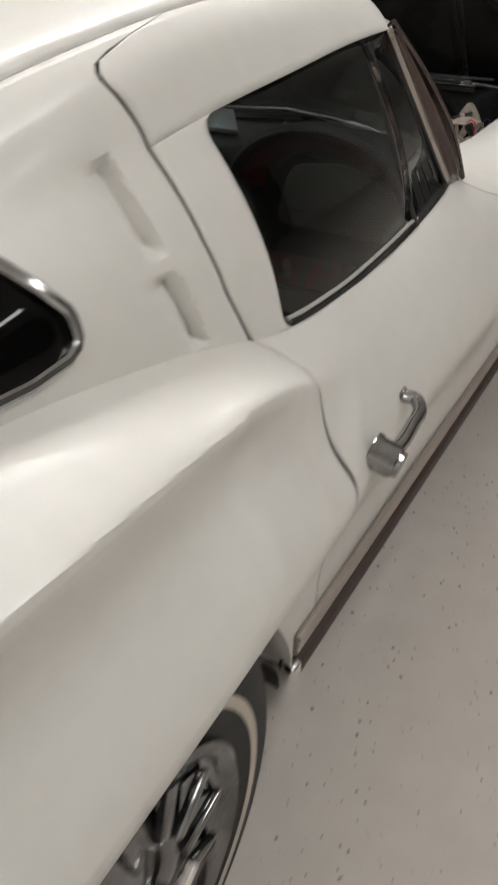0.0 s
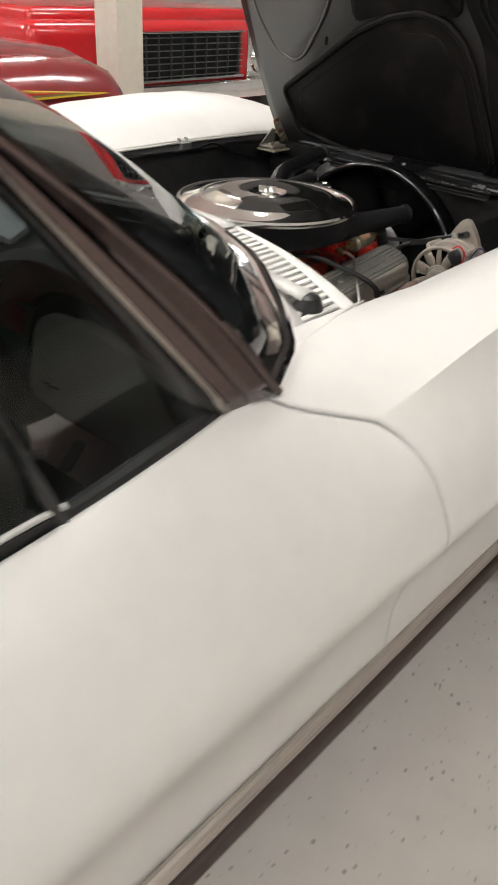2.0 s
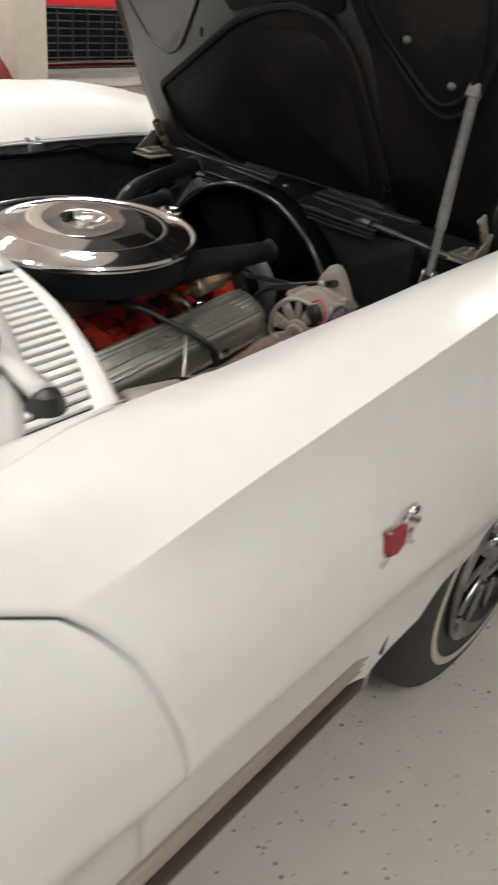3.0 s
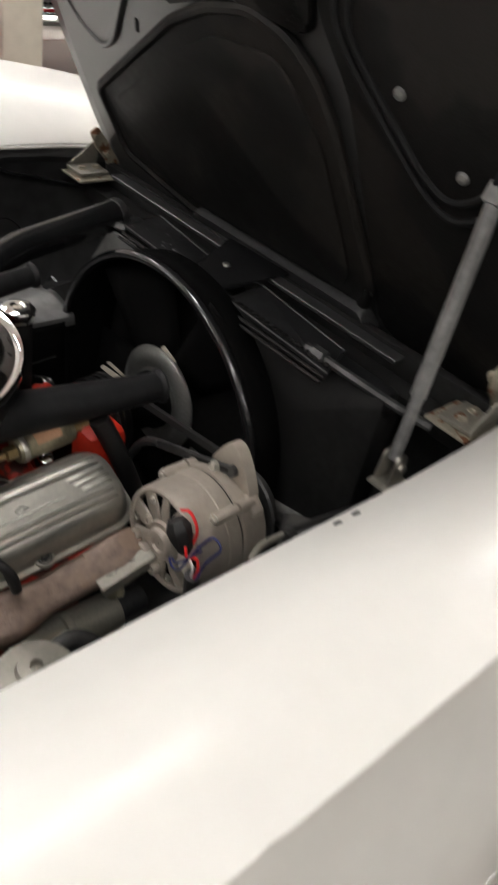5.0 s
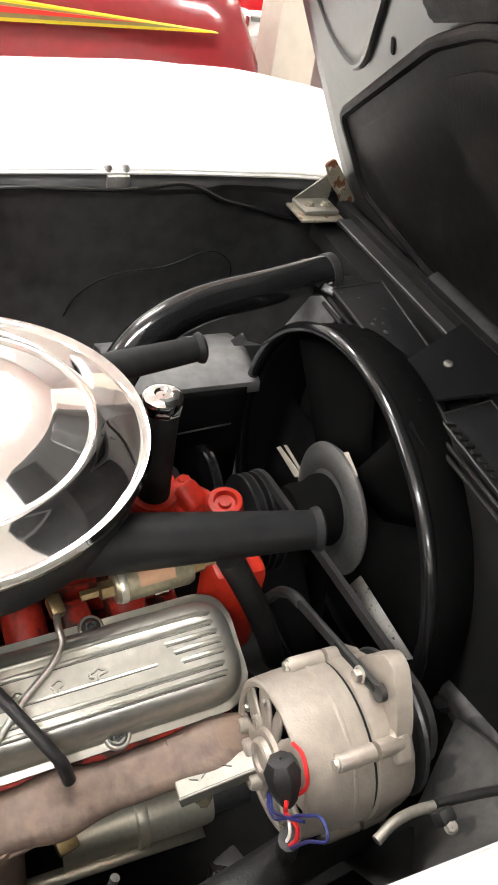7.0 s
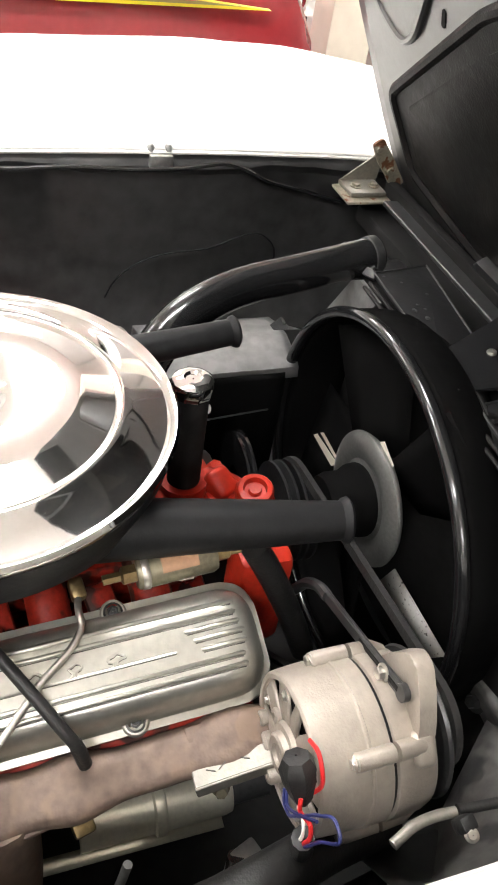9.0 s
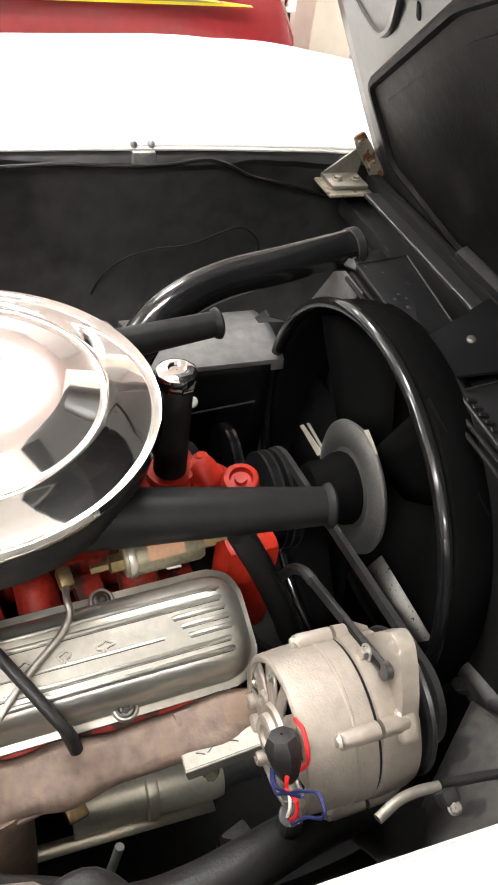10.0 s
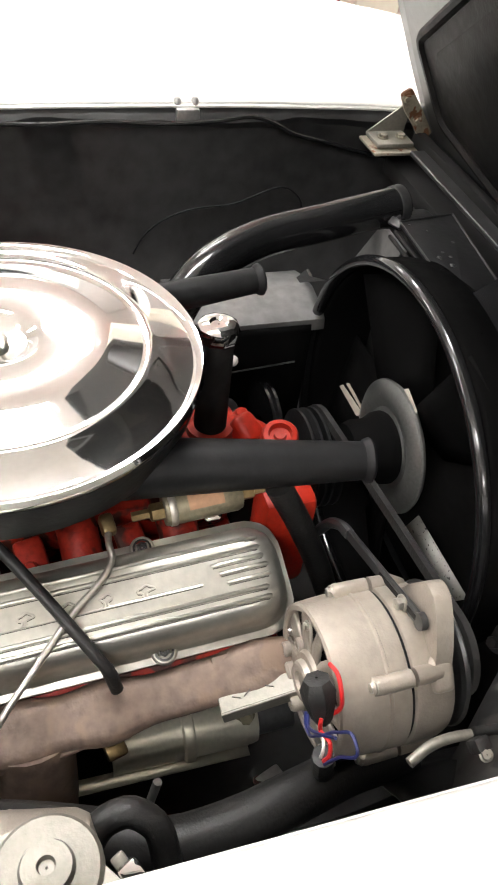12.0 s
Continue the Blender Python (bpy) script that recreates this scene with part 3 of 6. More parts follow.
    return float(np.interp(a, [0, 0.19, 0.35, 0.49, 0.58, 0.64], [-0.66, -0.70, -0.77, -0.875, -0.97, -1.075])), float(np.interp(a, [0, 0.3, 0.49, 0.64], [0.812, 0.806, 0.782, 0.792]))


def slat_z(x):
    return float(np.interp(abs(x), [0.13, 0.3, 0.525], [0.790, 0.781, 0.766]))


def hood_rear(x):
    return -0.575 - 0.145 * (abs(x) / 0.516) ** 2


def screen_top(x):
    a = abs(x)
    return -1.305 - 0.085 * (a / 0.57) ** 2, 1.178 - 0.066 * (a / 0.57) ** 2.5


bm = bmesh.new()
rows = []
for x in np.linspace(-0.525, 0.525, 43):
    yb, zb = screen_base(x)
    yh = hood_rear(x)
    ya = yb + (yh - yb) * 0.30
    rows.append([(x, yb - 0.02, zb), (x, yb + 0.01, zb - 0.003), (x, yb + (ya - yb) * 0.6, 0.5 * (zb + slat_z(x))), (x, ya, slat_z(x))])
grid(bm, rows)
rows = []
for x in np.linspace(-0.525, 0.525, 43):
    yb, zb = screen_base(x)
    yh = hood_rear(x)
    zh = float(np.interp(abs(x), [0, 0.3, 0.525], [0.795, 0.785, 0.772]))
    ye = yb + (yh - yb) * 0.83
    rows.append([(x, ye, slat_z(x)), (x, yh - 0.006, slat_z(x) + 0.001), (x, yh, zh - 0.004), (x, yh + 0.002, zh - 0.03), (x, yh + 0.02, zh - 0.034)])
grid(bm, rows)
part("cowl", bm, WHITE, car, "cream white cowl below the windscreen", solid=0.003)
for s in (1, -1):
    bm = bmesh.new()
    rows = []
    for u in np.linspace(0, 1, 14):
        x = 0.525 + (0.64 - 0.525) * u
        yb, zb = screen_base(x)
        ye = -0.715 + (-1.075 + 0.715) * u
        zo = side_at(ye)[0]
        rows.append([(s * (x + (zo[0] - x) * k), yb + (ye - yb) * k, zb + (zo[1] - zb) * k) for k in np.linspace(0, 1, 5)])
    grid(bm, rows)
    part("cowl_corner", bm, WHITE, car, solid=0.003)
bm = bmesh.new()
rows = [[(x, screen_base(x)[0] - 0.03, 0.735), (x, hood_rear(x) + 0.015, 0.725), (x, hood_rear(x) + 0.02, 0.62), (x, -0.56, 0.55), (x, -0.54, 0.25)] for x in np.linspace(-0.54, 0.54, 30)]
grid(bm, rows)
part("firewall", bm, BLACK_BAY, car, "black firewall behind the engine", solid=0.004)
bm = bmesh.new()
rows = []
for x in np.linspace(-0.150, 0.150, 21):
    yb, zb = screen_base(x)
    yh = hood_rear(x)
    rows.append([(x, yb + (yh - yb) * k, slat_z(x) + 0.003 + 0.002 * math.sin(math.pi * (k - 0.2) / 0.72)) for k in (0.2, 0.38, 0.56, 0.74, 0.92)])
grid(bm, rows)
part("cowl_centre", bm, WHITE, car, "smooth cream white centre of the cowl", solid=0.003)
for s in (1, -1):
    for k in range(20):
        x = s * (0.157 + 0.0184 * k)
        yb, zb = screen_base(x)
        yh = hood_rear(x)
        ya, ye = yb + (yh - yb) * 0.29, yb + (yh - yb) * 0.84
        bm = bmesh.new()
        beam(bm, (x, ya - 0.008, slat_z(x) - 0.003), (x, ye + 0.008, slat_z(x) - 0.003), 0.0112, 0.006)
        part("cowl_slat", bm, WHITE, car)
for s in (1, -1):
    # wiper: arm lying over the grille
    wiper = at_place(new("wiper"), (0, 0, 0))
    wiper.parent = car
    bm = bmesh.new()
    px_, py_ = s * 0.470, -0.782
    lathe(bm, [(0.024, -0.004), (0.022, 0.010), (0.017, 0.022), (0.010, 0.026), (0.001, 0.027)], Matrix.Translation((px_, py_, 0.766)), 18)
    part("wiper_pivot", bm, DARK_STEEL, wiper, "dark steel wiper pivot")
    bm = bmesh.new()
    rows = []
    for u in np.linspace(0, 1, 15):
        x, y, z = px_ - s * 0.255 * u, py_ + 0.052 * u - 0.012 * math.sin(math.pi * u), 0.790 + 0.018 * u
        w = 0.019 - 0.010 * u
        rows.append([(x - s * 0.1 * w, y - w, z - 0.004), (x - s * 0.05 * w, y - w * 0.7, z + 0.002), (x, y, z + 0.005), (x + s * 0.05 * w, y + w * 0.7, z + 0.002), (x + s * 0.1 * w, y + w, z - 0.004)])
    grid(bm, rows)
    part("wiper_arm", bm, ARM, wiper, "flat bright wiper arm", solid=0.002)
    bm = bmesh.new()
    tube(bm, [(px_ - s * 0.24, py_ + 0.046, 0.815), (px_ - s * 0.36, py_ + 0.07, 0.824), (px_ - s * 0.45, py_ + 0.074, 0.828)], 0.004, 6, 8)
    part("wiper_blade", bm, RUBBER, wiper, "black rubber wiper blade")

# windscreen glass and its bright frame
xs = [0.64 * math.sin(a) for a in np.linspace(-math.pi / 2, math.pi / 2, 40)]
bm = bmesh.new()
rows = []
for x in xs:
    (yb, zb), (yt, zt) = screen_base(x), screen_top(x * 0.575 / 0.64)
    rows.append([(x + (x * 0.575 / 0.64 - x) * k, yb + (yt - yb) * k, zb + (zt - zb) * k + 0.03 * math.sin(math.pi * k)) for k in np.linspace(0, 1, 8)])
grid(bm, rows)
screen = part("windscreen", bm, GLASS, car, "curved windscreen glass", solid=0.004)
screen.visible_shadow = False
for trim, pts, r in (("windscreen_trim", [(x, screen_base(x)[0], screen_base(x)[1] + 0.004) for x in xs], 0.0135), ("header_trim", [(x * 0.575 / 0.64, screen_top(x * 0.575 / 0.64)[0] - 0.004, screen_top(x * 0.575 / 0.64)[1] + 0.004) for x in xs], 0.009)):
    bm = bmesh.new()
    tube(bm, pts, r, 10)
    part(trim, bm, CHROME, car, "chrome windscreen surround")
for s in (1, -1):
    bm = bmesh.new()
    outer = spline([Vector((s * 0.645, -1.075, 0.796)), Vector((s * 0.640, -1.155, 0.890)), Vector((s * 0.607, -1.30, 1.034)), Vector((s * 0.577, -1.398, 1.120))], 14)
    inner = [Vector((s * 0.643, -1.165, 0.802)) * (1 - k) + Vector((s * 0.573, -1.405, 1.114)) * k for k in np.linspace(0, 1, len(outer))]
    rows = []
    for a, b in zip(outer, inner):
        a, b = Vector(a), Vector(b)
        n = Vector((s * 0.9, 0.25, 0.35)).normalized()
        rows.append([a - n * 0.012, a - n * 0.002, a.lerp(b, 0.12) + n * 0.007, a.lerp(b, 0.42) + n * 0.009, a.lerp(b, 0.50) + n * 0.003, a.lerp(b, 0.60) + n * 0.008, a.lerp(b, 0.82) + n * 0.006, a.lerp(b, 0.86) + n * 0.001, b - n * 0.010])
    grid(bm, rows)
    part("windscreen_pillar", bm, PILLAR, car, "windscreen pillar trim tinted for its dark brown reflections", solid=0.002)
    bm = bmesh.new()
    tube(bm, [Vector(p) + Vector((s * 0.003, 0.003, 0.002)) for p in outer], 0.0065, 8)
    part("pillar_edge_trim", bm, PILLAR, car, "bead along the windscreen pillar, tinted for its reflections")
    bm = bmesh.new()
    n = Vector((s * 0.9, 0.25, 0.35)).normalized()
    grid(bm, [[Vector(a).lerp(b, k) + n * d for k, d in ((0.87, 0.000), (0.89, 0.008), (0.97, 0.008), (1.0, 0.001), (1.0, -0.010))] for a, b in zip(outer, inner)])
    part("vent_frame", bm, PALE_TRIM, car, "edge of the vent window frame, tinted for its pale reflection", solid=0.002)
    # door glass
    def wp(y, v):
        x, z = cabin_point(y, v)
        return x - 0.008, z
    bm = bmesh.new()
    rows = []
    for v in np.linspace(0, 0.5, 14):
        u = v / 0.5
        rows.append([(s * wp(y, v)[0], y, wp(y, v)[1]) for y in np.linspace(window_rear(v) - 0.004, -1.378 - 0.110 * u, 14)])
    grid(bm, rows)
    pane = part("door_glass", bm, GLASS, car, "door window glass, wound up", solid=0.004)
    pane.visible_shadow = False
    bm = bmesh.new()
    a0, a1 = Vector((s * 0.652, -1.378, 0.778)), Vector((s * 0.571, -1.486, 1.10))
    b0, b1 = Vector((s * 0.640, -1.165, 0.802)), Vector((s * 0.571, -1.40, 1.112))
    grid(bm, [[a0 + (b0 - a0) * k for k in np.linspace(0, 1, 6)], [a1 + (b1 - a1) * k for k in np.linspace(0, 1, 6)]])
    pane = part("quarter_light", bm, GLASS, car, "small swivelling vent window", solid=0.004)
    pane.visible_shadow = False
    bm = bmesh.new()
    tube(bm, [a0 + Vector((s * 0.004, 0, 0)), a1 + Vector((s * 0.004, 0, 0))], 0.0065, 8)
    tube(bm, [b0, b1], 0.005, 8)
    part("vent_window_post", bm, DARK_STEEL, car, "dark vent window post")
    bm = bmesh.new()
    belt = [(s * (cabin_at(y)[0][0] + 0.002) if y < -1.395 else s * (side_at(y)[0][0] + 0.001), y, (cabin_at(y)[0][1] if y < -1.395 else side_at(y)[0][1]) + 0.003) for y in np.linspace(-1.905, -1.17, 30)]
    rows = [[(p[0], p[1], p[2] - 0.004), (p[0] - s * 0.004, p[1], p[2] + 0.004), (p[0] - s * 0.016, p[1], p[2] + 0.006), (p[0] - s * 0.024, p[1], p[2] - 0.01)] for p in belt]
    grid(bm, rows)
    part("window_seal", bm, RUBBER, car, "black rubber seal at the window sill", solid=0.002)
    bm = bmesh.new()
    tube(bm, [(p[0] - s * 0.0055, p[1], p[2] + 0.0105) for p in belt[:22]], 0.0034, 8)
    part("sill_bead", bm, ARM, car, "thin chrome bead at the window sill")
    # rounded corners and dark rubber round the door glass
    bm = bmesh.new()
    loop = [(cabin_point(window_rear(v), v)[0], window_rear(v), cabin_point(window_rear(v), v)[1]) for v in np.linspace(0.0, 0.47, 12)]
    loop += [(cabin_point(y, 0.5)[0], y, cabin_point(y, 0.5)[1]) for y in np.linspace(-1.975, -1.40, 16)]
    tube(bm, [(s * (x - 0.004), y, z) for x, y, z in loop], 0.0028, 8)
    part("window_rubber", bm, RUBBER, car, "black rubber channel round the door window")
    # rear window
    bm = bmesh.new()
    rows = []
    rim_pts = []
    for v in np.linspace(0.10, 0.93, 30):
        lo = -2.285 - 0.15 * max(0.0, (v - 0.26) / 0.67)
        row = []
        for y in np.linspace(-3.05, lo - 0.07 * (1 - math.sqrt(max(0.0, 1 - max(0.0, (0.19 - v) / 0.09) ** 2))), 22):
            x, z = cabin_point(y, v)
            row.append((s * (x + 0.004), y, z + 0.003))
        rows.append(row)
        rim_pts.append(row[-1])
    low = [rows[0][i] for i in range(len(rows[0]))]
    grid(bm, rows)
    part("rear_window", bm, GLASS_DARK, car, "dark tinted rear window glass", solid=0.004)
    bm = bmesh.new()
    tube(bm, low + rim_pts[1:], 0.007, 8)
    part("rear_window_trim", bm, HANDLE, car, "chrome rear window surround")

# inner cabin
bm = bmesh.new()
block(bm, (1.2, 1.35, 0.02), Matrix.Translation((0, -1.6, 0.30)), 0.004)
part("cabin_floor", bm, DARK_TRIM, car)
bm = bmesh.new()
block(bm, (1.2, 0.03, 0.62), Matrix.Translation((0, -2.35, 0.58)), 0.004)
part("rear_bulkhead", bm, DARK_TRIM, car)
bm = bmesh.new()
rows = []
for x in np.linspace(-0.62, 0.62, 31):
    hump = 0.035 * (math.exp(-((x - 0.33) / 0.2) ** 2) + math.exp(-((x + 0.33) / 0.2) ** 2))
    yb = screen_base(x * 0.98)[0]
    rows.append([(x, yb - 0.02, 0.77), (x, min(yb - 0.10, -0.92), 0.80 + hump), (x, -1.06, 0.79 + hump), (x, -1.09, 0.75 + hump), (x, -1.06, 0.62), (x, -1.0, 0.52)])
grid(bm, rows)
part("dashboard", bm, DARK_TRIM, car, "black and dark red twin-cowl dashboard", solid=0.004)
for x0 in (0.31, -0.33):
    # arched hood, red band and pale recess of each half
    bm = bmesh.new()
    arc = [(x0 + 0.235 * math.cos(a), 0.715 + 0.165 * math.sin(a)) for a in np.linspace(0, math.pi, 25)]
    rows = [[(x, -0.98, z - 0.03), (x, -1.07, z - 0.004), (x, -1.115, z), (x, -1.125, z - 0.012), (x0 + (x - x0) * 0.93, -1.10, 0.715 + (z - 0.715) * 0.90)] for x, z in arc]
    grid(bm, rows)
    part("dash_hood", bm, DARK_TRIM, car, "black arched dash hood", solid=0.003)
    bm = bmesh.new()
    rows = [[(x0 + (x - x0) * k, -1.095 + 0.02 * (1 - k), 0.715 + (z - 0.715) * k) for k in (0.90, 0.62)] for x, z in arc]
    grid(bm, rows)
    part("dash_band", bm, RED_TRIM, car, "dark red padded band", solid=0.004)
    bm = bmesh.new()
    o = rounded([(x0 - 0.10, 0.645), (x0 + 0.21, 0.635), (x0 + 0.235, 0.70), (x0 + 0.18, 0.770), (x0 + 0.07, 0.800), (x0 - 0.06, 0.785)], 0.03)
    prism(bm, [(x, z) for x, z in o], 0.02, Matrix(((1, 0, 0, 0), (0, 0, -1, -1.10), (0, 1, 0, 0), (0, 0, 0, 1))), 0.006)
    part("dash_recess", bm, DASH_GREY, car, "pale grey rounded dash panel")
# Silver plate standing in for a reflection on the dash top.
bm = bmesh.new()
prism(bm, rounded([(-0.15, -1.02), (0.047, -1.02), (-0.10, -0.80), (-0.27, -0.80)], 0.01), 0.010, Matrix.Translation((0, 0, 0.812)), 0.003)
part("dash_reflection", bm, DASH_SHEEN, car, "silver plate standing in for a reflection on the dash")
for x, z, r in ((-0.02, 0.755, 0.022), (-0.06, 0.68, 0.026), (-0.15, 0.676, 0.02), (-0.015, 0.64, 0.014), (0.05, 0.69, 0.012)):
    bm = bmesh.new()
    m = Matrix.Translation((x, -1.10, z)) @ Matrix.Rotation(radians(90), 4, "X")
    lathe(bm, [(r, -0.03), (r, 0.0), (r * 0.9, 0.004), (r * 0.8, 0.001), (0.001, 0.0)], m, 20, False)
    part("dial", bm, CHROME, car, "chrome-ringed dial")
bm = bmesh.new()
block(bm, (0.24, 0.10, 0.30), Matrix.Translation((-0.03, -1.03, 0.65)), 0.02, 3)
part("centre_stack", bm, DARK_TRIM, car, "black centre instrument stack")
bm = bmesh.new()
block(bm, (0.006, 0.012, 0.034), Matrix.Translation((-0.052, -1.146, 0.56)), 0.002)
part("indicator_light", bm, GREEN_GLOW, car, "small lit green indicator")
for x, y, a, l in ((0.13, -1.24, 20, 0.10), (0.16, -1.10, -35, 0.08), (0.21, -1.05, 30, 0.11), (0.17, -1.33, 60, 0.07)):
    bm = bmesh.new()
    block(bm, (0.022, l * 0.7, 0.012), pose(x, y, 0.54 if x < 0.13 else 0.50, 8, 0, a), 0.005, 2)
    part("belt_buckle", bm, DASH_GREY, car, "pale grey seat belt buckle")
for s in (1, -1):
    bm = bmesh.new()
    block(bm, (0.03, 0.85, 0.40), Matrix.Translation((s * 0.655, -1.50, 0.55)), 0.01)
    part("door_card", bm, DARK_TRIM, car, "black inner door panel")
    seat = new("seat")
    seat.parent = car
    bm = bmesh.new()
    block(bm, (0.44, 0.46, 0.16), Matrix.Translation((s * 0.34, -1.65, 0.40)), 0.05, 4)
    part("cushion", bm, RED_TRIM, seat, "dark red vinyl seat cushion")
    bm = bmesh.new()
    block(bm, (0.44, 0.13, 0.50), pose(s * 0.34, -1.98, 0.60, 20, 0, 0), 0.05, 4)
    part("backrest", bm, RED_TRIM, seat)
    bm = bmesh.new()
    lathe(bm, [(0.0, 0.0), (0.06, 0.001), (0.066, 0.008), (0.066, 0.02)], pose(s * 0.33 - 0.06, -1.085, 0.735, 75, 0, 0), 24)
    part("gauge", bm, BLACK_GLOSS, car)
bm = bmesh.new()
ring = [Vector((0.19 * math.cos(a), 0.19 * math.sin(a), 0)) for a in np.linspace(0, 2 * math.pi, 33)]
sm = pose(-0.34, -1.26, 0.78, 68, 0, 0)
tube(bm, [sm @ p for p in ring], 0.010, 8)
for a in (90, 210, 330):
    tube(bm, [sm @ Vector((0, 0, -0.04)), sm @ Vector((0.19 * math.cos(radians(a)), 0.19 * math.sin(radians(a)), 0))], 0.007, 6)
lathe(bm, [(0.04, -0.06), (0.045, -0.035), (0.02, -0.025), (0.001, -0.025)], sm, 20)
part("steering_wheel", bm, DARK_TRIM, car, "black steering wheel")
bm = bmesh.new()
tube(bm, [(0.02, -1.25, 0.40), (0.02, -1.28, 0.58)], 0.008, 8)
lathe(bm, [(0.001, 0), (0.02, 0.006), (0.024, 0.02), (0.015, 0.036), (0.001, 0.04)], Matrix.Translation((0.02, -1.28, 0.57)), 16)
part("gear_lever", bm, CHROME, car)
bm = bmesh.new()
block(bm, (0.24, 0.9, 0.22), Matrix.Translation((0.0, -1.5, 0.42)), 0.04, 3)
part("centre_console", bm, DARK_TRIM, car)
bm = bmesh.new()
block(bm, (0.18, 0.015, 0.055), pose(-0.02, -1.25, 1.08, 10, 0, 0), 0.012, 3)
part("rear_view_mirror", bm, CHROME, car)

# door handles, sill, badge
for s in (1, -1):
    handle = new("door_handle")
    handle.parent = car
    tagged(handle, label="chrome door handle with a push button")
    def out(y, z, d):
        p, dd = side_profile(y)
        k = int(np.argmin(abs(p[:24 * 2, 1] - z)))
        return (s * (p[k][0] + d), y, z)
    bm = bmesh.new()
    tube(bm, [out(-1.735, 0.625, 0.0), out(-1.731, 0.624, 0.022), out(-1.752, 0.621, 0.034), out(-1.80, 0.618, 0.037), out(-1.86, 0.614, 0.035), out(-1.885, 0.612, 0.026)], 0.0115, 12, 26)
    part("grip", bm, HANDLE, handle)
    bm = bmesh.new()
    c = out(-1.885, 0.612, -0.002)
    lathe(bm, [(0.030, 0), (0.029, 0.006), (0.0265, 0.010), (0.0255, 0.040), (0.0235, 0.043), (0.0215, 0.043), (0.0205, 0.049), (0.019, 0.050), (0.001, 0.0495)], along(c, (c[0] + s * 1, c[1], c[2] - 0.25)), 24)
    part("button", bm, HANDLE, handle)
    bm = bmesh.new()
    c = out(-1.733, 0.624, -0.002)
    lathe(bm, [(0.017, 0), (0.016, 0.004), (0.012, 0.008), (0.001, 0.009)], along(c, (c[0] + s * 1, c[1], c[2] - 0.25)), 20)
    part("escutcheon", bm, HANDLE, handle)
    for zz, dx, r in ((0.306, 0.000, 0.0070), (0.290, 0.001, 0.0062), (0.274, 0.002, 0.0062), (0.214, 0.017, 0.0024)):
        bm = bmesh.new()
        tube(bm, [(s * (0.734 + (zz - 0.222) * 0.17 + dx), y, zz) for y in np.linspace(-2.02, -0.385, 30)], r, 8)
        part("sill_rib", bm, SILLM, car, "ribbed dull bright sill moulding")
    bm = bmesh.new()
    block(bm, (0.03, 1.635, 0.090), Matrix.Translation((s * 0.7285, -1.2025, 0.255)), 0.006)
    part("sill", bm, BROWN, car)
    bm = bmesh.new()
    block(bm, (0.026, 1.635, 0.036), Matrix.Translation((s * 0.7405, -1.2025, 0.234)), 0.008, 3)
    part("sill_strip", bm, BROWN, car, "dark brown strip along the sill")
    bm = bmesh.new()
    block(bm, (0.026, 0.014, 0.040), Matrix.Translation((s * 0.742, -0.381, 0.236)), 0.005, 2)
    part("sill_end", bm, SILLM, car)
    bm = bmesh.new()
    block(bm, (0.030, 0.030, 0.050), Matrix.Translation((s * 0.744, -2.030, 0.236)), 0.010, 3)
    part("sill_tip", bm, CHROME, car, "bright tip at the sill's rear end")
    bm = bmesh.new()
    block(bm, (0.06, 1.6, 0.02), Matrix.Translation((s * 0.70, -1.2025, 0.205)), 0.005)
    part("sill_foot", bm, BROWN, car)
    # crossed flags on the wing, as plain shapes
    badge = new("wing_badge")
    badge.parent = car
    tagged(badge, label="chrome crossed-flags badge with a red flag")
    def onwing(y, z, d=0.004):
        p, dd = side_profile(y)
        q = sorted((float(c[1]), float(c[0])) for c in p[:34] if c[0] >= 0.76)
        return Vector((s * (float(np.interp(z, [c[0] for c in q], [c[1] for c in q])) + d), y, z))

    def slab(outline, low, high):
        b2 = bmesh.new()
        lo = [b2.verts.new(onwing(y, z, low)) for y, z in outline]
        hi = [b2.verts.new(onwing(y, z, high)) for y, z in outline]
        b2.faces.new(hi)
        for i in range(len(lo)):
            j = (i + 1) % len(lo)
            b2.faces.new((lo[i], lo[j], hi[j], hi[i]))
        return b2

    part("badge_base", slab([(-0.560, 0.640), (-0.535, 0.636), (-0.505, 0.640), (-0.494, 0.660), (-0.495, 0.684), (-0.515, 0.684), (-0.532, 0.670), (-0.556, 0.672)], 0.0, 0.003), WORN_CHROME, badge, "dull chrome badge base")
    for k in range(9):
        if k % 2 == 0:
            y, z = -0.5205 + 0.0085 * (k % 3), 0.657 + 0.0075 * (k // 3) + 0.003 * (k % 3)
            part("check", slab([(y, z), (y + 0.006, z + 0.002), (y + 0.006, z + 0.0075), (y, z + 0.0055)], 0.008, 0.0095), BLACK_GLOSS, badge, "black check")
    for nm, outline, mt in (("red_flag", [(-0.560, 0.644), (-0.544, 0.640), (-0.528, 0.648), (-0.525, 0.667), (-0.541, 0.665), (-0.558, 0.671)], BADGE_RED), ("checked_flag", [(-0.525, 0.654), (-0.513, 0.655), (-0.501, 0.663), (-0.499, 0.678), (-0.511, 0.677), (-0.523, 0.671)], CHROME)):
        part(nm, slab(outline, 0.0, 0.009), mt, badge)
    for ends in (((-0.570, 0.632), (-0.530, 0.652), (-0.499, 0.680)), ((-0.505, 0.637), (-0.530, 0.652), (-0.556, 0.669))):
        bm = bmesh.new()
        tube(bm, [onwing(*e, 0.004) for e in ends], 0.0034, 8)
        part("flag_staff", bm, CHROME, badge)


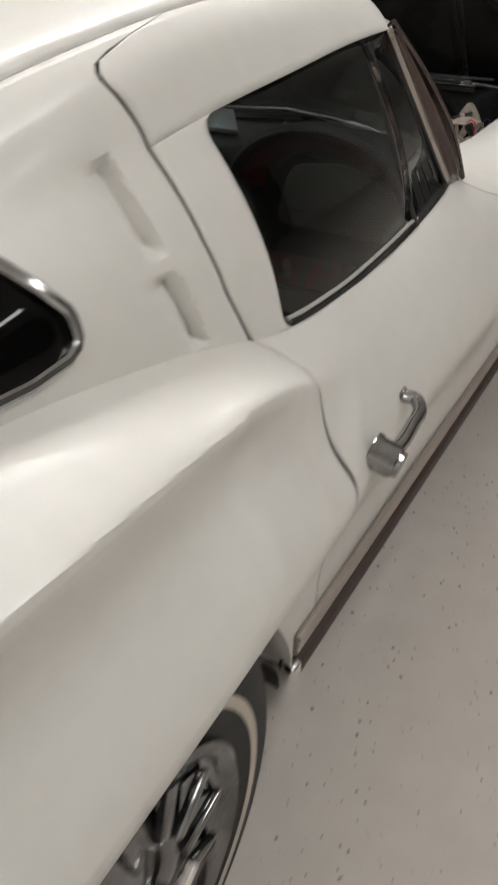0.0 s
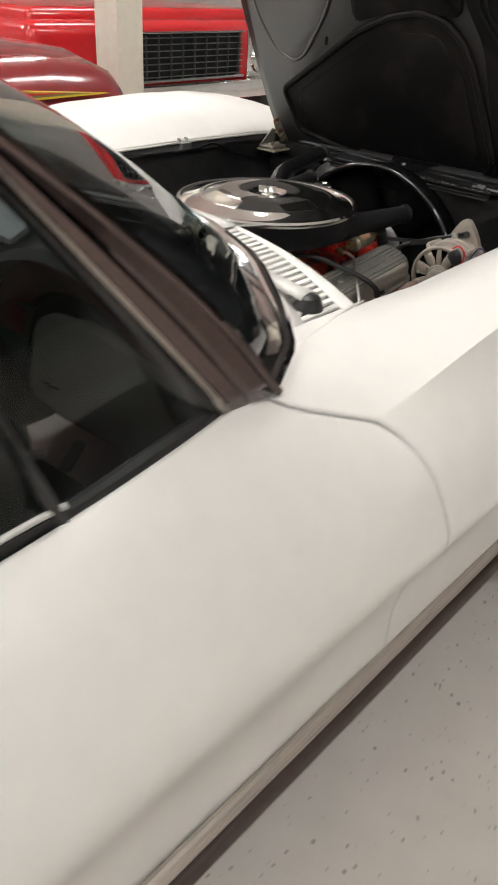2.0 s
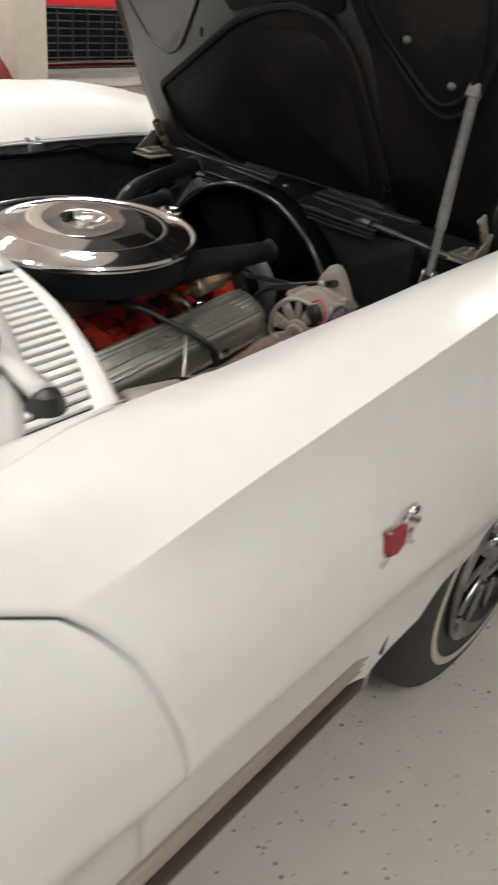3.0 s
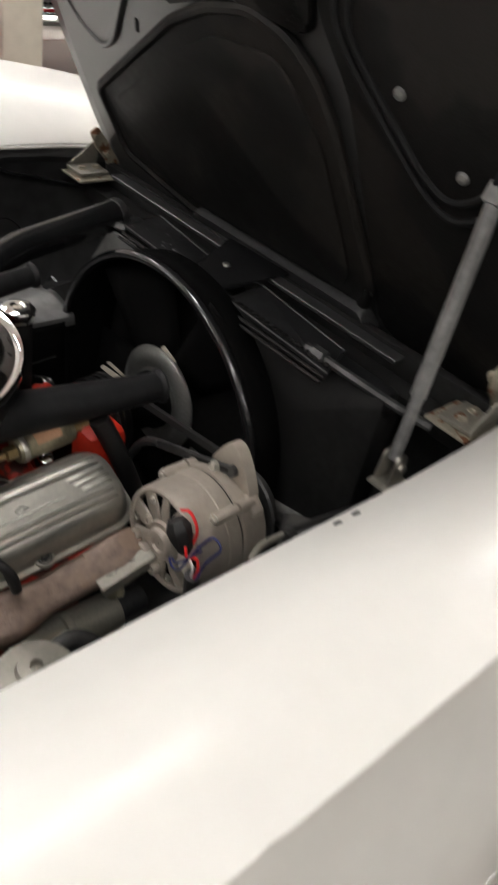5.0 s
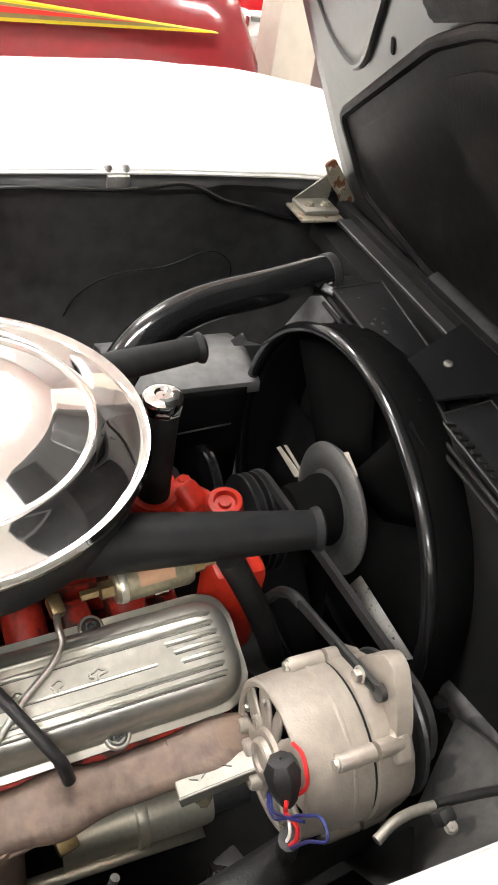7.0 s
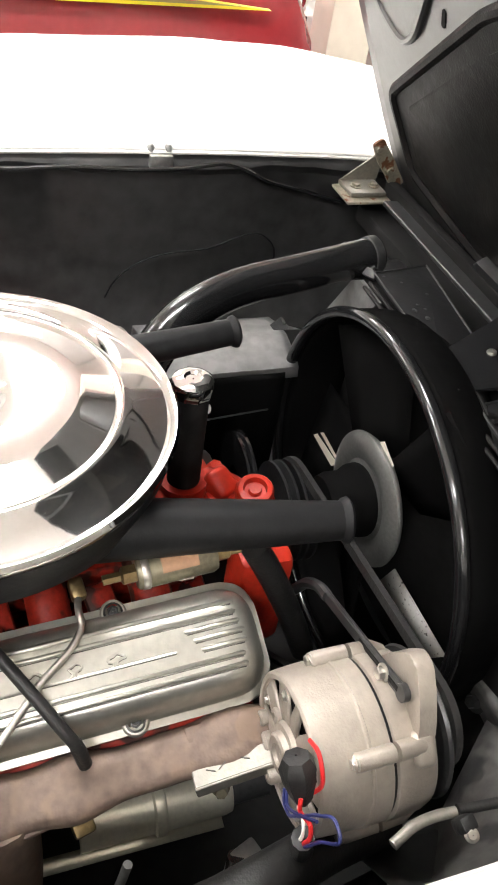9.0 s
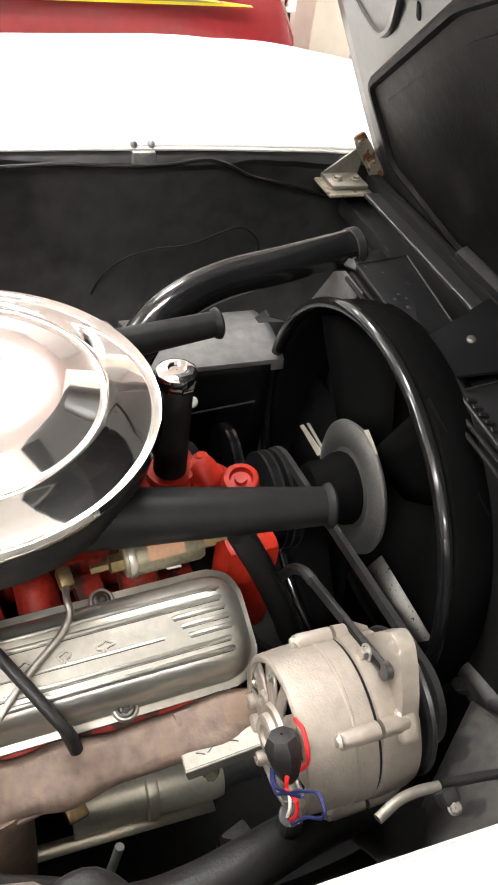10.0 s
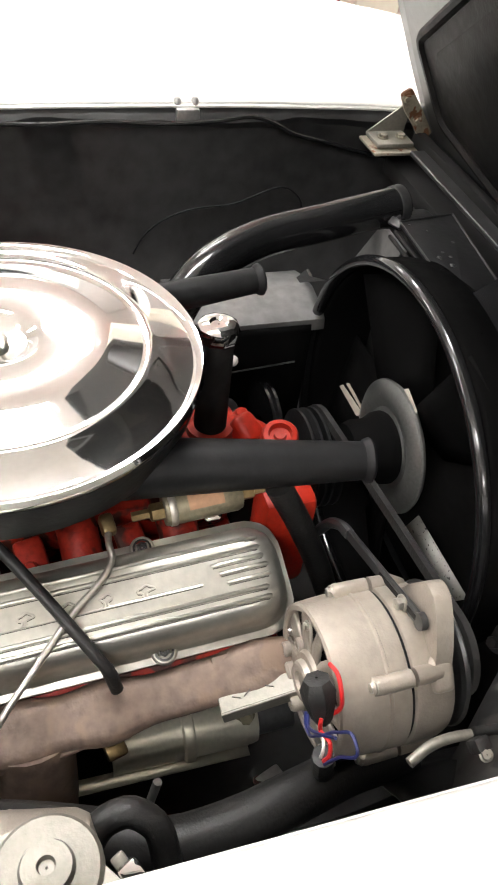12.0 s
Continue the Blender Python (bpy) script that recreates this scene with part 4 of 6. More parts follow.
# ---- wheels ----
def wheel(side, y):
    w = new("wheel")
    w.parent = car
    m = pose(side * 0.70, y, 0.335, 0, side * 90, 0)
    bm = bmesh.new()
    lathe(bm, [(0.20, -0.085), (0.27, -0.088), (0.315, -0.075), (0.332, -0.05), (0.335, -0.02), (0.3352, 0.0), (0.335, 0.02), (0.333, 0.042), (0.3305, 0.055), (0.325, 0.067), (0.315, 0.077), (0.300, 0.086), (0.285, 0.091), (0.262, 0.094), (0.224, 0.092), (0.20, 0.085)], m, 96, False)
    part("tyre", bm, TYRE, w, "black tyre")
    bm = bmesh.new()
    lathe(bm, [(0.258, 0.0945), (0.253, 0.0962), (0.246, 0.0962), (0.241, 0.0945)], m, 64, False)
    part("whitewall", bm, WHITEWALL, w, "aged white sidewall ring")
    bm = bmesh.new()
    lathe(bm, [(0.205, 0.085), (0.203, 0.098), (0.195, 0.103), (0.185, 0.098), (0.175, 0.085), (0.14, 0.075), (0.10, 0.082), (0.06, 0.094), (0.03, 0.098), (0.001, 0.099)], m, 64, False)
    part("hubcap", bm, WHEEL_CHROME, w, "chrome wheel cover")
    for k in range(12):
        a = 2 * math.pi * k / 12
        bm = bmesh.new()
        block(bm, (0.085, 0.020, 0.014), m @ pose(0.125 * math.cos(a), 0.125 * math.sin(a), 0.089, 0, 0, math.degrees(a) + 12), 0.005)
        part("fin", bm, WHEEL_CHROME, w)
    bm = bmesh.new()
    lathe(bm, [(0.04, 0.09), (0.036, 0.12), (0.02, 0.13), (0.001, 0.131)], m, 24, False)
    for k in range(3):
        block(bm, (0.055, 0.022, 0.02), m @ pose(0.045 * math.cos(k * 2.094), 0.045 * math.sin(k * 2.094), 0.118, 0, 0, k * 120), 0.005)
    part("spinner", bm, CHROME, w, "chrome three-bladed spinner")
    bm = bmesh.new()
    rows = [[(side * xx, y + ry * math.cos(a), 0.30 + rz * math.sin(a)) for xx, rz, ry in ((0.765, 0.22, 0.375), (0.60, 0.37, 0.395), (0.56, 0.35, 0.395), (0.56, 0.01, 0.395))] for a in np.linspace(0, math.pi, 30)]
    grid(bm, rows)
    part("wheel_housing", bm, BLACK_SAT, car, solid=0.004)
    bm = bmesh.new()
    lathe(bm, [(0.20, 0.03), (0.05, 0.0), (0.001, 0.0)], m, 30, False)
    part("brake_drum", bm, BLACK_SAT, w)


for s in (1, -1):
    wheel(s, 0.0)
    wheel(s, -2.489)

# ---- hood, hinged at the front, standing open ----
HA = radians(63.4)
HM = Matrix(((1, 0, 0, 0), (0, -math.cos(HA), -math.sin(HA), 0.345), (0, math.sin(HA), -math.cos(HA), 0.73), (0, 0, 0, 1)))
# local x across, y up along the hood from the hinge, z out of the underside towards the engine is negative
hood = new("hood")
hood.parent = car
tagged(hood, label="open cream white hood with grey and black underside")


def hood_edge(v):
    return float(np.interp(v, [0, 0.06, 0.14, 0.3, 0.7, 1.0], [0.495, 0.512, 0.522, 0.528, 0.532, 0.525]))


def hp(x, v, d):
    """A point on the hood: x across, v metres up from the hinge, d metres in front of the underside."""
    return HM @ Vector((x, v, d))


bm = bmesh.new()
grid(bm, [[hp(u * hood_edge(v), v, -0.034 - 0.03 * (1 - u * u)) for u in np.linspace(-1, 1, 25)] for v in np.linspace(0, 0.96, 25)])
part("outer_skin", bm, WHITE, hood, "cream white outer skin", solid=0.004)
for sg in (1, -1):
    bm = bmesh.new()
    grid(bm, [[hp(sg * hood_edge(v), v, -0.036), hp(sg * (hood_edge(v) + 0.004), v, -0.03), hp(sg * (hood_edge(v) + 0.003), v, -0.008), hp(sg * (hood_edge(v) - 0.006), v, -0.001)] for v in np.linspace(0, 0.96, 25)])
    part("skin_lip", bm, WHITE, hood, solid=0.003)
bm = bmesh.new()
grid(bm, [[hp(u * (hood_edge(v) - 0.004), v, 0.0) for u in np.linspace(-1, 1, 41)] for v in np.linspace(0, 0.955, 41)])
part("inner_panel", bm, GREY_PRIMER, hood, "dark satin painted inner panel", solid=0.003)


def hood_slab(name, outline, d0, d1, material, label="", r=0.03, bevel=0.006):
    bm = bmesh.new()
    o = rounded(outline, r)
    prism(bm, o, d1 - d0, HM @ Matrix.Translation((0, 0, d0)), bevel)
    return part(name, bm, material, hood, label)


def hood_rim(name, outline, d, r, material, rad=0.03):
    bm = bmesh.new()
    o = rounded(outline, rad, 6)
    tube(bm, [hp(x, v, d) for x, v in o + o[:1]], r, 8, caps=False)
    part(name, bm, material, hood)


PAD = [(-0.40, 0.09), (-0.215, 0.045), (0.20, 0.045), (0.235, 0.10), (0.205, 0.25), (0.185, 0.35), (0.16, 0.41), (0.12, 0.45), (0.055, 0.468), (-0.03, 0.452), (-0.13, 0.410), (-0.430, 0.215)]
hood_slab("insulation_pad", PAD, 0.001, 0.012, BLACK_PAD, "black fibre insulation pad", 0.02)
hood_rim("pad_border", PAD, 0.010, 0.009, BLACK_PAD, 0.02)
hood_slab("pad_step", [(-0.36, 0.11), (-0.20, 0.075), (0.17, 0.075), (0.195, 0.12), (0.165, 0.32), (0.10, 0.42), (-0.02, 0.42), (-0.12, 0.375), (-0.385, 0.205)], 0.012, 0.017, BLACK_PAD, "", 0.03)
hood_slab("stiffener", [(-0.20, 0.026), (0.24, 0.026), (0.22, 0.066), (-0.185, 0.066)], 0.002, 0.030, DARK_STEEL, "dark steel stiffening bar", 0.008)
hood_slab("right_liner", [(0.245, 0.03), (0.46, 0.03), (0.50, 0.20), (0.505, 0.94), (0.24, 0.94), (0.17, 0.50), (0.215, 0.40)], 0.001, 0.008, BLACK_PAD, "black painted hood inner", 0.03)
for sg in (1, -1):
    P2 = [(sg * x, v) for x, v in ((0.20, 0.50), (0.235, 0.44), (0.33, 0.325), (0.375, 0.30), (0.43, 0.33), (0.47, 0.42), (0.475, 0.56), (0.42, 0.66), (0.25, 0.62))]
    hood_slab("side_recess", P2, 0.003, 0.013 if sg > 0 else 0.006, BLACK_PAD if sg > 0 else GREY_PRIMER, "recessed hood pocket", 0.04)
    hood_rim("pocket_border", P2, 0.012 if sg > 0 else 0.004, 0.006, BLACK_SAT if sg > 0 else GREY_PRIMER, 0.05)
    if sg > 0:
        hood_rim("pocket_inner_border", [(sg * 0.352 + (x - sg * 0.352) * 0.86, 0.48 + (v - 0.48) * 0.86) for x, v in P2], 0.013, 0.005, BLACK_SAT, 0.05)
# Dark slab laid on the panel for the shade in a slot.
hood_slab("slot_shade", [(-0.256, 0.358), (-0.248, 0.356), (-0.240, 0.378), (-0.247, 0.381)], 0.0005, 0.003, BLACK_AND_SHADE, "dark slab for the shade in an oval slot", 0.003, 0.0005)
hood_slab("centre_rib", [(-0.14, 0.43), (0.02, 0.475), (0.16, 0.46), (0.22, 0.94), (-0.13, 0.94)], 0.001, 0.014, BLACK_PAD, "black middle of the hood", 0.02)
for x, v, d in ((0.232, 0.105, 0.012), (0.30, 0.44, 0.014), (0.39, 0.37, 0.014)):
    bm = bmesh.new()
    lathe(bm, [(0.008, 0.0), (0.007, 0.004), (0.001, 0.006)], HM @ Matrix.Translation((x, v, d)), 12, False)
    part("fastener", bm, STEEL, hood)


# nose and tail between the wings
bm = bmesh.new()
rows = []
for y in np.linspace(0.42, 0.86, 12):
    xe, ze = opening_edge(y)
    rows.append([(u * xe, y, ze + 0.012 * (1 - u * u) - 0.002) for u in np.linspace(-1, 1, 21)])
xe, ze = opening_edge(0.86)
rows.append([(u * xe * 0.99, 0.885, ze - 0.05) for u in np.linspace(-1, 1, 21)])
rows.append([(u * xe * 0.98, 0.87, ze - 0.20) for u in np.linspace(-1, 1, 21)])
rows.append([(u * xe * 0.98, 0.80, 0.30) for u in np.linspace(-1, 1, 21)])
grid(bm, rows)
part("nose_panel", bm, WHITE, car, "cream white nose panel", solid=0.003)
bm = bmesh.new()
rows = [[(u * w, -3.5 - 0.03 * (1 - u * u), z) for u in np.linspace(-1, 1, 21)] for w, z in ((0.48, 0.80), (0.64, 0.76), (0.70, 0.58), (0.66, 0.50), (0.63, 0.40))]
grid(bm, rows)
part("tail_panel", bm, WHITE, car, "cream white tail panel", solid=0.003)
# ---- engine bay ----
CX = 0.03


def sub(name, label=""):
    ob = new(name)
    ob.parent = car
    if label:
        tagged(ob, label=label)
    return ob


# block, heads and intake
bm = bmesh.new()
block(bm, (0.36, 0.52, 0.30), Matrix.Translation((CX, -0.42, 0.42)), 0.02)
part("engine_block", bm, GRIMY_ORANGE, car, "orange painted engine block")
for sg in (1, -1):
    bm = bmesh.new()
    block(bm, (0.100, 0.485, 0.12), pose(CX + sg * 0.205, -0.405, 0.552, 5.7, sg * 23, 0), 0.008)
    part("cylinder_head", bm, GRIMY_ORANGE, car, "orange painted cylinder head")
bm = bmesh.new()
block(bm, (0.22, 0.46, 0.06), Matrix.Translation((CX, -0.40, 0.612)), 0.02)
part("intake_manifold", bm, GRIMY_ORANGE, car, "orange painted intake manifold")
for k in range(4):
    bm = bmesh.new()
    tube(bm, [(CX + 0.05, -0.25 - 0.10 * k, 0.636), (CX + 0.11, -0.24 - 0.10 * k, 0.634), (CX + 0.165, -0.235 - 0.10 * k, 0.606)], 0.021, 12, 8)
    block(bm, (0.05, 0.030, 0.018), pose(CX + 0.135, -0.285 - 0.10 * k, 0.612, 6, 24, 12), 0.006)
    bolt(bm, (CX + 0.150, -0.288 - 0.10 * k, 0.620), (0.3, 0, 0.9), 0.007, 0.008)
    part("intake_runner", bm, GRIMY_ORANGE, car)
# air cleaner
ac = sub("air_cleaner", "round chrome-lidded air cleaner with two black snorkels")
AC = Matrix.Translation((0.052, -0.392, 0.79))
bm = bmesh.new()
lathe(bm, [(0.190, -0.010), (0.194, -0.006), (0.195, -0.001), (0.192, 0.003), (0.187, 0.002), (0.183, -0.002), (0.150, 0.0070), (0.146, 0.0105), (0.140, 0.0115), (0.135, 0.0095), (0.108, 0.0170), (0.103, 0.0190), (0.098, 0.0195), (0.046, 0.0200), (0.038, 0.018), (0.028, 0.010), (0.010, 0.009), (0.001, 0.009)], AC, 96, False)
part("lid", bm, CHROME, ac, "polished chrome lid")
bm = bmesh.new()
lathe(bm, [(0.191, -0.008), (0.188, -0.03), (0.180, -0.055), (0.15, -0.07), (0.08, -0.075)], AC, 80, False)
part("base_pan", bm, BLACK_SAT, ac, "satin black base pan")
bm = bmesh.new()
lathe(bm, [(0.012, 0.008), (0.012, 0.014), (0.006, 0.016), (0.006, 0.026), (0.001, 0.027)], AC, 12, False)
for a in (25, 205):
    block(bm, (0.016, 0.004, 0.014), AC @ pose(0.011 * math.cos(radians(a)), 0.011 * math.sin(radians(a)), 0.022, 0, 0, a), 0.0015)
part("wing_nut", bm, ZINC, ac)


def snorkel(p0, p1, r0, r1):
    bm = bmesh.new()
    tube(bm, [p0, p1], r0, 24, 14, r_end=r1, caps=False)
    a, b = Vector(p0), Vector(p1)
    m = along(b, b + (b - a))
    lathe(bm, [(r1, -0.004), (r1 + 0.003, -0.001), (r1 + 0.004, 0.003), (r1 + 0.001, 0.006), (r1 - 0.003, 0.005), (r1 - 0.004, -0.06)], m, 24, False)
    part("snorkel", bm, BLACK_SAT, ac, "satin black intake snorkel")


snorkel((0.160, -0.34, 0.732), (0.204, -0.068, 0.738), 0.032, 0.0185)
snorkel((-0.030, -0.34, 0.760), (-0.050, -0.106, 0.780), 0.021, 0.0145)
bm = bmesh.new()
block(bm, (0.13, 0.16, 0.09), Matrix.Translation((0.045, -0.40, 0.70)), 0.015)
part("carburettor", bm, STEEL, car)
# right-hand valve cover
VC = sub("valve_cover", "ribbed cast alloy valve cover with raised script")
VM = Matrix.Translation((0.2494, -0.3993, 0.6214)) @ Matrix.Rotation(radians(5.7), 4, "X") @ Matrix.Rotation(radians(22.8), 4, "Y")


def valve_cover(parent, vm, detail):
    bm = bmesh.new()
    prism(bm, rounded([(-0.0565, -0.249), (0.0565, -0.249), (0.0565, 0.249), (-0.0565, 0.249)], 0.036, 8), 0.006, vm, 0.002)
    part("flange", bm, ALU_COVER, parent)
    bm = bmesh.new()
    rows = []
    for d, h in ((-0.003, 0.005), (0.0, 0.008), (0.0015, 0.020), (0.0045, 0.031), (0.0085, 0.0395), (0.013, 0.0450), (0.019, 0.0478), (0.026, 0.0485)):
        rows.append([vm @ Vector((x, y, h)) for x, y in rounded([(-0.048 + d, -0.243 + d), (0.048 - d, -0.243 + d), (0.048 - d, 0.243 - d), (-0.048 + d, 0.243 - d)], 0.036 - d * 0.6, 8)])
    vs = grid(bm, rows, True)
    bm.faces.new(vs[-1])
    part("cover_body", bm, ALU_COVER, parent, smooth=60)
    if not detail:
        return
    # long ribs, short ribs and a flowing script drawn as plain strokes
    lines = [(x, -0.222, 0.222) for x in (-0.0285, -0.0190, 0.0180, 0.0270)] + [(-0.0106, 0.172, 0.224), (-0.0021, 0.178, 0.226), (0.0070, 0.183, 0.226)]
    for x, y0, y1 in lines:
        h = float(np.interp(abs(x), [0.0225, 0.0285, 0.035], [0.0485, 0.0478, 0.0450]))
        bm = bmesh.new()
        grid(bm, [[vm @ Vector((x + dx, y, h + dh - (0.003 if y in (y0, y1) else 0.0))) for dx, dh in ((-0.0030, -0.0015), (-0.0018, 0.0006), (-0.0008, 0.0018), (0.0008, 0.0018), (0.0018, 0.0006), (0.0030, -0.0015))] for y in (y0, y0 + 0.003, y1 - 0.003, y1)])
        part("rib", bm, ALU_COVER, parent, smooth=60)
        # A thin dark line draws the shading beside the rib.
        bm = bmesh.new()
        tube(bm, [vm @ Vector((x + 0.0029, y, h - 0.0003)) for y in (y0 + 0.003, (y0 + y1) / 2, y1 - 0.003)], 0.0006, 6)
        part("rib_shade", bm, DARK_LINE, parent, "dark line shading the edge of a rib")
    strokes = [[(0.012, y) for y in np.linspace(-0.13, 0.163, 12)]]
    for y0 in (-0.100, -0.065, -0.028, 0.008, 0.044, 0.078, 0.112):
        s = 0.85 + 0.25 * math.sin(y0 * 70)
        strokes.append([(0.012, y0 - 0.007), (0.0105, y0 - 0.003), (0.0075, y0 - 0.0022), (0.0055, y0 - 0.006 * s), (0.003, y0 - 0.0055), (0.0022, y0 - 0.002), (0.0002, y0 + 0.002 * s), (0.002, y0 + 0.005), (0.0042, y0 + 0.0085 * s), (0.0056, y0 + 0.004), (0.0070, y0 + 0.001), (0.0105, y0 + 0.001), (0.012, y0 + 0.004)])
    # The second, darker set of strokes draws shading along the script.
    for r, dx, h, mt, nm, lb in ((0.0012, 0.0, 0.0487, ALU_COVER, "raised_script", ""), (0.0005, 0.0011, 0.0486, DARK_LINE, "script_shade", "dark line shading the raised script")):
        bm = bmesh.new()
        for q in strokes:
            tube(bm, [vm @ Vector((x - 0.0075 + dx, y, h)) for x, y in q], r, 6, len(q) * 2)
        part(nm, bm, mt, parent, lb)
    for x, y in ((0.0475, -0.13), (0.0475, 0.119), (-0.0505, -0.13), (-0.0505, 0.119)):
        bm = bmesh.new()
        lathe(bm, [(0.0125, 0.005), (0.0120, 0.0085), (0.0105, 0.0100), (0.0085, 0.0102)], vm @ Matrix.Translation((x, y, 0)), 20, False)
        part("bolt_boss", bm, ALU_COVER, parent)
        bm = bmesh.new()
        lathe(bm, [(0.0090, 0.0095), (0.0090, 0.0112), (0.007, 0.0118)], vm @ Matrix.Translation((x, y, 0)), 20, False)
        lathe(bm, [(0.0055, 0.011), (0.0055, 0.015), (0.0035, 0.0152), (0.003, 0.012), (0.0005, 0.012)], vm @ Matrix.Translation((x, y, 0)), 6, False)
        part("cover_bolt", bm, DARK_STEEL, parent, "dark cover bolt")


valve_cover(VC, VM, True)
valve_cover(sub("valve_cover", "ribbed cast alloy valve cover"), Matrix.Translation((CX - 0.219, -0.42, 0.6214)) @ Matrix.Rotation(radians(5.7), 4, "X") @ Matrix.Rotation(radians(-22.8), 4, "Y"), False)
# oil filler
of = sub("oil_filler", "black filler tube with a chrome cap")
bm = bmesh.new()
tube(bm, [(0.040, -0.175, 0.64), (0.040, -0.175, 0.776)], 0.0185, 20)
part("filler_tube", bm, BLACK_AND_SHADE, of)
bm = bmesh.new()
lathe(bm, [(0.019, -0.012), (0.022, -0.010), (0.023, 0.0), (0.0215, 0.005), (0.017, 0.008), (0.010, 0.0085), (0.008, 0.006), (0.001, 0.006)], Matrix.Translation((0.040, -0.175, 0.785)), 10, False)
part("filler_cap", bm, CHROME, of, "chrome oil cap")
bm = bmesh.new()
lathe(bm, [(0.004, -0.014), (0.004, 0.0), (0.009, 0.002), (0.0105, 0.006), (0.0095, 0.010), (0.005, 0.012), (0.001, 0.012)], along((0.163, -0.203, 0.640), (0.173, -0.206, 0.660)), 14, False)
part("drain_knob", bm, CHROME, car, "small bright round knob")
bm = bmesh.new()
lathe(bm, [(0.0075, -0.006), (0.0085, 0.0), (0.006, 0.005), (0.001, 0.007)], along((-0.172, -0.083, 0.565), (-0.14, -0.10, 0.585)), 14, False)
part("white_plug", bm, WHITE_WIRE, car, "small white plastic plug")
# thermostat housing
bm = bmesh.new()
tube(bm, [(0.02, -0.14, 0.622), (0.045, -0.122, 0.634), (0.076, -0.103, 0.630)], 0.016, 16, 12)
for bx, by in ((0.012, -0.128), (0.06, -0.145)):
    bolt(bm, (bx, by, 0.632), (0, 0, 1), 0.008, 0.008)
HN = along((0.080, -0.104, 0.656), (0.090, -0.112, 0.71))
block(bm, (0.040, 0.040, 0.05), Matrix.Translation((0.076, -0.102, 0.632)), 0.008, 3)
lathe(bm, [(0.021, -0.014), (0.021, 0.006), (0.019, 0.009), (0.0135, 0.010), (0.012, 0.003), (0.0075, 0.003), (0.0065, 0.008), (0.001, 0.008)], HN, 20, False)
block(bm, (0.11, 0.055, 0.045), pose(0.04, -0.155, 0.612, 0, 0, 8), 0.012)
block(bm, (0.035, 0.03, 0.03), pose(0.05, -0.135, 0.645, 0, 25, 30), 0.008, 3)
tube(bm, [(0.040, -0.175, 0.60), (0.040, -0.175, 0.652)], 0.027, 18)
part("thermostat_housing", bm, ORANGE, car, "bright orange cast water outlet")
bm = bmesh.new()
block(bm, (0.05, 0.06, 0.14), Matrix.Translation((0.165, -0.125, 0.60)), 0.012)
part("head_end", bm, ORANGE, car)
# fuel filter
ff = sub("fuel_filter", "small metal fuel filter with a paper band")
bm = bmesh.new()
m = along((0.196, -0.262, 0.700), (0.192, -0.185, 0.704))
lathe(bm, [(0.001, 0), (0.0145, 0.0), (0.0158, 0.002), (0.016, 0.004), (0.016, 0.070), (0.014, 0.075), (0.008, 0.076), (0.001, 0.076)], m, 24, False)
part("canister", bm, FILTER, ff)
bm = bmesh.new()
up = m.to_3x3().inverted() @ Vector((0.3, 0, 1))
mid = math.atan2(up.y, up.x)
grid(bm, [[m @ Vector((0.0164 * math.cos(mid + a), 0.0164 * math.sin(mid + a), h)) for a in np.linspace(-0.75, 0.75, 9)] for h in (0.022, 0.056)])
part("paper_band", bm, PAPER, ff, "brown paper band")
bm = bmesh.new()
lathe(bm, [(0.008, 0.076), (0.008, 0.088), (0.005, 0.089), (0.005, 0.10)], m, 6, False)
part("fitting", bm, BRASS, ff)
bm = bmesh.new()
lathe(bm, [(0.009, 0.0), (0.009, -0.012), (0.005, -0.014), (0.005, -0.03)], m, 6, False)
part("fitting", bm, BRASS, ff)
bm = bmesh.new()
lathe(bm, [(0.0163, 0.004), (0.0170, 0.005), (0.0170, 0.010), (0.0163, 0.011)], m, 24, False)
lathe(bm, [(0.009, 0), (0.009, 0.003), (0.005, 0.005), (0.005, 0.012), (0.001, 0.013)], along(m @ Vector((0.016, 0, 0.039)), m @ Vector((0.05, 0, 0.039))), 12, False)
part("clamp", bm, ZINC, ff)
# exhaust manifold
manifold = sub("exhaust_manifold", "brown heat-stained cast iron exhaust manifold")
bm = bmesh.new()
rows = []
for k in range(61):
    u = k / 60
    y = -0.60 + 0.465 * u
    x, z = float(np.interp(y, [-0.60, -0.45, -0.33, -0.24, -0.17, -0.135], [0.318, 0.325, 0.327, 0.326, 0.327, 0.326])), float(np.interp(y, [-0.60, -0.45, -0.33, -0.24, -0.17, -0.135], [0.548, 0.563, 0.577, 0.590, 0.601, 0.604]))
    swell = 0.006 * sum(math.exp(-((y - c) / 0.030) ** 2) for c in (-0.53, -0.42, -0.34, -0.20)) + 0.0006 * math.sin(y * 90)
    x, z = x - 0.006, z + 0.004
    r = 0.0250 - 0.0045 * u + swell
    rows.append([(x + r * math.cos(a), y, z + 0.92 * r * math.sin(a)) for a in np.linspace(0, 2 * math.pi, 33)[:-1]])
    q = [(abs(math.cos(a)) ** 4 + abs(math.sin(a)) ** 4) ** -0.25 for a in np.linspace(0, 2 * math.pi, 33)[:-1]]
    rows[-1] = [(x + (px - x) * k, y, z + (pz - z) * k) for (px, _, pz), k in zip(rows[-1], q)]
    tilt = radians(28)
    rows[-1] = [(x + (px - x) * math.cos(tilt) + (pz - z) * math.sin(tilt), y, z - (px - x) * math.sin(tilt) + (pz - z) * math.cos(tilt)) for px, _, pz in rows[-1]]
grid(bm, rows, True)
part("collector", bm, IRON, manifold)
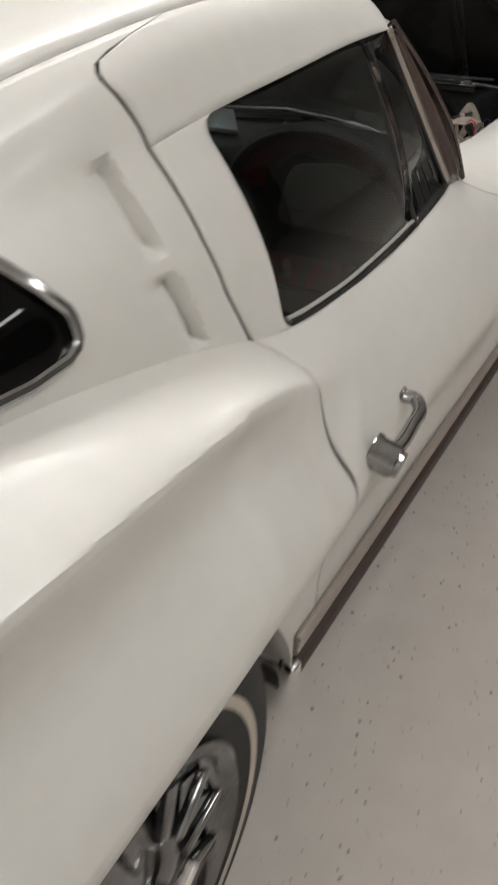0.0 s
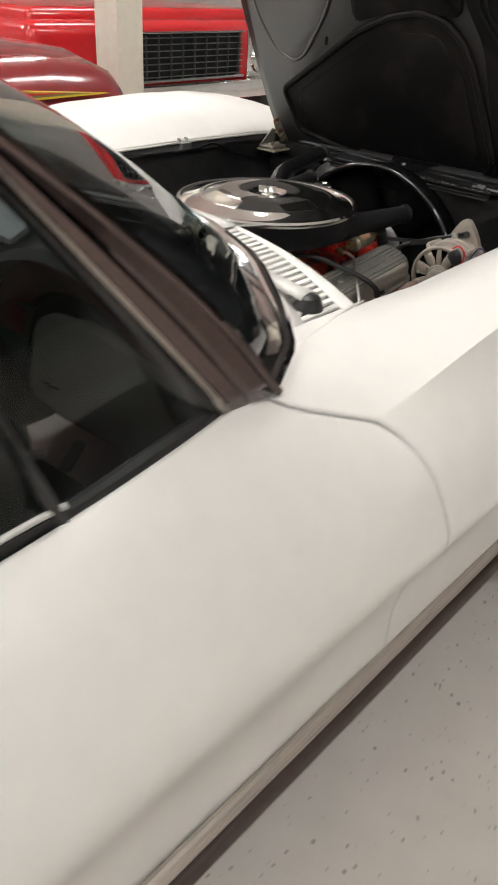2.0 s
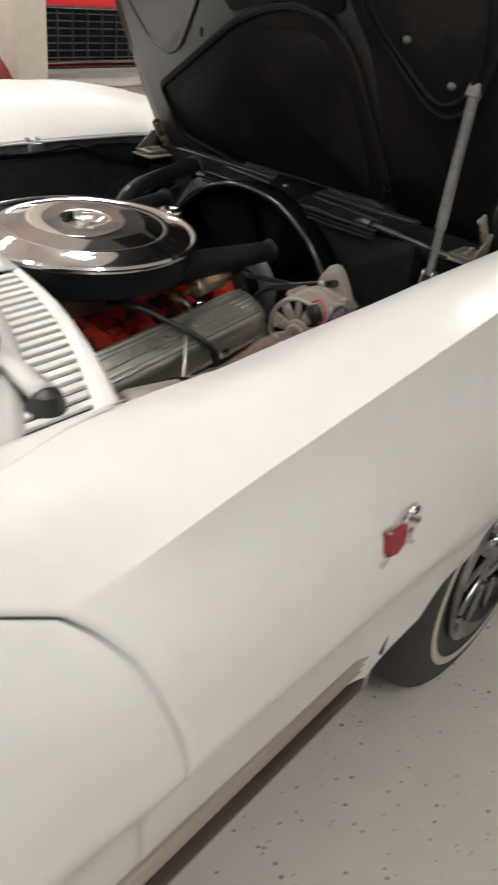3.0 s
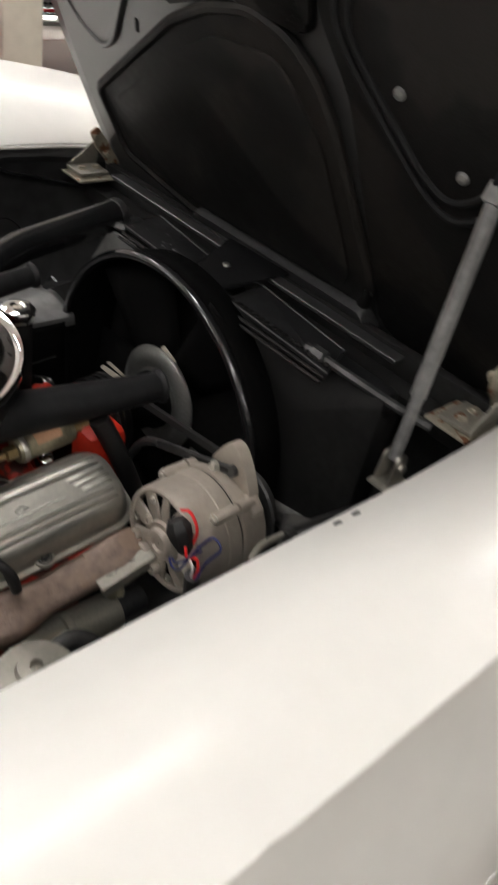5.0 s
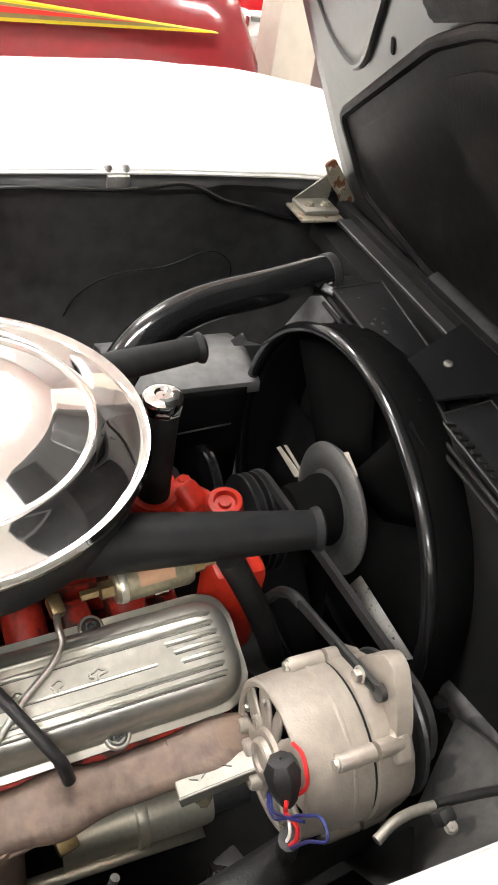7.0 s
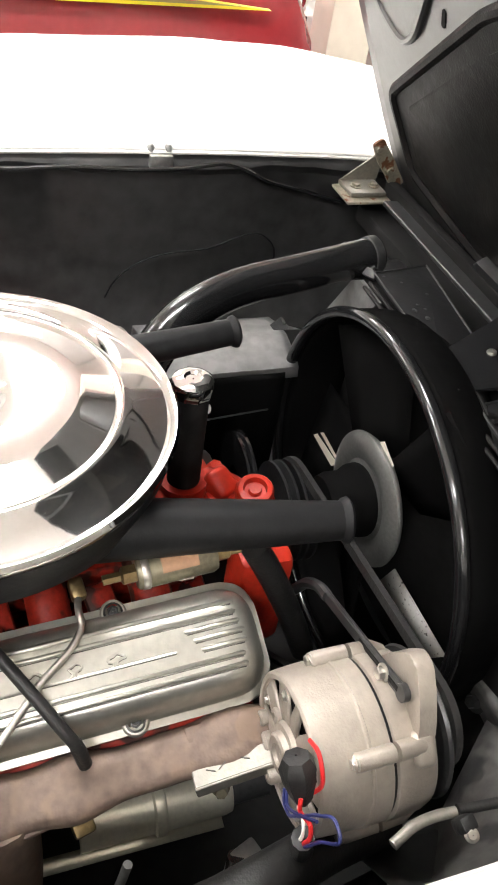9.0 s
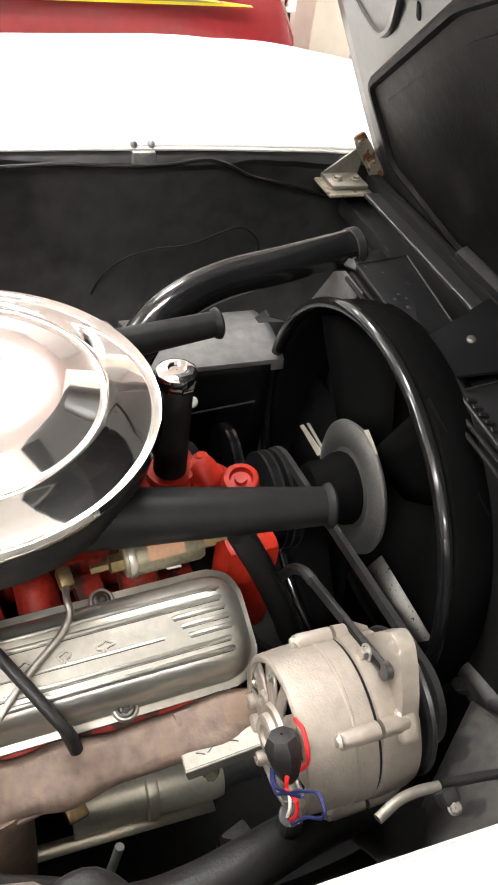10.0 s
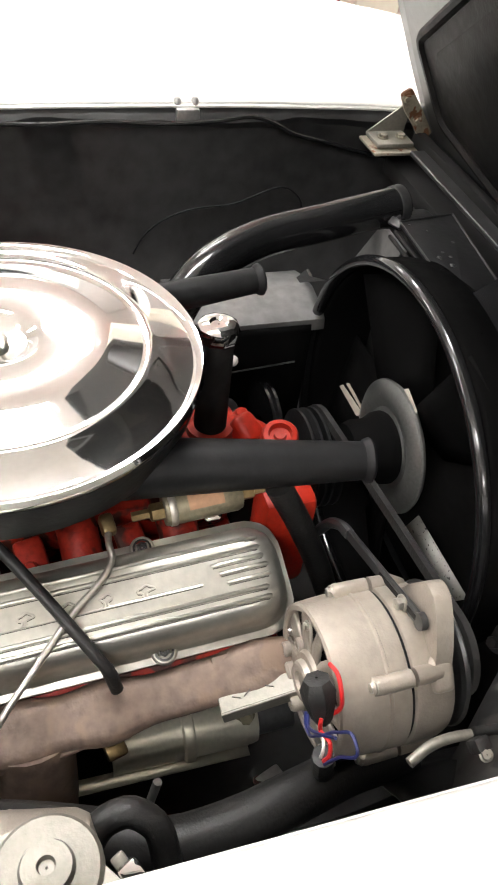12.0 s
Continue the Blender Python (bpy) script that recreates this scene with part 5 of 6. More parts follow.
for y in (-0.55, -0.43, -0.35, -0.21):
    bm = bmesh.new()
    tube(bm, [(0.27, y, 0.562), (0.30, y, 0.571), (0.318, y + 0.01, 0.574)], 0.024, 14, 8)
    part("exhaust_branch", bm, IRON, manifold)
bm = bmesh.new()
tube(bm, [(0.322, -0.405, 0.568), (0.338, -0.405, 0.530), (0.345, -0.41, 0.42)], 0.037, 18, 12)
part("downpipe", bm, IRON, manifold)
bm = bmesh.new()
block(bm, (0.016, 0.05, 0.010), pose(0.315, -0.215, 0.616, 4, 26, 4), 0.003)
part("casting_tab", bm, IRON, manifold)
bm = bmesh.new()
tube(bm, [(0.343, -0.60, 0.552), (0.347, -0.45, 0.566), (0.348, -0.385, 0.572), (0.344, -0.36, 0.574)], 0.0035, 8, 24)
part("casting_seam", bm, IRON, manifold)
bm = bmesh.new()
prism(bm, rounded([(-0.057, -0.250), (0.0565, -0.250), (0.0565, 0.250), (-0.057, 0.250)], 0.036, 6), 0.0030, VM @ Matrix.Translation((0, 0, -0.0035)), 0.001)
part("cover_gasket", bm, GRIMY_ORANGE, car, "orange painted gasket edge below the valve cover")
def shield_row(y, r):
    arc = [(0.318 + r * math.sin(a), y, 0.499 + r * math.cos(a)) for a in np.linspace(-0.25 * math.pi, 0.62 * math.pi, 16)]
    return arc


bm = bmesh.new()
grid(bm, [shield_row(y, r) for y, r in ((-0.336, 0.0262), (-0.333, 0.0255), (-0.266, 0.0260), (-0.264, 0.0295), (-0.259, 0.0300), (-0.256, 0.0295), (-0.254, 0.0260), (-0.196, 0.0258), (-0.190, 0.0245), (-0.188, 0.018))])
grid(bm, [[(x, y, z) for x, z in ((0.338, 0.489), (0.344, 0.486), (0.352, 0.486))] for y in (-0.47, -0.40, -0.30, -0.20)])
part("plug_heat_shield", bm, SHIELD, car, "bright plated metal heat shield with a ridge below the manifold", solid=0.0015)
bm = bmesh.new()
tube(bm, [(0.318, -0.190, 0.499), (0.318, -0.150, 0.501)], 0.020, 18)
part("starter_nose", bm, DARK_STEEL, car, "dark steel nose of the starter")
bm = bmesh.new()
beam(bm, (0.348, -0.240, 0.601), (0.350, -0.160, 0.622), 0.020, 0.005, 0.0012, 0)
beam(bm, (0.3575, -0.239, 0.595), (0.3595, -0.160, 0.616), 0.003, 0.016, 0.0008, 0)
part("alternator_brace", bm, GREY_CAP, car, "flat bright metal brace")
bm = bmesh.new()
for k in range(4):
    beam(bm, (0.3455 + 0.004 * math.sin(k * 2.1), -0.228 + 0.010 * k, 0.6075 + 0.0027 * k), (0.3455 + 0.004 * math.sin(k * 2.1 + 1.3), -0.221 + 0.010 * k, 0.6095 + 0.0027 * k), 0.0008, 0.001, 0)
part("paint_scratch", bm, DARK_LINE, car, "dark scratches on the brace")
bm = bmesh.new()
bolt(bm, (0.352, -0.214, 0.580), (0.8, -0.2, 0.5), 0.0062, 0.010)
lathe(bm, [(0.012, -0.012), (0.012, 0.0), (0.008, 0.001)], along((0.344, -0.214, 0.574), (0.364, -0.217, 0.586)), 16)
part("brace_bolt", bm, FILTER, car)
# alternator
alt = sub("alternator", "grey cast aluminium alternator")
AX, AZ = 0.366, 0.6525
AM = Matrix.Translation((0.3676, -0.180, 0.6523)) @ Matrix.Rotation(radians(1.1), 4, "Z") @ Matrix.Rotation(radians(-90), 4, "X")


def on_alt(h, r, deg):
    return AM @ Vector((r * math.cos(radians(deg)), r * math.sin(radians(deg)), h))


# rear half: a drum with a raised rim, a recessed face of spokes and a dark disc for the shade inside
bm = bmesh.new()
lathe(bm, [(0.0585, 0.0185), (0.0590, 0.0125), (0.0605, 0.0110), (0.0640, 0.0108), (0.0660, 0.0125), (0.0668, 0.018), (0.0680, 0.036), (0.0686, 0.0525), (0.0700, 0.0535), (0.0702, 0.0555), (0.0690, 0.0565), (0.0692, 0.0720), (0.0680, 0.0728), (0.0640, 0.0730)], AM, 72, False)
part("rear_case", bm, ALU, alt)
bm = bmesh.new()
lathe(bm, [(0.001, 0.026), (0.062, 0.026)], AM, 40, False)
part("inside_shade", bm, BLACK_AND_SHADE, alt, "dark disc for the shade behind the vents")
for a0, a1 in ((0, 24), (42, 60), (84, 118), (140, 160), (180, 204), (222, 240), (258, 266), (284, 304), (328, 344)):
    bm = bmesh.new()
    n = max(3, int((a1 - a0) / 6))
    rows = []
    for r, h in ((0.024, 0.0150), (0.024, 0.0135), (0.040, 0.0135), (0.0600, 0.0150), (0.0600, 0.0180)):
        lean = 10 * (0.060 - r) / 0.036
        rows.append([on_alt(h, r, a0 - lean + (a1 - a0 + 2 * lean) * k / n) for k in range(n + 1)])
    grid(bm, rows)
    part("face_spoke", bm, ALU, alt, solid=0.003)
bm = bmesh.new()
lathe(bm, [(0.0262, 0.018), (0.0262, 0.0110), (0.0245, 0.0085), (0.0190, 0.0080), (0.0180, 0.0030), (0.0160, 0.0015), (0.0100, 0.0015), (0.0085, 0.0045), (0.001, 0.0045)], AM, 36, False)
part("bearing_cap", bm, ALU, alt)
for rr, deg, rad, tall in ((0.046, 128, 0.0105, 0.010), (0.047, 96, 0.0085, 0.012), (0.052, 152, 0.0070, 0.008), (0.030, 200, 0.007, 0.006)):
    bm = bmesh.new()
    c = on_alt(0.014, rr, deg)
    lathe(bm, [(rad, 0), (rad, tall * 0.8), (rad * 0.8, tall), (rad * 0.45, tall), (rad * 0.4, tall * 0.6), (0.0005, tall * 0.6)], along(c, c - Vector((0, 1, 0))), 18, False)
    part("terminal_boss", bm, ALU, alt, "round cast boss on the rear face")
for deg, r in ((236, 0.0035), (178, 0.003), (70, 0.0035)):
    bm = bmesh.new()
    bolt(bm, on_alt(0.0135, 0.050, deg), (0, -1, 0), r, 0.004)
    part("face_screw", bm, ZINC, alt)
# a dark patch for the shade of a deep notch, with a cast wall on the outer side
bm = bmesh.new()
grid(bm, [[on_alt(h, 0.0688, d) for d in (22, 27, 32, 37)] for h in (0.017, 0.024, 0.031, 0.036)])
part("side_vent_shade", bm, BLACK_AND_SHADE, alt, "dark patch for the shade in a side vent")
bm = bmesh.new()
tube(bm, [on_alt(h, 0.0695, d) for h, d in ((0.013, 40), (0.026, 40.5), (0.038, 37), (0.041, 30), (0.039, 22))], 0.0028, 8, 16)
part("vent_rim", bm, ALU, alt)
bm = bmesh.new()
lathe(bm, [(0.0668, 0.0715), (0.0668, 0.0765)], AM, 64, False)
part("stator", bm, BLACK_SAT, alt, "dark laminated stator band")
bm = bmesh.new()
lathe(bm, [(0.0640, 0.0755), (0.0690, 0.0757), (0.0702, 0.0766), (0.0702, 0.0900), (0.0694, 0.0925), (0.0690, 0.1050), (0.0665, 0.1120), (0.0560, 0.1180), (0.030, 0.1210), (0.012, 0.1220)], AM, 72, False)
part("front_case", bm, ALU, alt)
for deg in (228, 309, 120, 30):
    c, sn = math.cos(radians(deg)), math.sin(radians(deg))
    bm = bmesh.new()
    tube(bm, [AM @ Vector((0.0690 * c, 0.0690 * sn, 0.040)), AM @ Vector((0.0710 * c, 0.0710 * sn, 0.044)), AM @ Vector((0.0705 * c, 0.0705 * sn, 0.0725))], 0.0075, 14)
    tube(bm, [AM @ Vector((0.0700 * c, 0.0700 * sn, 0.0757)), AM @ Vector((0.0690 * c, 0.0690 * sn, 0.0960)), AM @ Vector((0.0640 * c, 0.0640 * sn, 0.1050))], 0.0080, 14)
    part("bolt_boss", bm, ALU, alt)
    bm = bmesh.new()
    bolt(bm, AM @ Vector((0.0715 * c, 0.0715 * sn, 0.041)), (0, -1, 0), 0.0046, 0.005)
    part("through_bolt", bm, ZINC, alt)
bm = bmesh.new()
block(bm, (0.022, 0.018, 0.012), AM @ pose(0.040, 0.010, 0.008, 0, 0, 20), 0.004)
block(bm, (0.030, 0.012, 0.008), AM @ pose(0.052, 0.022, 0.011, 0, 0, 30), 0.003)
part("terminal_plug", bm, GREY_CAP, alt)
bm = bmesh.new()
lathe(bm, [(0.001, -0.003), (0.0105, -0.002), (0.0145, 0.006), (0.0130, 0.018), (0.0085, 0.034), (0.0055, 0.039), (0.001, 0.040)], along((0.402, -0.186, 0.720), (0.418, -0.182, 0.690)), 7, False)
part("terminal_boot", bm, RUBBER, alt, "black rubber terminal boot")
bm = bmesh.new()
tube(bm, [(0.392, -0.172, 0.722), (0.406, -0.172, 0.730), (0.418, -0.172, 0.722), (0.420, -0.172, 0.700), (0.419, -0.183, 0.692), (0.424, -0.187, 0.700), (0.427, -0.187, 0.690), (0.442, -0.186, 0.698), (0.446, -0.186, 0.690), (0.444, -0.187, 0.672)], 0.0018, 8, 44)
part("red_wire", bm, RED_WIRE, alt)
bm = bmesh.new()
tube(bm, [(0.398, -0.184, 0.662), (0.405, -0.186, 0.656), (0.414, -0.187, 0.658), (0.427, -0.187, 0.680), (0.445, -0.185, 0.722), (0.458, -0.182, 0.740), (0.466, -0.182, 0.738), (0.456, -0.186, 0.705), (0.445, -0.187, 0.668)], 0.0014, 6, 44)
tube(bm, [(0.402, -0.184, 0.664), (0.412, -0.188, 0.668), (0.430, -0.188, 0.690), (0.446, -0.186, 0.715)], 0.0014, 6, 20)
part("blue_wire", bm, BLUE_WIRE, alt)
bm = bmesh.new()
tube(bm, [(0.430, -0.186, 0.690), (0.438, -0.188, 0.688), (0.440, -0.188, 0.664)], 0.0014, 6, 12)
part("white_wire", bm, WHITE_WIRE, alt)
bm = bmesh.new()
tube(bm, [(0.440, -0.186, 0.672), (0.436, -0.180, 0.640), (0.42, -0.16, 0.58)], 0.009, 10, 12)
part("wire_sleeve", bm, RUBBER, alt, "black sleeve round the wires")
bm = bmesh.new()
lathe(bm, [(0.012, 0.122), (0.012, 0.132), (0.040, 0.133), (0.041, 0.137), (0.032, 0.143), (0.041, 0.149), (0.041, 0.152), (0.012, 0.154), (0.001, 0.156)], AM, 40, False)
part("pulley", bm, DARK_STEEL, alt, "grey steel belt pulley")
bm = bmesh.new()
lathe(bm, [(0.0580, 0.1235), (0.0640, 0.1245), (0.0655, 0.1275), (0.0625, 0.1300), (0.0500, 0.1290), (0.02, 0.1290)], AM, 56, False)
part("cooling_fan", bm, DARK_STEEL, alt, "dark steel fan disc")
ba, bb = Vector((0.246, -0.090, 0.683)), Vector((0.378, -0.090, 0.733))
bm = bmesh.new()
beam(bm, ba, bb, 0.005, 0.013, 0.0015, 0)
lathe(bm, [(0.0075, -0.0028), (0.0075, 0.0028), (0.001, 0.0028)], along(bb, bb + Vector((0.0, -1, 0.05))), 16)
part("adjusting_bracket", bm, DARK_STEEL, alt, "slotted dark steel adjusting bracket")
bm = bmesh.new()
beam(bm, ba.lerp(bb, 0.5) + Vector((0, -0.0028, 0.001)), ba.lerp(bb, 0.97) + Vector((0, -0.0028, 0.001)), 0.001, 0.005, 0.0003, 0)
part("bracket_slot", bm, BLACK_PAD, alt)
bm = bmesh.new()
tube(bm, [(0.247, -0.090, 0.683), (0.232, -0.090, 0.677), (0.212, -0.091, 0.660), (0.195, -0.092, 0.63), (0.175, -0.095, 0.585)], 0.0058, 8, 16)
part("bracket_stay", bm, DARK_STEEL, alt)
bm = bmesh.new()
prism(bm, rounded([(0.325, 0.695), (0.346, 0.740), (0.362, 0.763), (0.376, 0.763), (0.390, 0.748), (0.404, 0.726), (0.418, 0.690), (0.37, 0.66)], 0.010, 4), 0.015, Matrix(((1, 0, 0, 0), (0, 0, -1, -0.071), (0, 1, 0, 0), (0, 0, 0, 1))), 0.002)
block(bm, (0.030, 0.020, 0.026), pose(0.407, -0.080, 0.699, 0, 40, 0), 0.006, 3)
part("adjusting_ear", bm, ALU, alt, "cast ear of the front case")
bm = bmesh.new()
bolt(bm, (0.354, -0.093, 0.7245), (0.0, -1, 0.1), 0.0058, 0.007)
part("adjusting_bolt", bm, ZINC, alt)
# fan, clutch, water pump, shroud, radiator
fan = sub("cooling_fan_unit", "engine cooling fan with viscous clutch")
FX, FZ = 0.052, 0.586
FM = Matrix.Translation((FX, 0.056, FZ)) @ Matrix.Rotation(radians(-90), 4, "X")
bm = bmesh.new()
lathe(bm, [(0.040, -0.003), (0.046, 0.000), (0.052, 0.001), (0.058, -0.002), (0.066, -0.004), (0.074, -0.003), (0.082, 0.000), (0.086, 0.003), (0.0865, 0.006), (0.083, 0.011), (0.03, 0.018), (0.001, 0.018)], FM, 64, False)
part("clutch", bm, CLUTCH, fan, "grey steel fan clutch")
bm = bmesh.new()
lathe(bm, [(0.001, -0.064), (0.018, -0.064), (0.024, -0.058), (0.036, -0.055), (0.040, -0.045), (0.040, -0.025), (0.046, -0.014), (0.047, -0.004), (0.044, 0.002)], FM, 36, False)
part("hub", bm, SHADE_BLACK, fan)
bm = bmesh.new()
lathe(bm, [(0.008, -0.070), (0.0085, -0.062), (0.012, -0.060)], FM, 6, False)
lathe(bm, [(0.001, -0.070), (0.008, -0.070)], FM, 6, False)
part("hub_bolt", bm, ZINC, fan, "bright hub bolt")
# These blades carry the shade inside the shroud as near-black colour.
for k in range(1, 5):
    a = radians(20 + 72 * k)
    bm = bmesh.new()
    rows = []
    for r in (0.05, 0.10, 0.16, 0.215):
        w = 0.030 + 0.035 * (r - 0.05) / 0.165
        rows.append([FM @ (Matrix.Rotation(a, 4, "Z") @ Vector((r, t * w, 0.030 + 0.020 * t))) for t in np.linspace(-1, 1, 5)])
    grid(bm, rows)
    part("blade", bm, SHADE_BLACK, fan, "fan blade, its shade put into near black", solid=0.002)
# A blade like the others, coloured pale because the light catches it.
bm = bmesh.new()
grid(bm, [[(0.100, 0.088, 0.470), (0.230, 0.090, 0.489)], [(0.118, 0.090, 0.520), (0.247, 0.094, 0.518)]])
part("lit_fan_blade", bm, LIT_BLADE, fan, "speckled fan blade coloured as if catching the light", solid=0.002)
# Pale slivers painted as glints along the blades.
for q in ([(-0.112, 0.548), (-0.103, 0.558), (-0.030, 0.566), (-0.046, 0.549)], [(-0.095, 0.567), (-0.087, 0.574), (-0.026, 0.573), (-0.034, 0.567)], [(0.043, 0.673), (0.051, 0.681), (0.082, 0.671), (0.080, 0.665)]):
    bm = bmesh.new()
    prism(bm, q, 0.0006, Matrix(((1, 0, 0, 0), (0, 0, -1, 0.0635), (0, 1, 0, 0), (0, 0, 0, 1))))
    part("blade_glint", bm, WHITEWALL, fan, "pale sliver painted as a glint on a blade edge")
bm = bmesh.new()
for y, r, x, z in ((-0.055, 0.062, FX, FZ), (-0.035, 0.062, FX, FZ)):
    lathe(bm, [(0.02, -0.008), (r, -0.007), (r, -0.004), (r - 0.008, 0.0), (r, 0.004), (r, 0.007), (0.02, 0.008)], Matrix.Translation((x, y, z)) @ Matrix.Rotation(radians(-90), 4, "X"), 40, False)
part("water_pump_pulley", bm, BLACK_SAT, fan, "black water pump pulley")
bm = bmesh.new()
tube(bm, [(CX, -0.14, 0.555), (CX, -0.03, 0.555)], 0.04, 20)
block(bm, (0.16, 0.05, 0.16), Matrix.Translation((CX, -0.14, 0.54)), 0.02)
part("water_pump", bm, BLACK_SAT, car)


def belt(bm, wheels, y, w=0.011, t=0.008):
    pts = []
    for (x0, z0, r0, a0, a1) in wheels:
        for a in np.linspace(a0, a1, 14):
            pts.append((x0 + r0 * math.cos(radians(a)), z0 + r0 * math.sin(radians(a))))
    pts.append(pts[0])
    rows = []
    for i, (x, z) in enumerate(pts):
        n = Vector((pts[min(i + 1, len(pts) - 1)][1] - pts[max(i - 1, 0)][1], -(pts[min(i + 1, len(pts) - 1)][0] - pts[max(i - 1, 0)][0]))).normalized()
        rows.append([(x + n.x * t / 2, y - w / 2, z + n.y * t / 2), (x + n.x * t / 2, y + w / 2, z + n.y * t / 2), (x - n.x * t / 2, y + w * 0.3, z - n.y * t / 2), (x - n.x * t / 2, y - w * 0.3, z - n.y * t / 2)])
    grid(bm, rows, True)


bm = bmesh.new()
belt(bm, [(FX, FZ, 0.060, 262, 97), (AX, AZ, 0.040, 97, -60), (CX, 0.36, 0.075, -60, -175)], -0.032)
part("fan_belt", bm, RUBBER, car, "black rubber fan belt")
bm = bmesh.new()
SX, SZ, SR = 0.036, 0.547, 0.257
SM = Matrix.Translation((SX, 0.052, SZ)) @ Matrix.Rotation(radians(-90), 4, "X")
lathe(bm, [(SR - 0.002 + 0.0062 * math.cos(radians(a)), 0.003 - 0.0075 * math.sin(radians(a))) for a in range(-40, 225, 22)], SM, 160, False)
part("fan_shroud", bm, BLACK_GLOSS, car, "gloss black round fan shroud", smooth=80, solid=0.003)
# Skirt coloured near black for the shade behind the gloss rim.
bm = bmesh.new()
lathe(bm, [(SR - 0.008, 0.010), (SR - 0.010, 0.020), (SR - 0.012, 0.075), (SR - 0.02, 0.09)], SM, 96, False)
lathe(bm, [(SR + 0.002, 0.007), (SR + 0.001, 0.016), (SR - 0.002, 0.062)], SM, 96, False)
part("shroud_skirt", bm, SHADE_BLACK, car, "shroud skirt, its shade put into near black", solid=0.002)
# Panel darkened by colour for the shade round the shroud.
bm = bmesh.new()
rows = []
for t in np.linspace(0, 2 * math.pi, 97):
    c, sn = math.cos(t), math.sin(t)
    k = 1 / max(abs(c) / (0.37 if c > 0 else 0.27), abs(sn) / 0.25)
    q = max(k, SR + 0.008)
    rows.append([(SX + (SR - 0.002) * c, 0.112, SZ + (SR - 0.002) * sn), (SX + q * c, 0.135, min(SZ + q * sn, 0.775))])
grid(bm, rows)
part("shroud_panel", bm, BLACK_AND_SHADE, car, "panel round the fan, darkened for its shade", solid=0.003)
rad = sub("radiator", "black painted radiator below its support bar")
bm = bmesh.new()
block(bm, (0.63, 0.055, 0.42), Matrix.Translation((0.082, 0.172, 0.53)), 0.006)
part("core", bm, BLACK_AND_SHADE, rad)
bm = bmesh.new()
block(bm, (0.61, 0.060, 0.035), Matrix.Translation((0.085, 0.165, 0.748)), 0.008)
part("top_tank", bm, BLACK_SAT, rad)
for x0, x1, z in ((-0.145, 0.055, 0.783), (0.118, 0.33, 0.779)):
    bm = bmesh.new()
    prism(bm, rounded([(x0, 0.112), (x1, 0.103), (x1 - 0.03, 0.170), (x0 - 0.012, 0.194)], 0.004), 0.004, Matrix.Translation((0, 0, z)), 0.001)
    part("seal_plate", bm, BLACK_SAT, rad, "thin black plate on the radiator")
    bm = bmesh.new()
    tube(bm, [(x0, 0.112, z + 0.005), (x1, 0.103, z + 0.005), (x1 - 0.03, 0.170, z + 0.005), (x0 - 0.012, 0.194, z + 0.005), (x0, 0.112, z + 0.005)], 0.0014, 6)
    part("plate_lip", bm, DARK_STEEL, rad)
    for k in range(2):
        bm = bmesh.new()
        tube(bm, [(x0 + 0.005, 0.106 - 0.006 * k, z - 0.006 - 0.006 * k), (x1 - 0.005, 0.106 - 0.006 * k, z - 0.006 - 0.006 * k)], 0.0028, 6)
        part("tank_seam", bm, BLACK_PAD, rad)
bm = bmesh.new()
prism(bm, rounded([(0.040, 0.100), (0.103, 0.094), (0.105, 0.25), (-0.035, 0.245)], 0.004), 0.004, Matrix.Translation((0, 0, 0.790)), 0.001)
part("centre_plate", bm, BLACK_GLOSS, rad, "black centre plate over the radiator")
bm = bmesh.new()
lathe(bm, [(0.006, 0.0), (0.005, 0.003), (0.001, 0.004)], Matrix.Translation((0.045, 0.170, 0.794)), 10, False)
part("rivet", bm, ZINC, rad)
bm = bmesh.new()
tube(bm, [(0.040, 0.100, 0.793), (0.103, 0.094, 0.793)], 0.003, 6)
part("plate_lip", bm, BLACK_GLOSS, rad)
bm = bmesh.new()
prism(bm, [(-0.236, 0.668), (-0.177, 0.759), (-0.156, 0.772), (-0.100, 0.772), (-0.125, 0.735)], 0.006, Matrix(((1, 0, 0, 0), (0, 0, -1, 0.106), (0, 1, 0, 0), (0, 0, 0, 1))), 0.001)
part("shroud_tab", bm, PLATE, rad, "grey steel shroud tab")
bm = bmesh.new()
tube(bm, [(0.27, 0.125, 0.785), (0.36, 0.13, 0.782), (0.42, 0.15, 0.77), (0.46, 0.17, 0.76)], 0.007, 8, 14)
tube(bm, [(0.285, 0.122, 0.788), (0.305, 0.124, 0.786)], 0.011, 8)
part("overflow_pipe", bm, DARK_STEEL, rad, "thin steel overflow pipe")
bm = bmesh.new()
for k in range(5):
    block(bm, (0.02, 0.012, 0.006), pose(-0.235 + 0.018 * k, 0.118 + 0.004 * (k % 2), 0.776, 10 * k, 0, 7 * k), 0.002)
part("old_foam_strip", bm, DARK_STEEL, rad, "crumbling foam strip")
bm = bmesh.new()
beam(bm, (-0.345, 0.231, 0.785), (0.36, 0.215, 0.790), 0.024, 0.007, 0.0015)
part("support_strip", bm, DARK_STEEL, rad, "long narrow black steel strip")
for k in range(16):
    bm = bmesh.new()
    beam(bm, (0.135 + 0.012 * k, 0.112, 0.786), (0.137 + 0.012 * k, 0.124, 0.784), 0.006, 0.004, 0.001)
    part("foam_ridge", bm, BLACK_PAD, rad)
random.seed(11)
for bx0, bx1, by0, by1, bz in ((-0.14, 0.04, 0.112, 0.165, 0.7872),):
    for k in range(9):
        bm = bmesh.new()
        cx, cy = random.uniform(bx0, bx1), random.uniform(by0, by1)
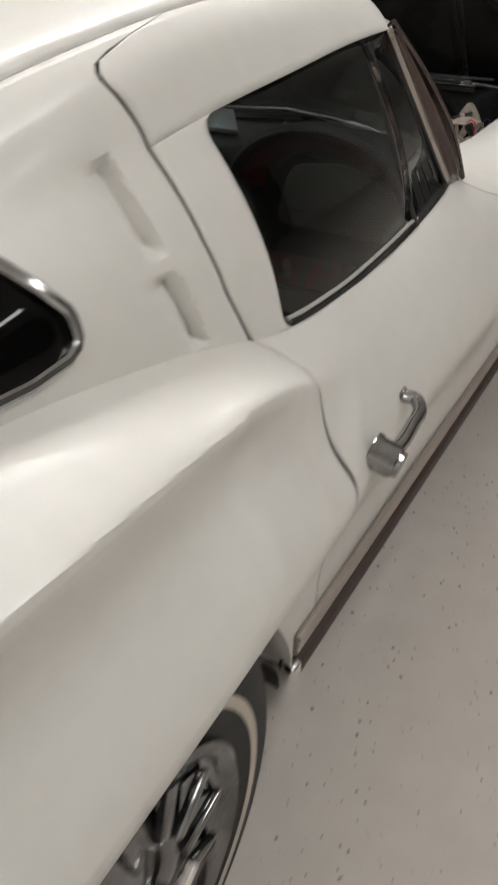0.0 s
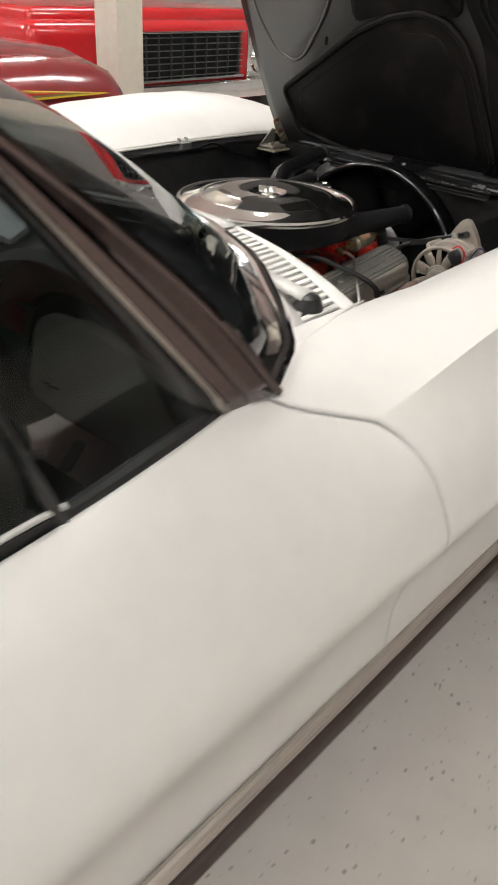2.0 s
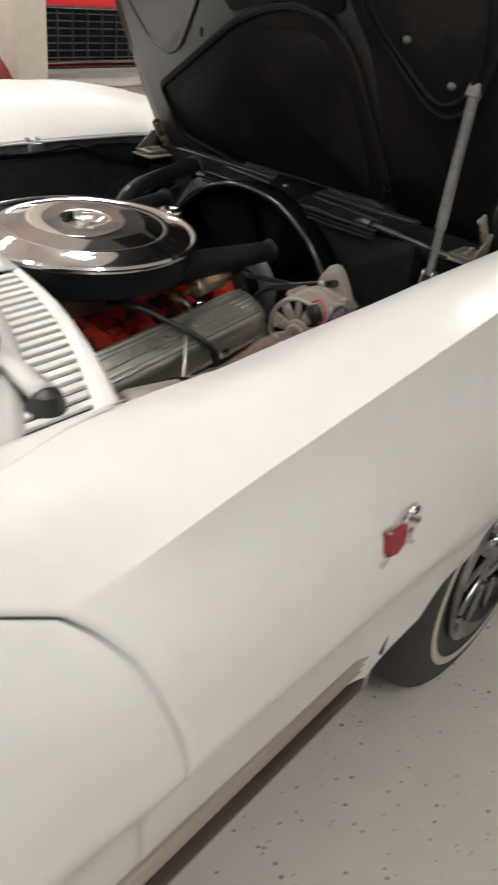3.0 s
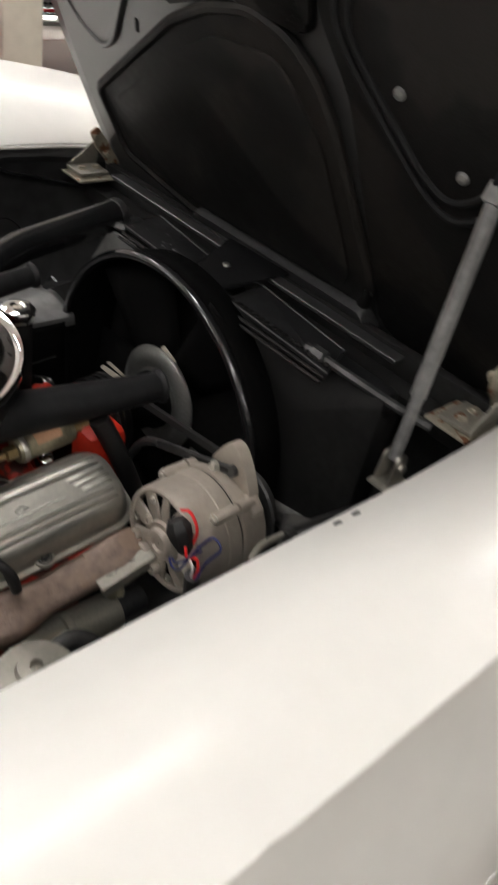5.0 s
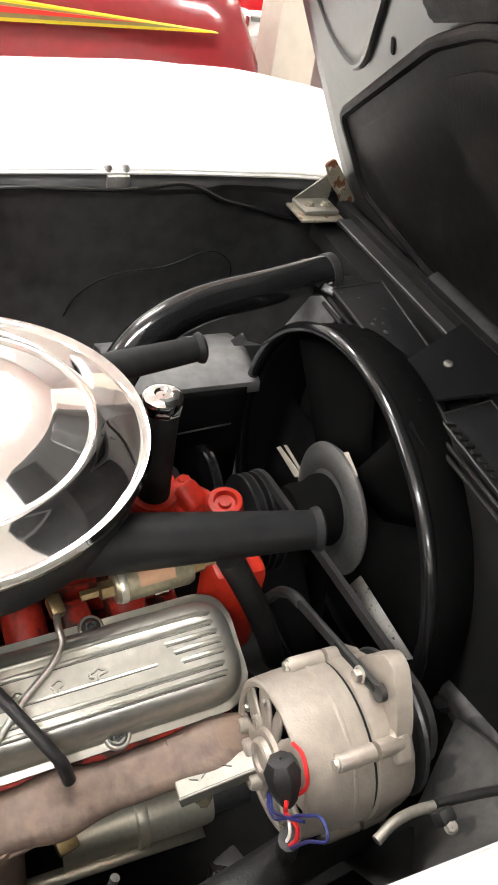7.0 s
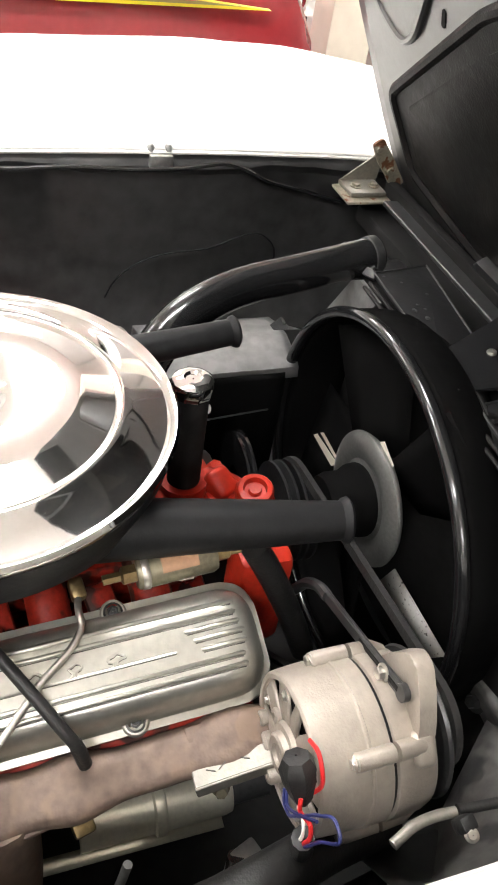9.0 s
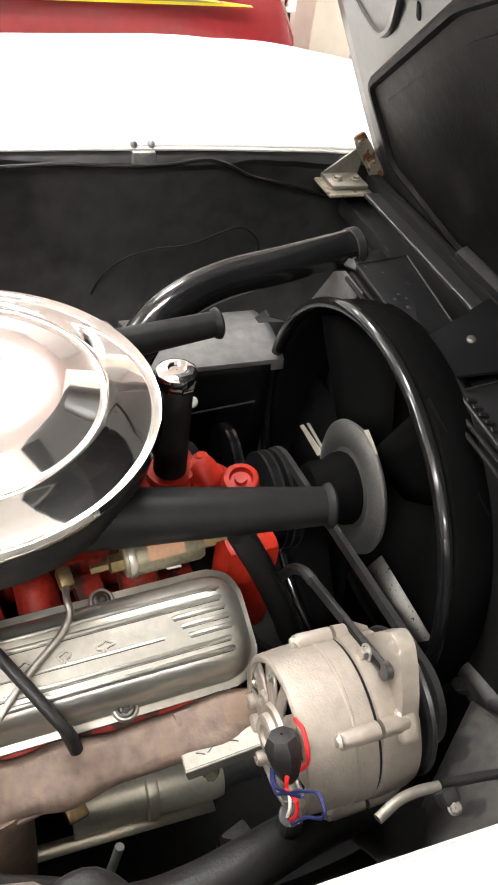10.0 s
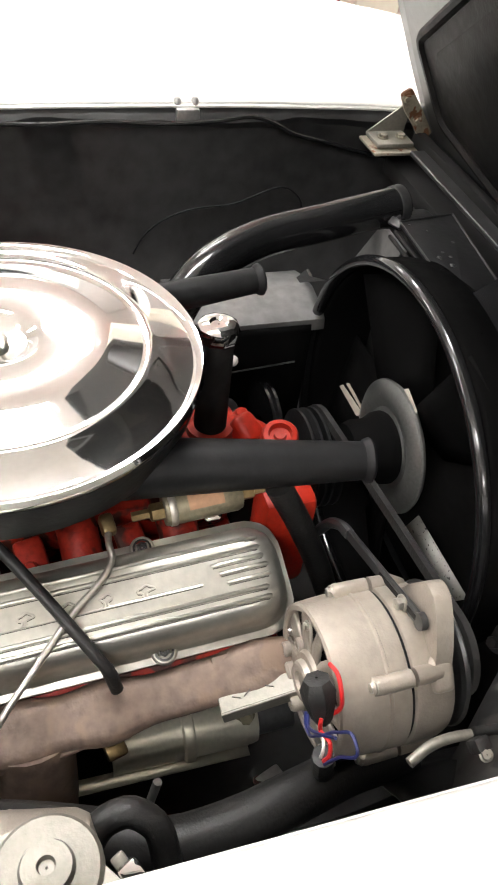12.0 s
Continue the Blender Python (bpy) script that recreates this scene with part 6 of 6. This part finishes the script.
        n = random.choice((5, 6, 7))
        rr = random.uniform(0.001, 0.004)
        bm.faces.new([bm.verts.new((cx + rr * random.uniform(0.5, 1.3) * math.cos(6.283 * i / n), cy + rr * random.uniform(0.5, 1.2) * math.sin(6.283 * i / n), bz)) for i in range(n)])
        part("paint_chip", bm, DARK_STEEL, rad, "chipped paint spot", solid=0.0006)
bm = bmesh.new()
block(bm, (0.96, 0.045, 0.03), Matrix.Translation((0, 0.275, 0.705)), 0.006)
block(bm, (0.96, 0.02, 0.05), Matrix.Translation((0, 0.305, 0.735)), 0.004)
part("support_bar", bm, BLACK_AND_SHADE, rad, "black radiator support bar")
bm = bmesh.new()
block(bm, (1.10, 0.02, 0.52), Matrix.Translation((0, 0.335, 0.475)), 0.004)
part("front_panel", bm, BLACK_BAY, car)
bm = bmesh.new()
block(bm, (1.1, 0.95, 0.02), Matrix.Translation((0, -0.15, 0.24)), 0.004)
part("undertray", bm, BLACK_BAY, car)
# hoses
bm = bmesh.new()
tube(bm, [(-0.060, -0.215, 0.64), (-0.085, -0.195, 0.71), (-0.115, -0.155, 0.748), (-0.140, -0.110, 0.762), (-0.160, -0.070, 0.765), (-0.182, 0.030, 0.772), (-0.203, 0.143, 0.781)], 0.0245, 24, 60)
part("upper_radiator_hose", bm, BLACK_GLOSS, car, "shiny black upper radiator hose")
bm = bmesh.new()
lathe(bm, [(0.0243, -0.007), (0.0262, -0.006), (0.0262, 0.006), (0.0243, 0.007)], along((-0.2015, 0.135, 0.7803), (-0.2055, 0.157, 0.7820)), 24, False)
part("hose_clamp", bm, DARK_STEEL, car, "dull steel hose clamp")
bm = bmesh.new()
tube(bm, [(0.195, -0.15, 0.71), (0.198, -0.125, 0.66), (0.20, -0.09, 0.58), (0.19, -0.06, 0.50)], 0.0135, 14, 20)
part("bypass_hose", bm, RUBBER, car)
bm = bmesh.new()
tube(bm, [(-0.514, -0.165, 0.54), (-0.513, -0.150, 0.570), (-0.511, -0.115, 0.602), (-0.510, -0.083, 0.616), (-0.510, 0.005, 0.627), (-0.510, 0.104, 0.649), (-0.511, 0.125, 0.63), (-0.513, 0.13, 0.56)], 0.0018, 6, 40)
part("wing_panel_rim", bm, BLACK_SAT, car)
bm = bmesh.new()
grid(bm, [[(-0.197, y, 0.588), (-0.20, y, 0.604), (-0.215, y, 0.611), (-0.26, y, 0.615 + 0.004 * math.sin(30 * y)), (-0.30, y, 0.612), (-0.335, y, 0.600), (-0.345, y, 0.56)] for y in np.linspace(-0.155, 0.062, 16)])
part("inner_shelf", bm, SHELF, car, "grey steel shelf beside the engine", solid=0.003)
# Near-black sheet that stands for the dark space below the shelf.
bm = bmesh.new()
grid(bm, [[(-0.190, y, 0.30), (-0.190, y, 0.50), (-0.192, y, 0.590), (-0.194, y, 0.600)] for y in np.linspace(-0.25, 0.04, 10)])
part("shelf_apron", bm, SHADE_BLACK, car, "near-black sheet filling the dark space below the shelf", solid=0.002)
bm = bmesh.new()
tube(bm, [(-0.186, -0.20, 0.52), (-0.186, 0.02, 0.54)], 0.0014, 6)
part("apron_seam", bm, DARK_STEEL, car)
bm = bmesh.new()
prism(bm, [(-0.272, 0.630), (-0.241, 0.664), (-0.226, 0.662), (-0.165, 0.694), (-0.255, 0.632)], 0.004, Matrix(((1, 0, 0, 0), (0, 0, -1, 0.042), (0, 1, 0, 0), (0, 0, 0, 1))))
part("wire_clip", bm, BLACK_GLOSS, car, "black pointed clip")
bm = bmesh.new()
lathe(bm, [(0.020, -0.008), (0.075, -0.007), (0.075, -0.003), (0.068, 0.0), (0.075, 0.003), (0.075, 0.007), (0.02, 0.008)], Matrix.Translation((-0.104, -0.045, 0.492)) @ Matrix.Rotation(radians(-90), 4, 'X') @ Matrix.Diagonal((0.88, 0.88, 1, 1)), 40, False)
part("steering_pump_pulley", bm, BLACK_GLOSS, car, "black accessory pulley")
bm = bmesh.new()
grid(bm, [[(0.524, y, 0.66), (0.505, y, 0.625), (0.468, y, 0.575 + 0.012 * math.sin(y * 40)), (0.425, y, 0.535), (0.39, y, 0.47)] for y in np.linspace(-0.10, 0.13, 14)])
part("splash_panel", bm, BLACK_BAY, car, "dusty black splash panel below the wing", solid=0.003)
for cy, cz in ((-0.02, 0.60), (0.03, 0.585)):
    bm = bmesh.new()
    bolt(bm, (0.488, cy, cz), (-0.6, 0, 0.8), 0.005, 0.005)
    part("panel_bolt", bm, STEEL, car)
bm = bmesh.new()
A, R, W1, W2, L, Q = (Vector(p) for p in ((0.352, 0.065, 0.572), (0.515, 0.050, 0.665), (0.515, -0.10, 0.660), (0.515, 0.17, 0.66), (0.452, -0.055, 0.50), (0.40, 0.16, 0.50)))
for c in ((A, L, W1, R), (A, R, W2, Q)):
    grid(bm, [[c[0].lerp(c[1], u).lerp(c[3].lerp(c[2], u), v) + Vector((0, 0, 0.004 * math.sin(9 * u + 5 * v))) for u in np.linspace(0, 1, 7)] for v in np.linspace(0, 1, 7)])
part("wheelhouse_panel", bm, DUSTY, car, "dust-covered wheelhouse panel", smooth=20, solid=0.003)
bm = bmesh.new()
block(bm, (0.13, 0.03, 0.075), pose(0.315, 0.128, 0.500, 14, 0, 6), 0.012, 3)
part("radiator_foot", bm, DUSTY, car, "dusty bracket at the radiator's side")
bm = bmesh.new()
bolt(bm, (0.300, 0.112, 0.502), (0.1, -0.9, 0.45), 0.008, 0.016, 1.7)
part("bracket_bolt", bm, DARK_STEEL, car)
bm = bmesh.new()
block(bm, (0.012, 0.014, 0.016), pose(0.470, -0.074, 0.698, 0, 20, 10), 0.003)
part("cable_clip", bm, RUBBER, car, "black cable clip")
bm = bmesh.new()
bolt(bm, (0.479, -0.074, 0.700), (0.3, -0.2, 0.9), 0.004, 0.004)
part("clip_screw", bm, ZINC, car)
bm = bmesh.new()
bead = [(-0.509, -0.50, 0.762), (-0.508, -0.38, 0.770), (-0.507, -0.30, 0.768), (-0.507, -0.225, 0.771), (-0.507, -0.097, 0.766), (-0.507, -0.035, 0.769), (-0.507, 0.03, 0.774), (-0.507, 0.06, 0.764), (-0.507, 0.09, 0.749), (-0.508, 0.163, 0.729), (-0.508, 0.218, 0.713), (-0.508, 0.30, 0.698)]
tube(bm, bead, 0.0035, 8, 60)
part("sealer_bead", bm, BLACK_GLOSS, car, "wavy bead of shiny black sealer")
# prop, hinges
bm = bmesh.new()
tube(bm, [(0.462, 0.105, 0.735), (0.437, 0.165, 1.055)], 0.0075, 10)
tube(bm, [(0.455, 0.12, 0.82), (0.437, 0.165, 1.055)], 0.0100, 10)
part("hood_prop", bm, PLATE, car, "grey metal telescopic hood prop")
bm = bmesh.new()
for dx in (-0.010, 0.010):
    prism(bm, rounded([(0.090, 0.700), (0.122, 0.700), (0.116, 0.745), (0.096, 0.745)], 0.006), 0.003, Matrix(((0, 0, 1, 0.4605 + dx), (1, 0, 0, 0), (0, 1, 0, 0), (0, 0, 0, 1))), 0.001)
block(bm, (0.05, 0.045, 0.005), Matrix.Translation((0.472, 0.106, 0.700)), 0.002)
part("prop_clevis", bm, ZINC, car, "plated clevis at the foot of the prop")
bm = bmesh.new()
bolt(bm, (0.474, 0.106, 0.730), (1, 0, 0), 0.006, 0.006)
part("clevis_bolt", bm, ZINC, car)
bm = bmesh.new()
block(bm, (0.026, 0.020, 0.030), pose(0.437, 0.166, 1.056, -26, 0, 0), 0.005, 2)
part("prop_head", bm, PLATE, car, "worn bracket at the top of the prop")
for s in (1, -1):
    hinge = sub("hood_hinge", "dull plated hood hinge")
    bm = bmesh.new()
    block(bm, (0.055, 0.065, 0.008), Matrix.Translation((s * 0.468, 0.248, 0.752)), 0.003)
    prism(bm, [(0.216, 0.755), (0.282, 0.752), (0.286, 0.792), (0.272, 0.797)], 0.004, Matrix(((0, 0, s, s * 0.490), (1, 0, 0, 0), (0, 1, 0, 0), (0, 0, 0, 1))), 0.001)
    part("plate", bm, GREY_CAP, hinge)
    bm = bmesh.new()
    prism(bm, rounded([(0.252, 0.822), (0.268, 0.832), (0.296, 0.798), (0.324, 0.760), (0.306, 0.744), (0.286, 0.772), (0.266, 0.794)], 0.004), 0.005, Matrix(((0, 0, s, s * 0.470), (1, 0, 0, 0), (0, 1, 0, 0), (0, 0, 0, 1))), 0.001)
    part("hinge_arm", bm, RUSTY, hinge, "pale rust-spotted hinge arm")
    for yy, zz in ((0.264, 0.816), (0.292, 0.780)):
        bm = bmesh.new()
        bolt(bm, (s * 0.470, yy, zz), (-s, 0, 0), 0.0065, 0.006)
        part("arm_bolt", bm, RUSTY, hinge)
    bm = bmesh.new()
    block(bm, (0.07, 0.080, 0.006), Matrix.Translation((s * 0.462, 0.246, 0.744)), 0.003)
    part("hinge_shim", bm, RUSTY, hinge)
    for dx in (-0.014, 0.018):
        bm = bmesh.new()
        bolt(bm, (s * 0.465, 0.248 + dx, 0.756), (0, 0, 1), 0.007, 0.006)
        part("hinge_bolt", bm, RUSTY, hinge)
# washer reservoir cap near the firewall
bm = bmesh.new()
lathe(bm, [(0.036, -0.02), (0.036, -0.004), (0.033, 0.0), (0.018, 0.002), (0.016, 0.008), (0.006, 0.009), (0.005, 0.004), (0.001, 0.004)], Matrix.Translation((0.482, -0.395, 0.712)), 32, False)
prism(bm, rounded([(-0.02, 0.02), (0.012, 0.045), (0.020, 0.040), (0.028, 0.01)], 0.006), 0.008, Matrix.Translation((0.487, -0.395, 0.700)))
prism(bm, rounded([(0.02, -0.02), (-0.012, -0.045), (-0.020, -0.040), (-0.028, -0.01)], 0.006), 0.008, Matrix.Translation((0.477, -0.395, 0.700)))
part("expansion_tank_cap", bm, GREY_CAP, car, "beige grey metal pressure cap")
bm = bmesh.new()
lathe(bm, [(0.001, 0.0), (0.030, 0.001), (0.040, 0.006), (0.0445, 0.016), (0.045, 0.06), (0.0455, 0.062), (0.045, 0.064), (0.045, 0.258), (0.040, 0.269), (0.030, 0.274), (0.001, 0.275)], along((0.476, -0.365, 0.655), (0.430, -0.64, 0.672)), 36, False)
lathe(bm, [(0.030, -0.030), (0.028, -0.006), (0.026, 0.0)], Matrix.Translation((0.482, -0.395, 0.700)), 28, False)
part("expansion_tank", bm, ALU, car, "dull aluminium coolant expansion tank")
for y in (-0.45, -0.54):
    bm = bmesh.new()
    lathe(bm, [(0.0455, -0.008), (0.047, -0.007), (0.047, 0.007), (0.0455, 0.008)], along((0.476 + 0.1673 * (y + 0.365), y, 0.655 - 0.0618 * (y + 0.365)), (0.476 + 0.1673 * (y + 0.265), y - 0.1, 0.655 - 0.0618 * (y + 0.265) + 0.01236)), 36, False)
    part("tank_strap", bm, BLACK_SAT, car, "black strap round the tank")
# hoses, cables and clips beside the engine
for nm, pts, r, mt, lb in (
    ("heater_hose", [(0.40, -0.52, 0.62), (0.408, -0.432, 0.60), (0.426, -0.37, 0.595), (0.448, -0.307, 0.59), (0.447, -0.251, 0.592), (0.437, -0.199, 0.590), (0.42, -0.14, 0.57), (0.40, -0.06, 0.52)], 0.022, RUBBER, "thick black heater hose"),
    ("loop_hose", [(0.47, -0.385, 0.62), (0.460, -0.371, 0.655), (0.448, -0.356, 0.672), (0.446, -0.338, 0.675), (0.455, -0.322, 0.668), (0.472, -0.315, 0.645), (0.485, -0.318, 0.60)], 0.011, RUBBER, "looped black rubber hose"),
    ("second_hose", [(0.39, -0.56, 0.57), (0.42, -0.42, 0.555), (0.45, -0.30, 0.535), (0.46, -0.18, 0.52), (0.455, -0.10, 0.52), (0.44, -0.02, 0.52)], 0.018, RUBBER, "black rubber hose"),
    ("cable_sleeve", [(0.466, -0.128, 0.686), (0.459, -0.108, 0.690), (0.457, -0.085, 0.690), (0.458, -0.072, 0.690)], 0.0042, GREY_CAP, "taped grey cable sleeve"),
    ("black_cable", [(0.457, -0.07, 0.690), (0.461, -0.03, 0.690), (0.472, 0.03, 0.692), (0.482, 0.08, 0.70)], 0.0042, RUBBER, "thin black cable"),
    ("earth_strap", [(0.395, -0.305, 0.585), (0.40, -0.312, 0.56), (0.405, -0.322, 0.53)], 0.004, STEEL, ""),
    ("plug_wire", [(0.385, -0.20, 0.50), (0.395, -0.205, 0.47), (0.40, -0.215, 0.44)], 0.008, WORN_CHROME, ""),
    ("lower_pipe", [(0.32, -0.55, 0.40), (0.40, -0.40, 0.42), (0.44, -0.25, 0.42), (0.45, -0.05, 0.40)], 0.025, BLACK_BAY, ""),
):
    bm = bmesh.new()
    tube(bm, pts, r, 14, 30)
    part(nm, bm, mt, car, lb)
bm = bmesh.new()
block(bm, (0.016, 0.014, 0.014), pose(0.498, -0.344, 0.715, 10, 20, 30), 0.003)
part("hose_clip", bm, CHROME, car)
bm = bmesh.new()
block(bm, (0.010, 0.010, 0.006), pose(0.486, -0.350, 0.705, 10, 20, 30), 0.002)
part("small_clip", bm, GREY_CAP, car)
bm = bmesh.new()
block(bm, (0.02, 0.03, 0.08), pose(0.385, -0.19, 0.46, 0, 0, 20), 0.003)
part("engine_mount_bracket", bm, STEEL, car)
bm = bmesh.new()
block(bm, (0.018, 0.020, 0.012), pose(0.334, -0.332, 0.530, 0, 20, 15), 0.003)
part("brass_clip", bm, BRASS, car)
# plug leads and dipstick tube
bm = bmesh.new()
tube(bm, [(0.165, -0.440, 0.706), (0.190, -0.428, 0.709), (0.217, -0.409, 0.706), (0.250, -0.385, 0.692), (0.288, -0.358, 0.674), (0.310, -0.341, 0.658), (0.319, -0.331, 0.642), (0.322, -0.327, 0.622)], 0.0054, 12, 40)
tube(bm, [(0.316, -0.334, 0.648), (0.322, -0.327, 0.620)], 0.0060, 12)
part("plug_lead", bm, RUBBER, car, "black ignition lead lying over the cover")
bm = bmesh.new()
tube(bm, [(0.204, -0.314, 0.692), (0.214, -0.316, 0.699), (0.226, -0.317, 0.699), (0.237, -0.316, 0.694), (0.244, -0.320, 0.691), (0.274, -0.356, 0.675), (0.310, -0.393, 0.657), (0.328, -0.413, 0.645), (0.352, -0.440, 0.620)], 0.0032, 12, 70)
part("dipstick_tube", bm, ZINC, car, "bright bent dipstick tube")
bm = bmesh.new()
block(bm, (0.020, 0.013, 0.014), pose(0.202, -0.315, 0.698, 0, 20, 10), 0.003)
part("pipe_fitting", bm, BRASS, car)

# ---- surroundings ----
def hot_rod():
    ob = thing("hot_rod_body", "maroon painted car body with a yellow-edged flame stripe", "car", (-1.46, -0.4, 0))
    bm = bmesh.new()
    rows = []
    for y, k in ((-1.4, 0.9), (-1.2, 1.0), (0.0, 1.0), (0.6, 1.0), (0.80, 0.98), (0.91, 0.91), (0.965, 0.76), (0.985, 0.4)):
        rows.append([(0.0, y, 0.25), (0.015, y, 0.25 + 0.3 * k), (0.0, y, 0.25 + 0.50 * k), (-0.03, y, 0.25 + 0.585 * k), (-0.10, y, 0.25 + 0.645 * k), (-0.25, y, 0.25 + 0.675 * k), (-0.6, y, 0.25 + 0.68 * k), (-0.9, y, 0.25 + 0.66 * k), (-1.0, y, 0.25 + 0.5 * k), (-1.0, y, 0.25)])
    vs = grid(bm, rows)
    bm.faces.new(vs[-1])
    bm.faces.new(vs[0])
    part("shell", bm, MAROON, ob)
    for nm, o, d, mt in (("stripe_edge", [(-1.2, 0.66), (-1.2, 0.50), (0.82, 0.525), (-0.2, 0.600)], 0.020, YELLOW), ("stripe_field", [(-1.2, 0.64), (-1.2, 0.515), (0.74, 0.531), (-0.2, 0.588)], 0.023, OLIVE), ("stripe_core", [(-1.2, 0.61), (-1.2, 0.54), (0.62, 0.538), (-0.2, 0.572)], 0.026, FLAME_RED)):
        bm = bmesh.new()
        prism(bm, [(y, z + 0.25) for y, z in o], d, Matrix(((0, 0, 1, 0), (1, 0, 0, 0), (0, 1, 0, 0), (0, 0, 0, 1))))
        part(nm, bm, mt, ob)
    for y in (-1.0, 0.5):
        bm = bmesh.new()
        lathe(bm, [(0.1, -0.08), (0.29, -0.08), (0.30, 0), (0.29, 0.08), (0.1, 0.08)], pose(-0.2, y, 0.3, 0, 90, 0), 30)
        part("wheel", bm, TYRE, ob)


hot_rod()
bm = bmesh.new()
block(bm, (0.15, 0.15, CEIL), Matrix.Translation((-1.86, 0.825, CEIL / 2)), 0.006)
tagged(part("post", bm, POSTP), "cream painted square steel post", "post", kind="structure")


def red_car():
    ob = thing("red_car", "parked bright red vintage car with chrome grille", "car", (-2.75, 2.2, 0))
    bm = bmesh.new()
    block(bm, (1.6, 2.04, 0.5), Matrix.Translation((-0.85, -0.18, 0.68)), 0.08, 4)
    block(bm, (1.5, 1.9, 0.12), Matrix.Translation((-0.9, -0.18, 0.93)), 0.05, 3)
    part("body", bm, RED_PAINT, ob)
    bm = bmesh.new()
    block(bm, (0.04, 1.2, 0.27), Matrix.Translation((-0.04, -0.15, 0.73)), 0.01)
    part("grille_recess", bm, BLACK_SAT, ob)
    for k in range(7):
        bm = bmesh.new()
        block(bm, (0.02, 1.2, 0.0045), Matrix.Translation((-0.012, -0.15, 0.62 + 0.036 * k)), 0.001)
        part("grille_bar", bm, GRILLE, ob)
    for k in range(12):
        bm = bmesh.new()
        block(bm, (0.02, 0.0045, 0.24), Matrix.Translation((-0.014, -0.72 + 0.103 * k, 0.73)), 0.001)
        part("grille_bar", bm, GRILLE, ob)
    for z, h in ((0.600, 0.018), (0.866, 0.012)):
        bm = bmesh.new()
        block(bm, (0.035, 1.22, h), Matrix.Translation((-0.012, -0.15, z)), 0.004)
        part("grille_frame", bm, HANDLE, ob, "chrome edge of the grille")
    bm = bmesh.new()
    block(bm, (0.03, 0.24, 0.44), Matrix.Translation((-0.045, 0.655, 0.79)), 0.012, 3)
    part("lamp_bezel", bm, CHROME, ob, "chrome bezel round two stacked headlamps")
    for z in (0.69, 0.89):
        lamp = new("headlamp")
        lamp.parent = ob
        bm = bmesh.new()
        lathe(bm, [(0.088, 0), (0.088, 0.022), (0.082, 0.026), (0.076, 0.018)], pose(-0.03, 0.655, z, 0, 90, 0), 28, False)
        part("rim", bm, CHROME, lamp)
        bm = bmesh.new()
        lathe(bm, [(0.077, 0.010), (0.06, 0.026), (0.03, 0.034), (0.001, 0.036)], pose(-0.03, 0.655, z, 0, 90, 0), 28, False)
        part("lens", bm, LAMP_GLASS, lamp)
    bm = bmesh.new()
    block(bm, (0.12, 2.04, 0.11), Matrix.Translation((0.05, -0.18, 0.53)), 0.03, 3)
    part("bumper", bm, CHROME, ob)
    for y in (-0.8, 0.8):
        bm = bmesh.new()
        lathe(bm, [(0.1, -0.09), (0.31, -0.09), (0.33, 0), (0.31, 0.09), (0.1, 0.09)], pose(-0.6, y * 1.35, 0.33, 90, 0, 0), 30)
        part("wheel", bm, TYRE, ob)


red_car()
# flakes in the floor paint
random.seed(4)
bm = bmesh.new()
for k in range(5200):
    x, y = random.uniform(0.5, 2.6), random.uniform(-3.6, 1.6)
    if random.random() < 0.4:
        x = random.uniform(0.6, 1.5)
    r = random.uniform(0.0012, 0.0048) * random.uniform(0.35, 1)
    a0 = random.uniform(0, 6.28)
    n = random.choice((4, 5, 6))
    bm.faces.new([bm.verts.new((x + r * random.uniform(0.6, 1.3) * math.cos(a0 + 6.283 * i / n), y + 0.8 * r * math.sin(a0 + 6.283 * i / n), 0.0008)) for i in range(n)])
tagged(part("floor_flakes", bm, FLECK), "dark paint flakes scattered in the floor coating", "paint flakes", kind="stuff")
